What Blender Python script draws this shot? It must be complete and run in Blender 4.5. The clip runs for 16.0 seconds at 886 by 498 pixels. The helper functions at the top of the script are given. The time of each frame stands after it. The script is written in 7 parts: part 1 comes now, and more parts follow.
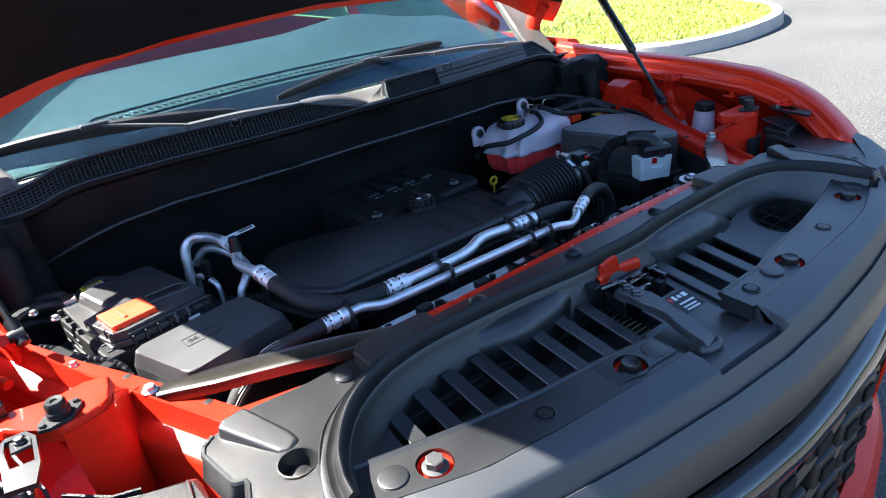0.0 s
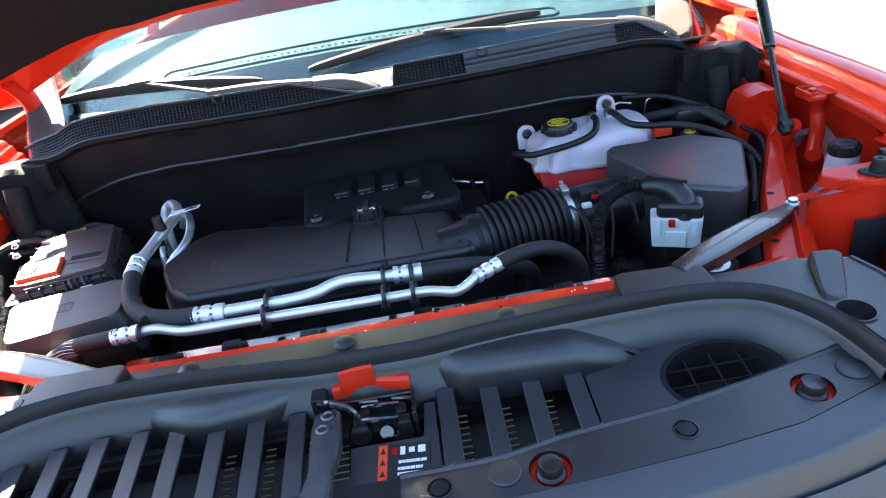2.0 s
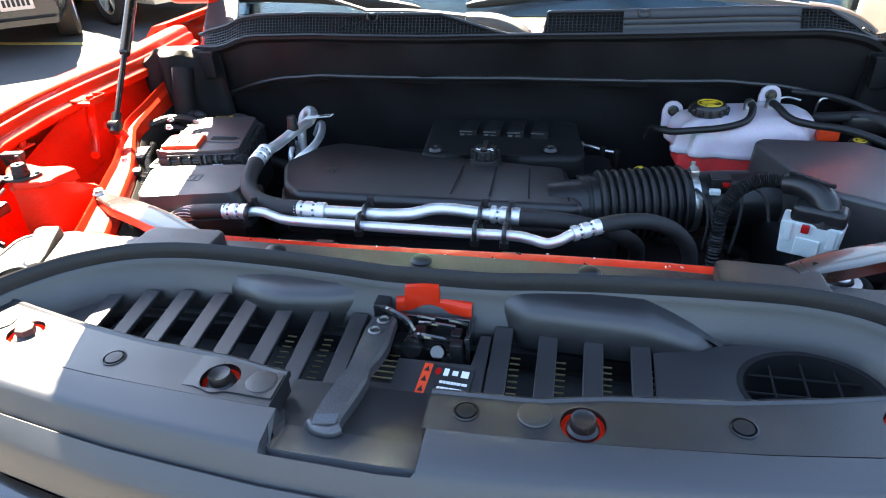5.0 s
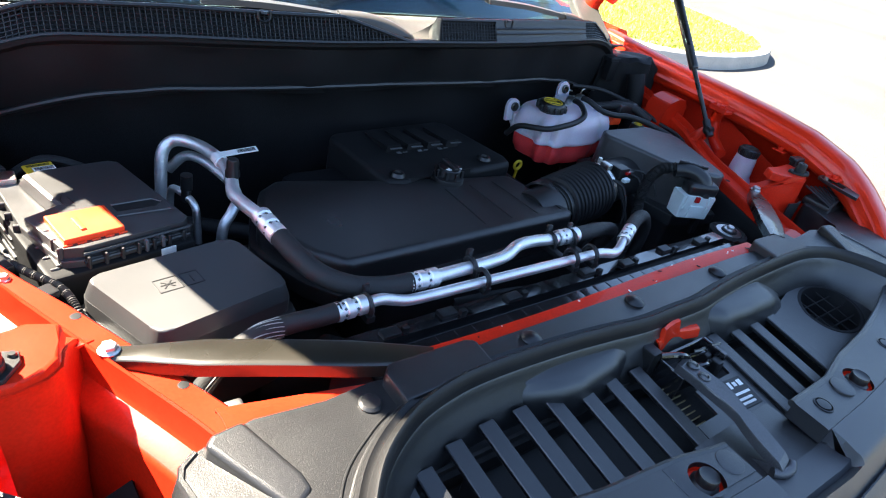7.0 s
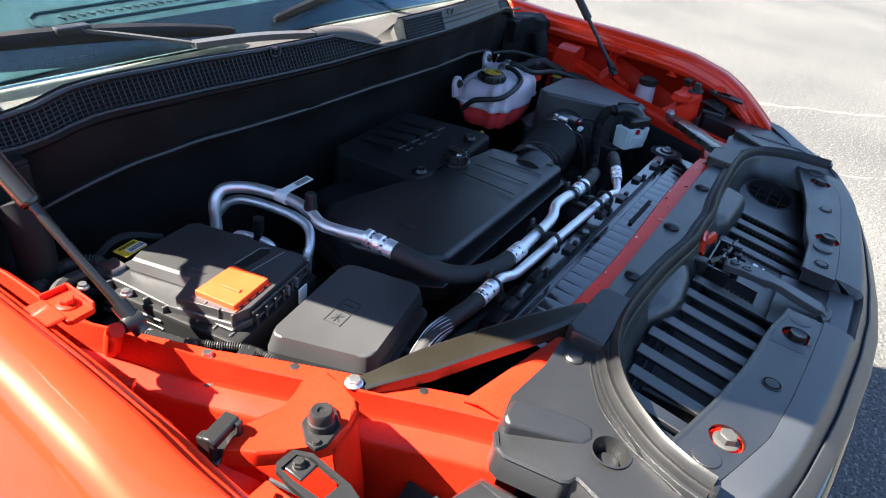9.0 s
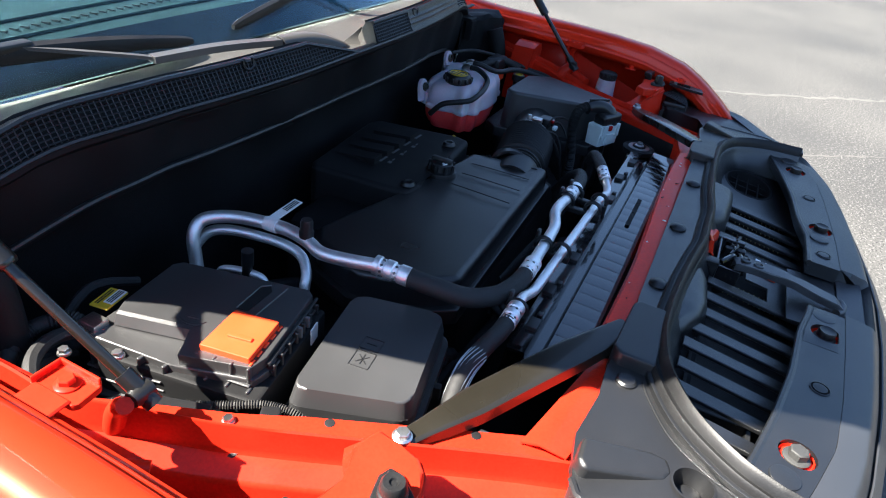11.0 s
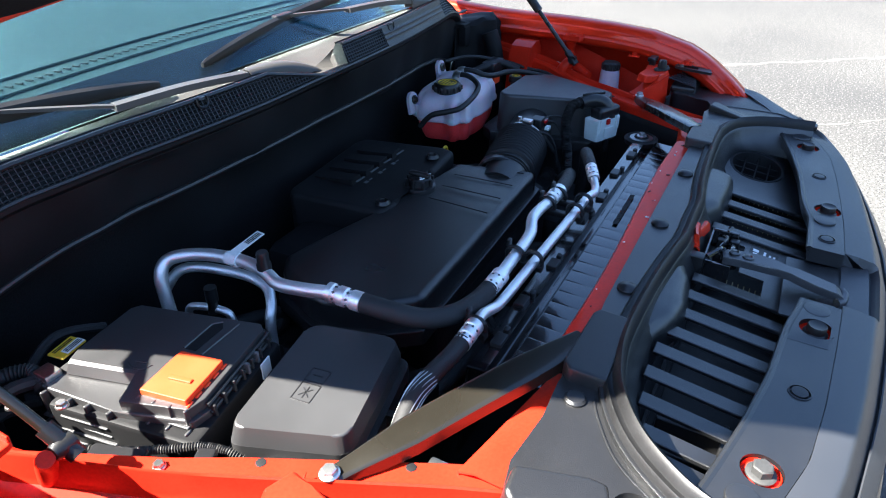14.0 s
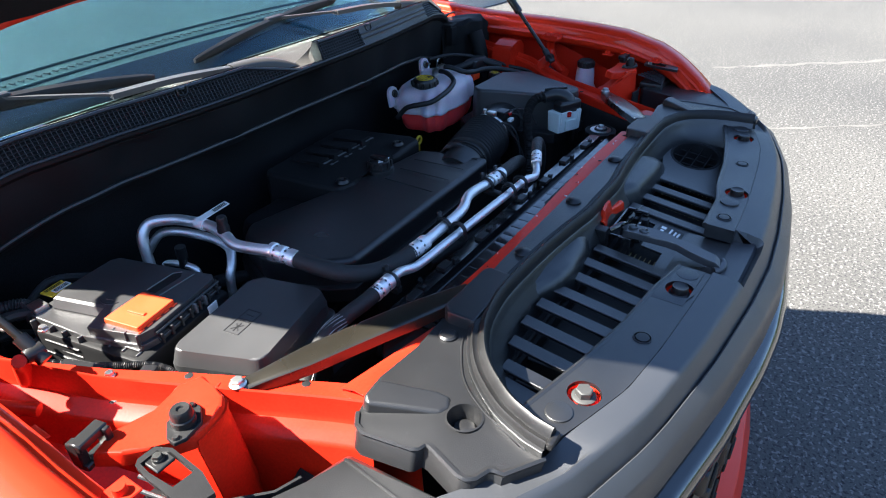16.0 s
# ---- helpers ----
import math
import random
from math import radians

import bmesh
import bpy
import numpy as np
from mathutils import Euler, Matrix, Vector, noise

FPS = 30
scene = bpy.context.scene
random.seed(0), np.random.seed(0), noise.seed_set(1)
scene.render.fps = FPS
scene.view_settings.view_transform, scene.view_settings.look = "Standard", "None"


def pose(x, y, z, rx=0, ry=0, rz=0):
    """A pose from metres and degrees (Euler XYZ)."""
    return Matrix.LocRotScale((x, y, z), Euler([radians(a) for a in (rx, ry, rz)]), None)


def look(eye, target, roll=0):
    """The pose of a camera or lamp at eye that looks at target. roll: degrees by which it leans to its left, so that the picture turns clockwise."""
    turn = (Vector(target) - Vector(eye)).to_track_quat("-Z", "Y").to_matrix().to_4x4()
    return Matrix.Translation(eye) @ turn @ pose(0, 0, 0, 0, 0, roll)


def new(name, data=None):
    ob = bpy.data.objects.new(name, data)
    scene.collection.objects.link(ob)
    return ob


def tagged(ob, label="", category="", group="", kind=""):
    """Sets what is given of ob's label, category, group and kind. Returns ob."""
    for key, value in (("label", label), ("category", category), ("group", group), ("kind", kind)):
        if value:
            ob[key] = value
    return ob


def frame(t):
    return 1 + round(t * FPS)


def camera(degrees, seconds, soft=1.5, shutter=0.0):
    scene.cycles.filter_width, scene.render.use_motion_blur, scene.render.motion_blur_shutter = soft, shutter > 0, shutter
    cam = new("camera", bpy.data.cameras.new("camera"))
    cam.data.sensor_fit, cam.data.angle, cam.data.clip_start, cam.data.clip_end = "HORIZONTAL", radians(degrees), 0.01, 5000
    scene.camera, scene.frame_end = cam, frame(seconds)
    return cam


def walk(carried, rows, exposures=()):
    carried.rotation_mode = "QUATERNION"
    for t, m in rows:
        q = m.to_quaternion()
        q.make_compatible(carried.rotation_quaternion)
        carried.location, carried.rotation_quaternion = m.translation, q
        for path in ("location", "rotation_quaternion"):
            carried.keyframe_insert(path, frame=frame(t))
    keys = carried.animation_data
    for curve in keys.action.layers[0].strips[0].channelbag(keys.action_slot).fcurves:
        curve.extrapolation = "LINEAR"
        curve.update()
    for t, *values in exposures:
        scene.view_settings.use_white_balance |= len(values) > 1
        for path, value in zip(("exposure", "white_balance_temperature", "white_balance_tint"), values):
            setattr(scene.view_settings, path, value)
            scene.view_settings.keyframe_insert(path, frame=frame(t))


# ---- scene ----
cam = camera(69.5, 16, soft=1.1)
PATH = [
    (0, (-0.664, -0.379, 1.58), (0.347, 1.093, 0.68), -6.4),
    (0.5, (-0.526, -0.388, 1.591), (0.254, 1.211, 0.677), -7.6),
    (1, (-0.354, -0.342, 1.586), (0.202, 1.339, 0.656), -8.2),
    (1.5, (-0.117, -0.392, 1.572), (0.07, 1.353, 0.612), -10.4),
    (2, (0.077, -0.412, 1.579), (0.093, 1.328, 0.593), -9.6),
    (2.5, (0.252, -0.324, 1.57), (0.143, 1.404, 0.569), -7.8),
    (3, (0.425, -0.274, 1.57), (0.034, 1.402, 0.552), -9.3),
    (3.5, (0.485, -0.28, 1.546), (-0.064, 1.342, 0.513), -8.7),
    (4, (0.446, -0.321, 1.54), (-0.129, 1.294, 0.511), -6.8),
    (4.5, (0.326, -0.404, 1.536), (-0.185, 1.232, 0.504), -5.5),
    (5, (0.121, -0.422, 1.527), (-0.269, 1.254, 0.507), -2.9),
    (7.3, (-0.778, -0.088, 1.577), (0.5, 1.033, 0.525), 14.1),
    (7.5, (-0.827, -0.061, 1.582), (0.494, 1.009, 0.529), 13.3),
    (8, (-0.954, -0.004, 1.606), (0.448, 0.945, 0.54), 11.6),
    (8.5, (-1.0, 0.031, 1.614), (0.461, 0.874, 0.539), 10.3),
    (9, (-1.004, 0.059, 1.609), (0.469, 0.874, 0.529), 8.8),
    (9.5, (-0.931, 0.082, 1.599), (0.551, 0.902, 0.535), 7.9),
    (9.7, (-0.911, 0.101, 1.589), (0.574, 0.917, 0.527), 8.0),
    (12, (-1.06, 0.221, 1.589), (0.569, 0.672, 0.519), 8.1),
    (12.5, (-1.061, 0.171, 1.614), (0.568, 0.607, 0.538), 7.2),
    (13, (-0.997, 0.194, 1.612), (0.634, 0.625, 0.538), 7.1),
    (13.5, (-0.944, 0.188, 1.606), (0.634, 0.781, 0.531), 4.0),
    (14, (-0.905, 0.082, 1.602), (0.585, 0.884, 0.536), 0.2),
    (14.5, (-0.903, -0.003, 1.587), (0.554, 0.868, 0.529), -0.8),
    (15, (-0.945, -0.036, 1.606), (0.495, 0.862, 0.548), -1.0),
    (15.5, (-0.974, -0.061, 1.624), (0.462, 0.835, 0.557), -0.8),
    (16, (-0.935, -0.142, 1.63), (0.481, 0.791, 0.569), -1.2),
]
walk(cam, [(t, look(eye, target, roll)) for t, eye, target, roll in PATH],
     exposures=[(0.0, 2.86, 5600, 10), (1.0, 3.42, 5900, 10), (1.5, 3.76, 6350, 10), (2.5, 4.16, 6700, 10), (3.5, 4.28, 7050, 10), (4.5, 4.18, 7000, 10), (5.0, 4.08, 7000, 10), (7.5, 3.32, 6150, 10), (9.0, 2.98, 5950, 10), (12.0, 2.56, 5750, 10), (13.0, 2.64, 5700, 10), (14.0, 3.04, 5650, 10), (15.0, 3.02, 5650, 10), (16.0, 2.78, 5700, 10)])

# ---- world and sun ----
SUN = Vector((0.57, -0.73, -1.0)).normalized()      # the way the sunlight travels
world = bpy.data.worlds.new("sky")
scene.world = world
world.use_nodes = True
sky = world.node_tree.nodes.new("ShaderNodeTexSky")
sky.sky_type = "NISHITA"
sky.sun_disc = False
sky.sun_elevation = math.asin(-SUN.z)
sky.sun_rotation = math.atan2(-SUN.x, -SUN.y)
sky.air_density, sky.dust_density = 1.0, 0.3
back = world.node_tree.nodes["Background"]
back.inputs[1].default_value = 0.053
world.node_tree.links.new(sky.outputs[0], back.inputs[0])
sun_data = bpy.data.lights.new("sun", "SUN")
sun_data.energy, sun_data.angle, sun_data.color = 5.8, radians(0.55), (1.0, 0.88, 0.70)
sun = new("sun", sun_data)
sun.rotation_euler = SUN.to_track_quat("-Z", "Y").to_euler()

X0 = -0.018     # the car's middle plane


# ---- materials ----
def material(name, color, rough, metal=0.0, fine=400.0, coarse=9.0, vary=0.12, wear=0.15, bump=0.0, coat=0.0, speck=None, grit=None, **more):
    """A surface with grain, larger stains and fine relief."""
    m = bpy.data.materials.new(name)
    m.use_nodes = True
    t = m.node_tree
    n, link = t.nodes, t.links.new
    b = n["Principled BSDF"]
    at = n.new("ShaderNodeTexCoord")
    big, small = n.new("ShaderNodeTexNoise"), n.new("ShaderNodeTexNoise")
    big.inputs["Scale"].default_value, big.inputs["Detail"].default_value = coarse, 6
    small.inputs["Scale"].default_value, small.inputs["Detail"].default_value = fine, 3
    for o in (big, small):
        link(at.outputs["Object"], o.inputs["Vector"])
    mix = n.new("ShaderNodeMix")
    mix.data_type, mix.blend_type = "RGBA", "MIX"
    mix.inputs[6].default_value = (*[c * (1 - vary) for c in color], 1)
    mix.inputs[7].default_value = (*[min(1, c * (1 + vary)) for c in color], 1)
    half = n.new("ShaderNodeMath")
    half.operation = "MULTIPLY_ADD"
    half.inputs[1].default_value, half.inputs[2].default_value = 2.0, -1.5
    half.use_clamp = True
    add = n.new("ShaderNodeMath")
    link(big.outputs[0], add.inputs[0])
    link(small.outputs[0], add.inputs[1])
    link(add.outputs[0], half.inputs[0])
    link(half.outputs[0], mix.inputs[0])
    shown = mix.outputs[2]
    for spots in (speck, grit):
        if not spots:
            continue
        dots = n.new("ShaderNodeTexNoise")
        dots.inputs["Scale"].default_value, dots.inputs["Detail"].default_value = spots[0], 2
        link(at.outputs["Object"], dots.inputs["Vector"])
        ramp = n.new("ShaderNodeValToRGB")
        ramp.color_ramp.elements[0].position, ramp.color_ramp.elements[1].position = spots[1], spots[1] + 0.05
        link(dots.outputs[0], ramp.inputs[0])
        over = n.new("ShaderNodeMix")
        over.data_type = "RGBA"
        link(ramp.outputs[0], over.inputs[0])
        link(shown, over.inputs[6])
        over.inputs[7].default_value = (*spots[2], 1)
        shown = over.outputs[2]
    link(shown, b.inputs["Base Color"])
    r = n.new("ShaderNodeMapRange")
    r.inputs[1].default_value, r.inputs[2].default_value = 0.3, 0.7
    r.inputs[3].default_value, r.inputs[4].default_value = rough * (1 - wear), min(1, rough * (1 + wear))
    link(big.outputs[0], r.inputs[0])
    link(r.outputs[0], b.inputs["Roughness"])
    b.inputs["Metallic"].default_value = metal
    b.inputs["Coat Weight"].default_value = coat
    b.inputs["Coat Roughness"].default_value = 0.04
    if bump:
        u = n.new("ShaderNodeBump")
        u.inputs["Strength"].default_value, u.inputs["Distance"].default_value = min(1, bump), 0.0006
        link(small.outputs[0], u.inputs["Height"])
        link(u.outputs[0], b.inputs["Normal"])
    for key, value in more.items():
        b.inputs[key.replace("_", " ")].default_value = value
    return m


PLASTIC = material("textured black plastic", (0.0155, 0.0157, 0.0165), 0.38, fine=1400, coarse=7, vary=0.25, wear=0.22, bump=0.5, Specular_IOR_Level=0.58)
SATIN = material("satin black plastic", (0.030, 0.030, 0.031), 0.44, fine=1500, coarse=6, vary=0.18, wear=0.22, bump=0.35, Specular_IOR_Level=0.85)
TROUGH = material("blue-black grained plastic", (0.0085, 0.0090, 0.0100), 0.37, fine=1400, coarse=7, vary=0.25, wear=0.22, bump=0.4, Specular_IOR_Level=0.95)
DUCT = material("semi-gloss black plastic", (0.014, 0.014, 0.0145), 0.36, fine=1500, coarse=6, vary=0.2, wear=0.25, bump=0.35, Specular_IOR_Level=0.65)
SMOOTH = material("smooth black plastic", (0.011, 0.011, 0.0115), 0.36, fine=700, coarse=12, vary=0.2, bump=0.15)
DULL = material("dull dark plastic", (0.010, 0.010, 0.0105), 0.62, fine=900, coarse=8, vary=0.3, bump=0.3, Specular_IOR_Level=0.2)
FASCIA = material("grey fascia plastic", (0.027, 0.029, 0.033), 0.42, fine=1500, coarse=4, vary=0.12, wear=0.12, bump=0.35, Specular_IOR_Level=0.85)
GREYTRIM = material("weathered grey trim plastic", (0.046, 0.044, 0.041), 0.55, fine=900, coarse=8, vary=0.2, bump=0.3, Specular_IOR_Level=0.3)
RUBBER = material("black rubber", (0.0115, 0.0115, 0.012), 0.48, fine=600, coarse=20, vary=0.3, bump=0.2, Specular_IOR_Level=0.35)
HOSE = material("woven black hose", (0.011, 0.011, 0.0115), 0.6, fine=1800, coarse=30, vary=0.4, bump=0.8)
FELT = material("black fibre mat", (0.009, 0.009, 0.0095), 0.95, fine=500, coarse=6, vary=0.45, bump=1.0, Specular_IOR_Level=0.15)
RED = material("red metallic car paint", (0.63, 0.0275, 0.0065), 0.43, 0.25, fine=900, coarse=5, vary=0.06, wear=0.15, coat=0.5, Specular_IOR_Level=0.10)
RED_DULL = material("thin red undercoat paint", (0.59, 0.0205, 0.006), 0.38, 0.0, fine=300, coarse=14, vary=0.12, bump=0.08, coat=0.2, Specular_IOR_Level=0.10)
STEEL = material("bare zinc steel", (0.62, 0.62, 0.60), 0.33, 1.0, fine=500, coarse=30, vary=0.15)
DARKSTEEL = material("dark zinc steel", (0.15, 0.15, 0.145), 0.42, 1.0, fine=500, coarse=30, vary=0.2)
BOLT = material("plain grey zinc bolt", (0.034, 0.034, 0.033), 0.55, 0.0, fine=500, coarse=40, vary=0.15, bump=0.1)
ALU = material("brushed aluminium tube", (0.90, 0.91, 0.93), 0.50, 1.0, fine=800, coarse=25, vary=0.1)
GLOSSY = material("dark glossy plastic", (0.011, 0.011, 0.012), 0.15, fine=300, coarse=25, vary=0.3, wear=0.5, bump=0.15, coat=0.6, Specular_IOR_Level=0.8)
LEVER = material("black lacquered steel", (0.09, 0.09, 0.095), 0.34, 0.6, fine=700, coarse=15, vary=0.25, wear=0.3, bump=0.1)
CHROME = material("bright trim metal", (0.72, 0.72, 0.70), 0.20, 1.0, fine=300, coarse=8, vary=0.05)
BRACE = material("black painted steel", (0.012, 0.0105, 0.0075), 0.28, 0.0, fine=900, coarse=10, vary=0.2, bump=0.12, coat=0.35)
ORANGE = material("orange plastic", (0.86, 0.062, 0.010), 0.45, fine=700, coarse=20, vary=0.08, bump=0.15)
YELLOW = material("yellow print", (0.62, 0.42, 0.02), 0.5, fine=700, coarse=20, vary=0.06)
WHITE = material("white plastic", (0.55, 0.63, 0.62), 0.45, fine=400, coarse=15, vary=0.06, bump=0.1)
PAPER = material("white printed sticker", (0.80, 0.80, 0.78), 0.55, fine=400, coarse=25, vary=0.05)
INK = material("black print", (0.012, 0.012, 0.012), 0.5, fine=400, coarse=25, vary=0.2)
MILKY = material("milky translucent plastic", (0.54, 0.47, 0.52), 0.38, fine=300, coarse=12, vary=0.06, bump=0.1, Subsurface_Weight=0.35, Subsurface_Scale=0.02)
COOLANT = material("red coolant behind milky plastic", (0.80, 0.06, 0.06), 0.35, fine=300, coarse=12, vary=0.1, Subsurface_Weight=0.3, Subsurface_Scale=0.02)
GREYMARK = material("grey moulded print", (0.085, 0.088, 0.09), 0.5, fine=600, coarse=20, vary=0.1)
MESHWIRE = material("brass coloured fin core", (0.30, 0.25, 0.13), 0.45, 0.6, fine=900, coarse=20, vary=0.3)
CORE = material("dark radiator core", (0.012, 0.012, 0.012), 0.6, fine=1200, coarse=40, vary=0.4, bump=0.5)
CABIN = material("dark grey cabin plastic", (0.014, 0.0215, 0.0245), 0.75, fine=800, coarse=6, vary=0.15, bump=0.3, Specular_IOR_Level=0.08)
FRIT = material("black ceramic glass border", (0.006, 0.006, 0.008), 0.08, fine=400, coarse=10, vary=0.2)
ASPHALT = material("worn grey asphalt", (0.054, 0.0525, 0.049), 0.85, fine=130, coarse=0.5, vary=0.38, bump=1.0, speck=(62, 0.565, (0.140, 0.135, 0.126)), grit=(86, 0.565, (0.016, 0.016, 0.017)))
CRACK = material("pale crack filler", (0.100, 0.097, 0.090), 0.9, fine=60, coarse=6, vary=0.3)
CONCRETE = material("kerb concrete", (0.42, 0.40, 0.36), 0.85, fine=80, coarse=3, vary=0.2, bump=0.6)
PAINT = material("worn road paint", (0.62, 0.46, 0.10), 0.75, fine=90, coarse=5, vary=0.35)
BACKDROP = material("added dark ring", (0.022, 0.034, 0.014), 0.9, fine=2, coarse=0.12, vary=0.5)
SOIL = material("lawn soil", (0.06, 0.10, 0.02), 0.95, fine=60, coarse=2, vary=0.5, bump=1.0)
LEAF = material("lawn grass", (0.42, 0.44, 0.055), 0.7, fine=20, coarse=1.5, vary=0.35)
TYRE = material("tyre rubber", (0.02, 0.02, 0.02), 0.75, fine=300, coarse=10, vary=0.3, bump=0.4)
DARKPAINT = material("dark car paint", (0.022, 0.024, 0.024), 0.25, fine=500, coarse=4, vary=0.1, coat=1.0)
SILVERPAINT = material("silver car paint", (0.55, 0.55, 0.54), 0.3, 0.7, fine=900, coarse=4, vary=0.06, coat=1.0)
LAMPRED = material("tail lamp red", (0.40, 0.01, 0.01), 0.15, fine=200, coarse=10, vary=0.1)
PLATE = material("pale plate", (0.65, 0.60, 0.48), 0.5, fine=200, coarse=15, vary=0.08)


def glass(name, tint, rough=0.0):
    m = bpy.data.materials.new(name)
    m.use_nodes = True
    b = m.node_tree.nodes["Principled BSDF"]
    b.inputs["Base Color"].default_value = (*tint, 1)
    b.inputs["Roughness"].default_value = rough
    b.inputs["Transmission Weight"].default_value = 1.0
    b.inputs["IOR"].default_value = 1.25
    return m


GLASS = glass("tinted windscreen glass", (0.46, 0.70, 0.76))
LENS = glass("clear lamp lens", (0.92, 0.94, 0.95))


# ---- building helpers ----
def finish(bm, name, mat, smooth=38):
    bmesh.ops.recalc_face_normals(bm, faces=bm.faces[:])
    me = bpy.data.meshes.new(name)
    bm.to_mesh(me)
    bm.free()
    me.materials.append(mat)
    me.polygons.foreach_set("use_smooth", [True] * len(me.polygons))
    me.set_sharp_from_angle(angle=radians(smooth))
    return me


def part(name, bm, mat, parent=None, label="", smooth=38):
    ob = new(name, finish(bm, name, mat, smooth))
    if parent is not None:
        ob.parent = parent
        ob.matrix_parent_inverse = parent.matrix_basis.inverted()
    crisp = ob.modifiers.new("crisp edges", "WEIGHTED_NORMAL")
    crisp.mode, crisp.weight, crisp.keep_sharp = "FACE_AREA", 80, True
    return tagged(ob, label)


def thing(name, label, category, at=(0, 0, 0), group="", kind=""):
    ob = new(name)
    ob.empty_display_size = 0.03
    ob.matrix_basis = Matrix.Translation(at)
    return tagged(ob, label, category, group, kind)


def add(bm, other, m=None):
    """Move the faces of other into bm."""
    if m is not None:
        bmesh.ops.transform(other, matrix=m, verts=other.verts[:])
    me = bpy.data.meshes.new("t")
    other.to_mesh(me)
    other.free()
    bm.from_mesh(me)
    bpy.data.meshes.remove(me)
    return bm


def box(bm, c, s, bevel=0.003, seg=2, m=None):
    b = bmesh.new()
    bmesh.ops.create_cube(b, size=1.0)
    bmesh.ops.scale(b, vec=s, verts=b.verts[:])
    if bevel:
        bmesh.ops.bevel(b, geom=b.edges[:], offset=min(bevel, min(s) * 0.45), segments=seg, profile=0.5, affect="EDGES")
    bmesh.ops.transform(b, matrix=(m if m is not None else Matrix()), verts=b.verts[:])
    bmesh.ops.translate(b, vec=c, verts=b.verts[:])
    return add(bm, b)


def prism(bm, outline, z0, z1, bevel=0.004, seg=2, taper=0.0, low=False):
    """A block with this outline in plan; z0 and z1 are heights or functions of x, y. taper draws the top in, towards the middle."""
    b = bmesh.new()
    f0 = z0 if callable(z0) else (lambda x, y: z0)
    f1 = z1 if callable(z1) else (lambda x, y: z1)
    cx, cy = sum(p[0] for p in outline) / len(outline), sum(p[1] for p in outline) / len(outline)
    lower = [b.verts.new((x, y, f0(x, y))) for x, y in outline]
    upper = [b.verts.new((x + (cx - x) * taper, y + (cy - y) * taper, f1(x, y))) for x, y in outline]
    top = b.faces.new(upper)
    if low:
        b.faces.new(lower[::-1])
    k = len(outline)
    for i in range(k):
        b.faces.new((lower[i], lower[(i + 1) % k], upper[(i + 1) % k], upper[i]))
    if bevel:
        sides = [e for e in b.edges if e in top.edges or (e.verts[0] in lower) != (e.verts[1] in lower)]
        bmesh.ops.bevel(b, geom=sides, offset=bevel, segments=seg, profile=0.5, affect="EDGES")
    return add(bm, b)


def curve(points, n=8, closed=False):
    """Points on a smooth line through the given ones."""
    p = [Vector(q) for q in points]
    k = len(p)
    out = []
    for i in range(k if closed else k - 1):
        a = p[(i - 1) % k] if closed else p[max(i - 1, 0)]
        b, c = p[i], p[(i + 1) % k]
        d = p[(i + 2) % k] if closed else p[min(i + 2, k - 1)]
        for j in range(n):
            t = j / n
            out.append(0.5 * (2 * b + (c - a) * t + (2 * a - 5 * b + 4 * c - d) * t * t + (3 * b - a - 3 * c + d) * t ** 3))
    if not closed:
        out.append(p[-1])
    return out


def tube(bm, points, radius, sides=12, n=8, smooth=True, caps=True, squash=1.0):
    """A round tube along a line. radius: a number, or a function of the share of the length."""
    line = curve(points, n) if smooth else [Vector(q) for q in points]
    rings, k = [], len(line)
    side = None
    for i, q in enumerate(line):
        way = (line[min(i + 1, k - 1)] - line[max(i - 1, 0)]).normalized()
        if side is None:
            side = way.cross(Vector((0, 0, 1)) if abs(way.z) < 0.9 else Vector((1, 0, 0))).normalized()
        side = (side - way * side.dot(way)).normalized()
        up = side.cross(way)
        r = radius(i / (k - 1)) if callable(radius) else radius
        rings.append([bm.verts.new(q + (side * math.cos(a) + up * math.sin(a) * squash) * r)
                      for a in (2 * math.pi * j / sides for j in range(sides))])
    for a, b in zip(rings, rings[1:]):
        for j in range(sides):
            bm.faces.new((a[j], a[(j + 1) % sides], b[(j + 1) % sides], b[j]))
    if caps:
        bm.faces.new(rings[0][::-1])
        bm.faces.new(rings[-1])
    return bm


def lathe(bm, profile, at=(0, 0, 0), seg=24, m=None):
    """Turn pairs of radius and height round the z axis."""
    b = bmesh.new()
    rings = []
    for r, z in profile:
        rings.append([b.verts.new((r * math.cos(2 * math.pi * j / seg), r * math.sin(2 * math.pi * j / seg), z)) for j in range(seg)] if r > 1e-6
                     else [b.verts.new((0, 0, z))])
    for a, c in zip(rings, rings[1:]):
        for j in range(seg):
            k = (j + 1) % seg
            if len(a) == 1 and len(c) == 1:
                continue
            if len(a) == 1:
                b.faces.new((a[0], c[j], c[k]))
            elif len(c) == 1:
                b.faces.new((a[j], a[k], c[0]))
            else:
                b.faces.new((a[j], a[k], c[k], c[j]))
    if m is not None:
        bmesh.ops.transform(b, matrix=m, verts=b.verts[:])
    bmesh.ops.translate(b, vec=at, verts=b.verts[:])
    return add(bm, b)


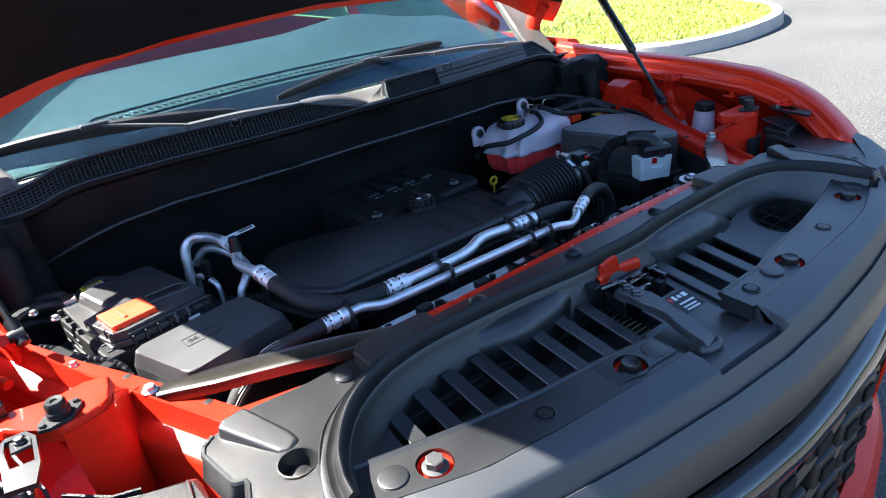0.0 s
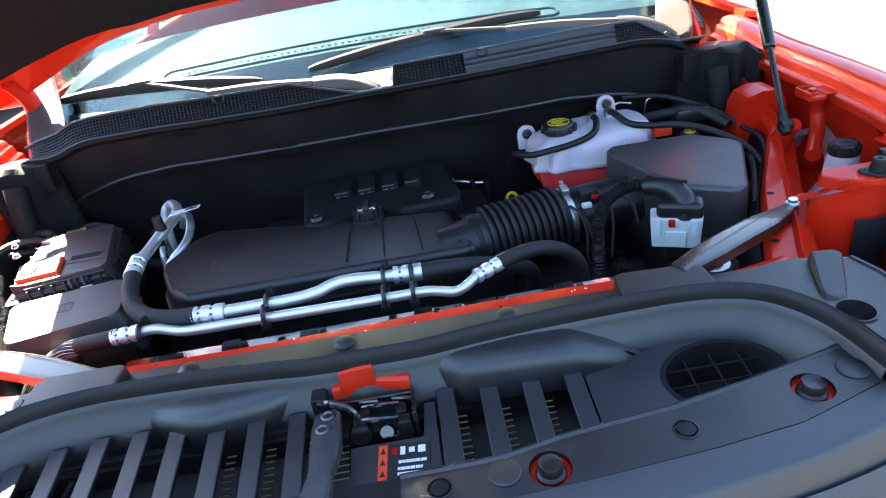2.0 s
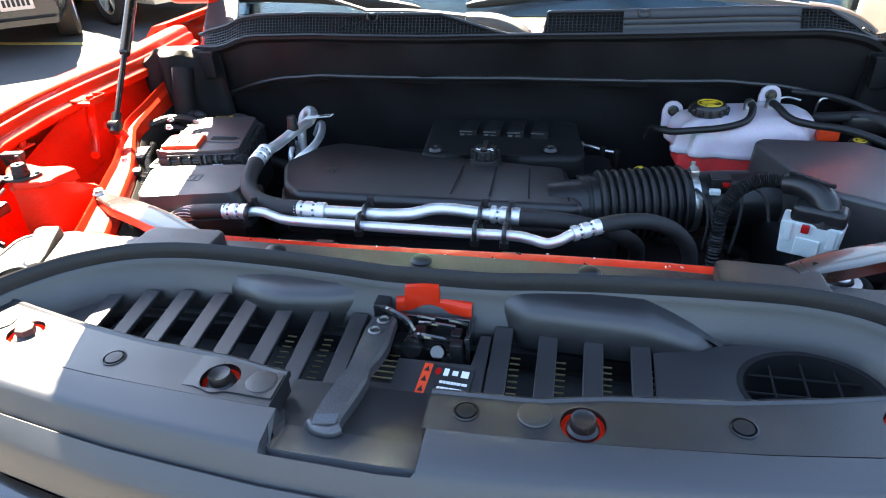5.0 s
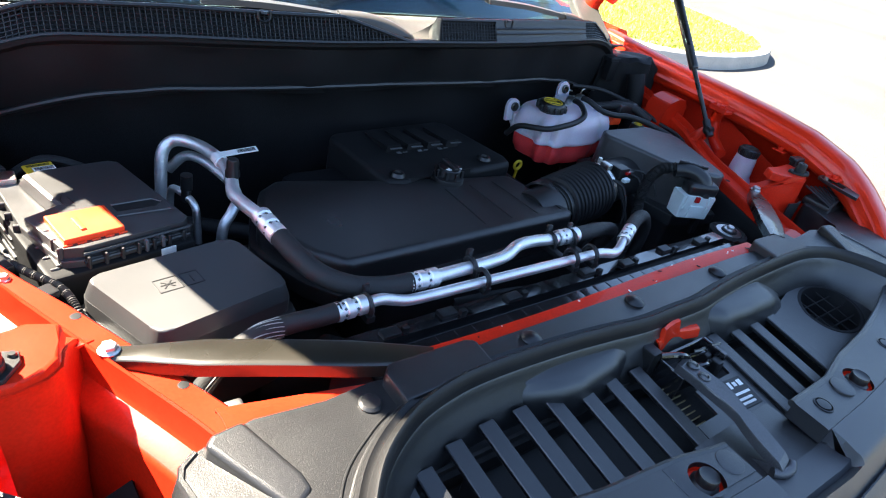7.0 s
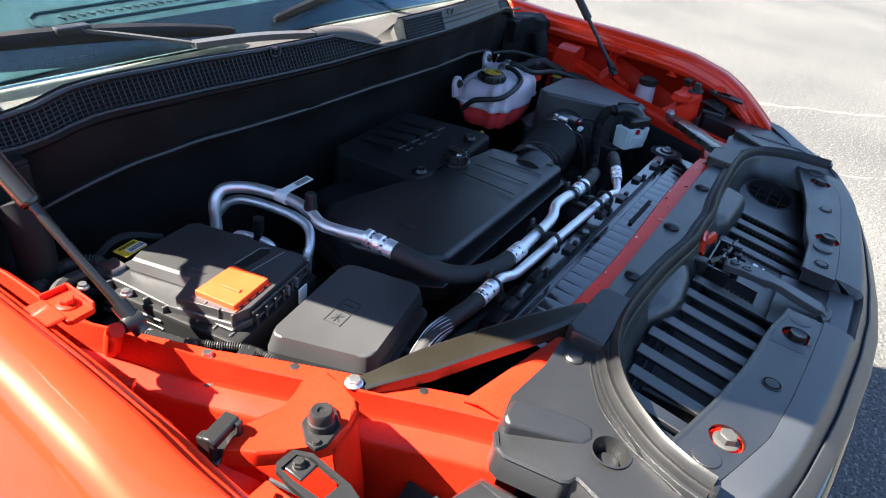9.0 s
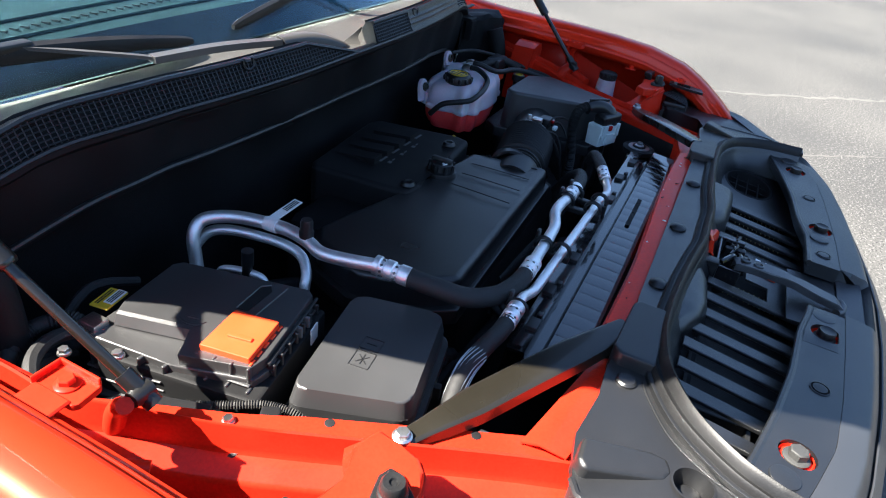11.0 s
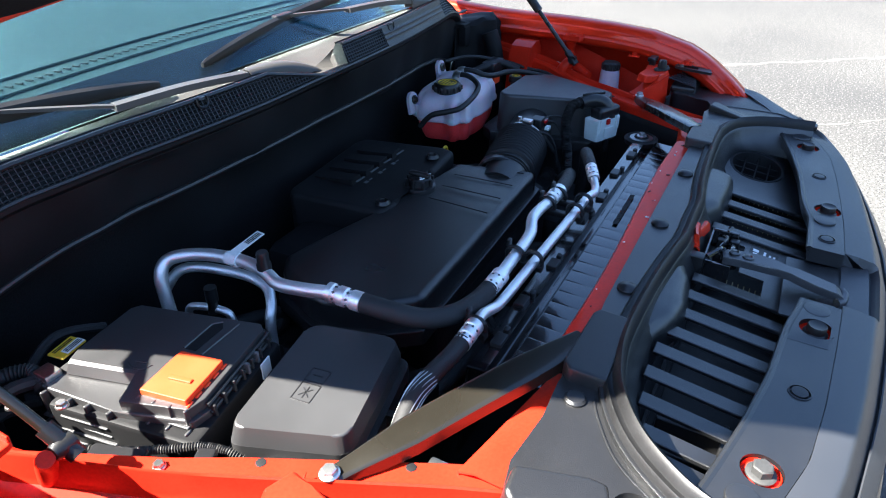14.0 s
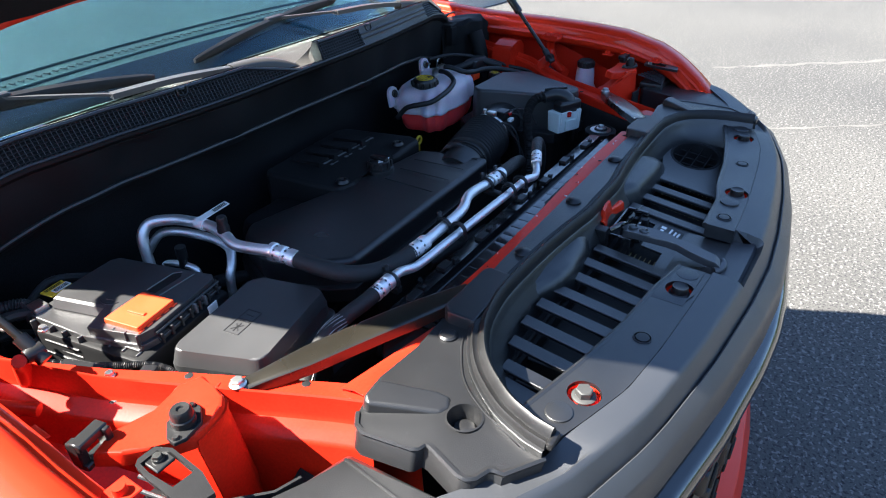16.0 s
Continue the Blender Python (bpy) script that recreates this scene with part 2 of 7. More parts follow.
def sweep(bm, points, section, n=6, smooth=True, caps=True):
    """Carry a flat section (across, up) along a line, kept upright."""
    line = curve(points, n) if smooth else [Vector(q) for q in points]
    k, rings = len(line), []
    for i, q in enumerate(line):
        way = line[min(i + 1, k - 1)] - line[max(i - 1, 0)]
        out = Vector((way.y, -way.x, 0)).normalized()
        rings.append([bm.verts.new(q + out * a + Vector((0, 0, h))) for a, h in section])
    m = len(section)
    for a, b in zip(rings, rings[1:]):
        for j in range(m):
            bm.faces.new((a[j], a[(j + 1) % m], b[(j + 1) % m], b[j]))
    if caps:
        bm.faces.new(rings[0][::-1])
        bm.faces.new(rings[-1])
    return bm


def grid(bm, rows, thick=0.0):
    """A skin through rows of points; thick gives it a body underneath its normals."""
    b = bmesh.new()
    vs = [[b.verts.new(p) for p in row] for row in rows]
    for r, s in zip(vs, vs[1:]):
        for j in range(len(r) - 1):
            b.faces.new((r[j], r[j + 1], s[j + 1], s[j]))
    bmesh.ops.recalc_face_normals(b, faces=b.faces[:])
    if thick:
        bmesh.ops.solidify(b, geom=b.faces[:], thickness=thick)
    return add(bm, b)


def ease(x, table):
    """A value from a table of x and value."""
    if x <= table[0][0]:
        return table[0][1]
    for (a, p), (b, q) in zip(table, table[1:]):
        if x <= b:
            t = (x - a) / (b - a)
            t = t * t * (3 - 2 * t) if len(table) > 2 else t
            return p + (q - p) * t
    return table[-1][1]


def straight(x, table):
    if x <= table[0][0]:
        return table[0][1]
    for (a, p), (b, q) in zip(table, table[1:]):
        if x <= b:
            return p + (q - p) * (x - a) / (b - a)
    return table[-1][1]


def steps(a, b, n):
    return [a + (b - a) * i / (n - 1) for i in range(n)]


def hexbolt(bm, at, r=0.008, h=0.007, flange=1.5, m=None):
    lathe(bm, [(0, 0.0), (r * flange, 0.0), (r * flange, 0.0015), (r * 1.1, 0.003), (0, 0.003)], at, 20, m)
    lathe(bm, [(r, 0.002), (r, h - 0.001), (r * 0.86, h), (0, h)], at, 6, m)
    return bm


def lettering(text, size, m, mat, parent, name="lettering", depth=0.0003):
    """Raised writing in the built-in font."""
    c = bpy.data.curves.new(name, "FONT")
    c.body, c.size, c.extrude, c.align_x, c.align_y = text, size, depth, "CENTER", "CENTER"
    tmp = new(name, c)
    me = bpy.data.meshes.new_from_object(tmp.evaluated_get(bpy.context.evaluated_depsgraph_get()))
    bpy.data.objects.remove(tmp)
    me.materials.clear()
    me.materials.append(mat)
    ob = new(name, me)
    ob.parent = parent
    ob.matrix_basis = parent.matrix_basis.inverted() @ m
    return ob


def bars(bm, m, w, h, rows, gap=0.35, seed=1):
    """Plain bars in place of small print, in a field of w by h."""
    rnd = random.Random(seed)
    for i in range(rows):
        y = h / 2 - (i + 0.5) * h / rows
        x = -w / 2
        while x < w / 2 - 0.001:
            length = min(rnd.uniform(0.08, 0.3) * w, w / 2 - x)
            b = bmesh.new()
            box(b, (x + length / 2, y, 0), (length * 0.9, h / rows * (1 - gap), 0.0003), 0)
            add(bm, b, m)
            x += length
    return bm

# ---- ground and surroundings ----
bm = bmesh.new()
rings = [0, 1.5, 3, 5, 8, 12, 20, 40, 90, 220, 600, 1500]
prev = None
for r in rings:
    ring = [bm.verts.new((X0 + r * math.cos(a), 1.5 + r * math.sin(a), 0)) for a in steps(0, 2 * math.pi, 49)[:-1]] if r else [bm.verts.new((X0, 1.5, 0))]
    if prev:
        for j in range(48):
            k = (j + 1) % 48
            if len(prev) == 1:
                bm.faces.new((prev[0], ring[j], ring[k]))
            else:
                bm.faces.new((prev[j], ring[j], ring[k], prev[k]))
    prev = ring
ground = part("ground", bm, ASPHALT)
tagged(ground, "worn grey asphalt of a car park", "ground", kind="structure")


# far unseen dark ring, added to close the place and block low sky
bm = bmesh.new()
rnd = random.Random(8)
rows = [[], [], [], []]
tops = [9 + 5 * rnd.random() for i in range(120)]
for i in range(121):
    a = 2 * math.pi * i / 120
    h = tops[i % 120]
    for row, (d, z) in zip(rows, ((0, -.1), (-1.5, h * .45), (0, h * .85), (2.5, h))):
        row.append((X0 + (62 + d + 2 * math.sin(i * 1.7)) * math.cos(a), (62 + d) * math.sin(a), z))
grid(bm, rows, 0)
tagged(part("backdrop", bm, BACKDROP), "unseen dark ring added to block the low sky", "backdrop", kind="structure")


def crack(points, width, seed):
    """A wandering pale line on the asphalt."""
    rnd = random.Random(seed)
    b = bmesh.new()
    line = curve([(x, y, 0.002) for x, y in points], 14)
    prev = None
    for q in line:
        w = width * rnd.uniform(0.3, 1.4)
        o = rnd.uniform(-1, 1) * width
        pair = (b.verts.new((q.x + o - w, q.y + o * 0.6 - w * 0.7, 0.002)), b.verts.new((q.x + o + w, q.y + o * 0.6 + w * 0.7, 0.002)))
        if prev:
            b.faces.new((prev[0], prev[1], pair[1], pair[0]))
        prev = pair
    return tagged(part("pavement_crack", b, CRACK, ground), "pale filled crack in the asphalt")


crack([(4.9, 0.9), (5.83, -0.33), (6.4, -1.0), (7.17, -1.98), (8.4, -3.4)], 0.022, 3)
crack([(3.6, 0.3), (4.16, -0.46), (4.55, -0.9), (4.9, -1.39), (5.6, -2.2)], 0.012, 5)
crack([(5.3, -1.35), (4.9, -1.4), (4.2, -1.44)], 0.012, 7)

island = [(5.1, 5.8), (5.3, 4.7), (5.75, 4.05), (6.4, 3.82), (7.3, 3.82), (8.1, 4.0), (8.8, 4.5), (9.15, 5.3), (9.3, 6.6), (9.5, 9.0), (10.5, 14.0), (12.0, 22.0), (6.4, 24.0), (5.2, 15.0), (5.0, 8.0)]
edge = [(p.x, p.y) for p in curve([(x, y, 0) for x, y in island], 5, closed=True)]
mid = (sum(p[0] for p in edge) / len(edge), sum(p[1] for p in edge) / len(edge))
kerb = thing("kerb", "pale concrete kerb round a lawn", "kerb", (6.5, 3.9, 0), kind="structure")
k = len(edge)
for i in range(0, k, 5):
    bm = bmesh.new()
    sec = [(-0.015, 0.0), (0.0, 0.12), (0.02, 0.145), (0.14, 0.15), (0.15, 0.0)]
    loop = [Vector((*edge[(i + j) % k], 0)) for j in range(6)]
    loop[0] = loop[0].lerp(loop[1], 0.015)
    sweep(bm, loop[::-1], sec, smooth=False)
    part("kerb_stone", bm, CONCRETE, kerb)
bm = bmesh.new()
inner = [(x + (mid[0] - x) * 0.012, y + (mid[1] - y) * 0.012) for x, y in edge]
bm.faces.new([bm.verts.new((x, y, 0.135)) for x, y in inner])
bmesh.ops.triangulate(bm, faces=bm.faces[:])
lawn = tagged(part("lawn", bm, SOIL), "sunlit mown lawn inside the kerb", "lawn", kind="structure")
# grass blades, densest on the near side of the island
rnd = random.Random(11)
verts, faces = [], []
while len(verts) < 3 * 26000:
    x, y = rnd.uniform(5.0, 9.2), 3.9 + abs(rnd.gauss(0, 2.6))
    inside = False
    for (ax, ay), (bx, by) in zip(inner, inner[1:] + inner[:1]):
        if (ay > y) != (by > y) and x < (bx - ax) * (y - ay) / (by - ay) + ax:
            inside = not inside
    if not inside:
        continue
    a, h, w = rnd.uniform(0, 6.28), rnd.uniform(0.02, 0.045), rnd.uniform(0.006, 0.012)
    c, s = math.cos(a) * w, math.sin(a) * w
    verts += [(x - c, y - s, 0.13), (x + c, y + s, 0.13), (x + rnd.uniform(-.03, .03), y + rnd.uniform(-.03, .03), 0.13 + h)]
    faces.append((len(verts) - 3, len(verts) - 2, len(verts) - 1))
me = bpy.data.meshes.new("grass")
me.from_pydata(verts, [], faces)
me.materials.append(LEAF)
tagged(new("grass", me), "bright green mown grass blades", "grass", kind="stuff")

for x, y, w, l in ((-6.1, 6.05, 0.10, 5.2), (-6.1, 8.9, 0.10, 5.2)):
    bm = bmesh.new()
    box(bm, (x, y, 0.003), (l, w, 0.004), 0)
    tagged(part("parking_line", bm, PAINT, ground), "worn yellow parking line")


def wheel_parts(parent, x, y, out, r=0.37, w=0.24, spokes=6, rim_mat=None):
    rim_mat = rim_mat or STEEL
    turn = pose(x, y, r, 0, 90 * out, 0)
    bm = bmesh.new()
    lathe(bm, [(r * .64, -w / 2), (r * .93, -w / 2), (r, -w * .38), (r, w * .38), (r * .93, w / 2), (r * .64, w / 2), (r * .62, 0), (r * .64, -w / 2)], (0, 0, 0), 40, turn)
    wheel = new("wheel")
    wheel.parent = parent
    wheel.matrix_parent_inverse = parent.matrix_basis.inverted()
    part("tyre", bm, TYRE, wheel)
    bm = bmesh.new()
    lathe(bm, [(r * .56, -w * .3), (r * .64, -w * .46), (r * .64, w * .47), (r * .58, w * .47), (r * .56, w * .2), (r * .56, -w * .3)], (0, 0, 0), 36, turn)
    lathe(bm, [(0, w * .36), (r * .16, w * .36), (r * .2, w * .30), (r * .2, w * .2), (0, w * .2)], (0, 0, 0), 24, turn)
    for i in range(spokes):
        a = 2 * math.pi * i / spokes
        for d in (-0.11, 0.11):
            b = bmesh.new()
            box(b, (r * .37, 0, w * .3), (r * .46, r * .085, w * .14), 0.008)
            add(bm, b, turn @ Matrix.Rotation(a + d, 4, "Z"))
    part("rim", bm, rim_mat, wheel)
    bm = bmesh.new()
    lathe(bm, [(0, 0.0), (r * .48, 0.0), (r * .48, -w * .1), (0, -w * .1)], (0, 0, 0), 30, turn)
    part("brake_disc", bm, DULL, wheel)
    return wheel


def parked_car(at, turn, paint, label, plate_x=0.0, plate_z=0.84):
    """A parked estate car seen from behind and the side; its tail points to -y."""
    car = thing("parked_car", label, "car")
    hw, length, h = 0.93, 4.7, 1.70
    zs = [(0.30, .86), (0.45, .92), (0.75, .93), (0.98, .92), (1.06, .90)]
    def shape(v, y):
        taper = 1 - 0.10 * max(0, (abs(y - 2.3) - 1.6) / 0.8) ** 2
        return taper
    bm = bmesh.new()
    ys = steps(0, length, 25)
    rows = []
    for y in ys:
        k = shape(0, y)
        top = 1.06 if y < 3.2 else 1.06 - 0.10 * (y - 3.2) / 1.5
        row = [(s * k * sx, y, min(z, top)) for sx in (-1,) for z, s in zs] + [(0.0 + q * .80 * k, y, top + 0.02 * (1 - q * q)) for q in (-.8, 0, .8)] + [(s * k, y, min(z, top)) for z, s in reversed(zs)]
        rows.append(row)
    grid(bm, rows, 0.01)
    for y in (0, length):
        k = shape(0, y)
        o = [(-.86 * k, y, .30), (-.92 * k, y, .45), (-.93 * k, y, .75), (-.9 * k, y, 1.04), (.9 * k, y, 1.04), (.93 * k, y, .75), (.92 * k, y, .45), (.86 * k, y, .30)]
        bm.faces.new([bm.verts.new(p) for p in o])
    part("body", bm, paint, car)
    bm = bmesh.new()
    rows = []
    for y, z, s in ((0.02, 1.05, .86), (0.10, 1.22, .82), (0.28, 1.62, .70), (0.5, h - .02, .66), (1.2, h, .66), (2.2, h - .02, .65), (2.75, h - .12, .64), (3.45, 1.07, .78)):
        rows.append([(-.86 if z > 1.06 else -.88, y, 1.05), (-s - .03, y, (z + 1.05) / 2 + .06), (-s, y, z - .04), (-s * .85, y, z), (0, y, z + .02), (s * .85, y, z), (s, y, z - .04), (s + .03, y, (z + 1.05) / 2 + .06), (.86 if z > 1.06 else .88, y, 1.05)])
    grid(bm, rows, 0.015)
    part("roof", bm, paint, car)
    for sx in (-1, 1):
        for y0, y1 in ((0.75, 1.55), (1.65, 2.45), (2.55, 3.05)):
            bm = bmesh.new()
            q = [(sx * .885, y0, 1.09), (sx * .885, y1, 1.09), (sx * .735, y1 - (.12 if y1 > 3 else 0), 1.55 - (.2 if y1 > 3 else 0)), (sx * .735, y0 + .05, 1.56)]
            bm.faces.new([bm.verts.new(p) for p in q])
            bmesh.ops.solidify(bm, geom=bm.faces[:], thickness=0.02)
            part("side_window", bm, SMOOTH, car, "dark side window")
        bm = bmesh.new()
        box(bm, (sx * .74, -0.01, 0.86), (0.30, 0.07, 0.20), 0.03)
        part("tail_lamp", bm, LAMPRED, car, "red tail lamp")
        for y in (0.95, 3.75):
            wheel_parts(car, sx * .83, y, sx, 0.36, 0.23, 5)
    bm = bmesh.new()
    q = [(-.66, 0.07, 1.12), (.66, 0.07, 1.12), (.56, 0.25, 1.54), (-.56, 0.25, 1.54)]
    bm.faces.new([bm.verts.new(p) for p in q])
    bmesh.ops.solidify(bm, geom=bm.faces[:], thickness=0.02)
    part("rear_window", bm, SMOOTH, car, "dark rear window")
    bm = bmesh.new()
    box(bm, (0, -0.04, 0.50), (1.70, 0.16, 0.26), 0.05)
    part("bumper", bm, paint, car)
    bm = bmesh.new()
    box(bm, (plate_x, -0.02 if plate_z > .7 else -0.125, plate_z), (0.31, 0.02, 0.16), 0.004)
    plate = part("number_plate", bm, PLATE, car, "pale number plate with dark bars")
    bm = bmesh.new()
    for i in range(6):
        box(bm, (plate_x - .11 + i * .044, -0.031 if plate_z > .7 else -0.136, plate_z - .01), (0.028, 0.003, 0.07), 0)
    part("plate_bar", bm, INK, plate)
    car.matrix_basis = at @ pose(0, 0, 0, 0, 0, turn)
    for ob in car.children:
        ob.matrix_parent_inverse = Matrix()
    return car


parked_car(pose(-6.05, 5.25, 0), 38, DARKPAINT, "dark parked estate car with a pale number plate", 0.48, 0.56)
parked_car(pose(-4.53, 7.44, 0), 62, SILVERPAINT, "silver parked estate car with alloy wheels")

# ---- the red car ----
car = thing("car", "red car with its bonnet propped open, parked on asphalt", "car", (X0, 2.2, 0))


def side(sgn, s, y, z):
    return Vector((X0 + sgn * s, y, z))


RIDGE = [(0.12, 1.075), (0.19, 1.120), (0.24, 1.152), (0.30, 1.182), (0.40, 1.206), (0.50, 1.214), (0.62, 1.217), (0.82, 1.217), (1.0, 1.226)]
WIDTH = [(0.12, 0.800), (0.19, 0.838), (0.26, 0.854), (0.35, 0.856), (0.5, 0.851), (1.0, 0.853)]

for sgn in (-1, 1):
    # outer wing with its folded inner lip
    bm = bmesh.new()
    rows = []
    for y in steps(0.12, 1.02, 40):
        z, c = straight(y, RIDGE), straight(y, WIDTH)
        lip = c - straight(y, [(.19, .072), (.35, .066), (.5, .060), (1.0, .058)])
        arch = 0.62 if abs(y - 0.72) > 0.42 else 0.37 + math.sqrt(0.42 ** 2 - (y - 0.72) ** 2)
        arch = min(max(arch, 0.62 if abs(y - .72) > .42 else 0.0), 0.82)
        row = [(lip + .006, z - .054), (lip - .009, z - .048), (lip - .013, z - .042), (lip - .013, z - .032), (lip - .009, z - .029), (lip - .003, z - .027), (lip - .001, z - .022), (lip, z - .013),
               (lip + .002, z - .0105), (lip + .007, z - .009), (lip + .009, z - .004), (lip + .011, z + .001), (lip + .017, z + .005),
               (lip + .030, z + .0065), (c - .012, z + .005), (c + .003, z - .001), (c + .014, z - .018), (c + .026, z - .060), (c + .052, z - .15), (c + .078, z - .28), (c + .090, max(arch, .6))]
        rows.append([side(sgn, s, y, h) for s, h in row])
    grid(bm, rows, 0.003)
    part("front_wing", bm, RED, car, "glossy red front wing")
    # rail along the bay, top and the tall panel outside it
    bm = bmesh.new()
    rows = []
    for y in steps(0.19, 0.98, 28):
        a = straight(y, [(0.19, 0.484), (0.257, 0.513), (0.463, 0.615), (0.637, 0.720), (0.8, 0.742), (0.98, 0.746)])
        b = a + straight(y, [(0.19, 0.046), (0.45, 0.040), (0.6, 0.022), (0.7, 0.014)])
        zt = 1.100 + straight(y, [(0.19, 0.0), (0.5, 0.0), (0.8, 0.045), (0.98, 0.07)])
        row = [(a - .012, zt - .20), (a - .006, zt - .05), (a - .002, zt - .006), (a + .004, zt), (b - .008, zt), (b - .005, zt + .010), (b - .003, zt + .012), (b - .001, zt + .010), (b + .001, zt - .016),
               (b + .004, zt - .022), (b + .027, zt - .029), (b + .032, zt - .035), (b + .035, zt - .080), (b + .042, zt - .090), (b + .046, zt - .20), (b + .050, zt - .34)]
        rows.append([side(sgn, s, y, h) for s, h in row])
    grid(bm, rows, 0.002)
    rail = part("inner_rail", bm, RED_DULL, car, "red painted inner wing rail with folded flange")
    bm = bmesh.new()
    tube(bm, [side(sgn, .504 + .046 + .006 * math.sin(z * 90), .262 + .004 * math.sin(z * 150), z) for z in steps(1.068, .93, 24)], .0018, 6, 1, smooth=False)
    part("sealed_seam", bm, RED_DULL, rail, "brushed seam sealer")
    # holes as flat dark discs on the rail, their inner shade only a colour
    for y in (.30, .335, .43, .50, .56):
        a = straight(y, [(0.19, 0.484), (0.257, 0.513), (0.463, 0.615), (0.637, 0.720)])
        bm = bmesh.new()
        lathe(bm, [(0, .0004), (.0045, .0004), (.0055, 0)], side(sgn, a + .010, y, 1.1003), 12)
        part("drain_hole", bm, DULL, rail)
    # added dark sheet over the red rail, standing for the bay's deep shade
    bm = bmesh.new()
    rows = []
    for y in steps(0.24, 0.92, 20):
        a = straight(y, [(0.19, 0.484), (0.257, 0.513), (0.463, 0.615), (0.637, 0.720), (0.8, 0.742), (0.98, 0.746)]) - .012
        zt = 1.082 + straight(y, [(0.19, 0.0), (0.5, 0.0), (0.8, 0.030), (0.98, 0.05)])
        rows.append([side(sgn, s, y, z) for s, z in ((a + .004, zt), (a - .006, zt - .012), (a - .018, zt - .10), (a - .022, .70))])
    grid(bm, rows, 0.003)
    part("arch_liner", bm, DULL, car, "added dark sheet hiding the side of the rail")
    # panel between rail and wing
    bm = bmesh.new()
    rows = []
    for y in steps(0.22, 0.98, 20):
        a = straight(y, [(0.19, 0.56), (0.463, 0.68), (0.637, 0.76), (0.98, 0.77)])
        zf = straight(y, [(0.22, .86), (.40, .96), (.6, 1.03), (0.98, 1.08)])
        rows.append([side(sgn, s, y, h) for s, h in ((a, zf + .02), (a + (0.83 - a) * .4, zf), (.81, zf + .01), (.83, zf + .06), (.84, zf + .12))])
    grid(bm, rows, 0.002)
    part("apron", bm, RED_DULL, car, "red apron inside the wing")
    # support of the rubber stop: a thin plate with a folded skirt, a strip to the rail and a broad face below
    top = [(.640, .366), (.657, .345), (.678, .334), (.702, .327), (.722, .333), (.740, .346), (.757, .372), (.730, .386), (.690, .376), (.655, .388)] if sgn > 0 else [(.628, .366), (.634, .342), (.637, .322), (.648, .311), (.668, .305), (.690, .302), (.706, .312), (.722, .326), (.742, .345), (.757, .368), (.728, .378), (.690, .360), (.655, .376)]
    mx, my = sum(p[0] for p in top) / len(top), sum(p[1] for p in top) / len(top)
    hem = [(mx + (s - mx) * 1.05, my + (y - my) * 1.05) for s, y in top]
    bm = bmesh.new()
    prism(bm, [(X0 + sgn * s, y) for s, y in (hem if sgn > 0 else hem[::-1])], 1.134, 1.1505, 0.004, 2, 0.05)
    bracket = part("stop_bracket", bm, RED_DULL, car, "red pressed bracket")
    bm = bmesh.new()
    rows = [[side(sgn, s + d, y + e, z) for d, e in ((-.016, -.006), (-.012, -.004), (.012, .010), (.016, .012))] for s, y, z in ((.618, .385, 1.110), (.632, .378, 1.112), (.650, .366, 1.124), (.664, .352, 1.138), (.676, .342, 1.150))]
    grid(bm, rows, 0.002)
    part("bracket_strip", bm, RED_DULL, bracket)
    bm = bmesh.new()
    line = [(.612, .388), (.620, .374), (.628, .356), (.633, .336), (.637, .320), (.648, .310), (.668, .304), (.690, .301)] if sgn < 0 else [(.632, .372), (.642, .361), (.657, .344), (.678, .333), (.702, .326), (.722, .332), (.740, .345), (.757, .371), (.775, .380)]
    rows = [[side(sgn, s + d, y + e, min(z, 1.108 + .012 * i)) for i, (s, y) in enumerate(line)] for d, e, z in ((0, 0, 1.142), (.001, .001, 1.13), (-.003, -.004, 1.08), (-.006, -.010, 1.03), (-.006, -.014, .97), (-.006, -.016, .90))]
    grid(bm, rows, 0.002)
    part("bracket_face", bm, RED_DULL, bracket)
    # welded tab and tube stay between rail and wing
    bm = bmesh.new()
    tray = [(.738, .606), (.742, .610), (.762, .614), (.768, .610), (.768, .564), (.764, .560), (.742, .562), (.738, .566)]
    prism(bm, [(X0 + sgn * s, y) for s, y in (tray if sgn > 0 else tray[::-1])], 1.182, 1.188, 0.002, 2, low=True)
    box(bm, side(sgn, .753, .608, 1.190), (.028, .003, .008), .001, 1)
    box(bm, side(sgn, .740, .586, 1.190), (.003, .044, .008), .001, 1)
    box(bm, side(sgn, .780, .586, 1.188), (0.030, 0.040, 0.004), 0.0015, 1)
    tube(bm, [side(sgn, .765, .59, 1.18), side(sgn, .78, .60, 1.15), side(sgn, .77, .58, 1.115), side(sgn, .735, .53, 1.10)], 0.008 if sgn < 0 else 0.0125, 10, 5)
    tab = part("wing_tab", bm, RED_DULL, car, "red wing tab")
    bm = bmesh.new()
    hexbolt(bm, side(sgn, .754, .584, 1.188), 0.007, 0.008)
    part("tab_bolt", bm, RED_DULL, tab)
    bm = bmesh.new()
    turn = pose(0, 0, 0, 0, 0, -12 * sgn)
    box(bm, side(sgn, .750, .377, 1.162), (0.034, 0.015, 0.010), 0.0015, 1, turn)
    box(bm, side(sgn, .750, .377, 1.136), (0.034, 0.015, 0.008), 0.0015, 1, turn)
    box(bm, side(sgn, .763, .379, 1.150), (0.010, 0.015, 0.030), 0.0015, 1, turn)
    box(bm, side(sgn, .737, .375, 1.150), (0.008, 0.015, 0.030), 0.0015, 1, turn)
    part("wing_clip", bm, SMOOTH, car, "black wing clip")
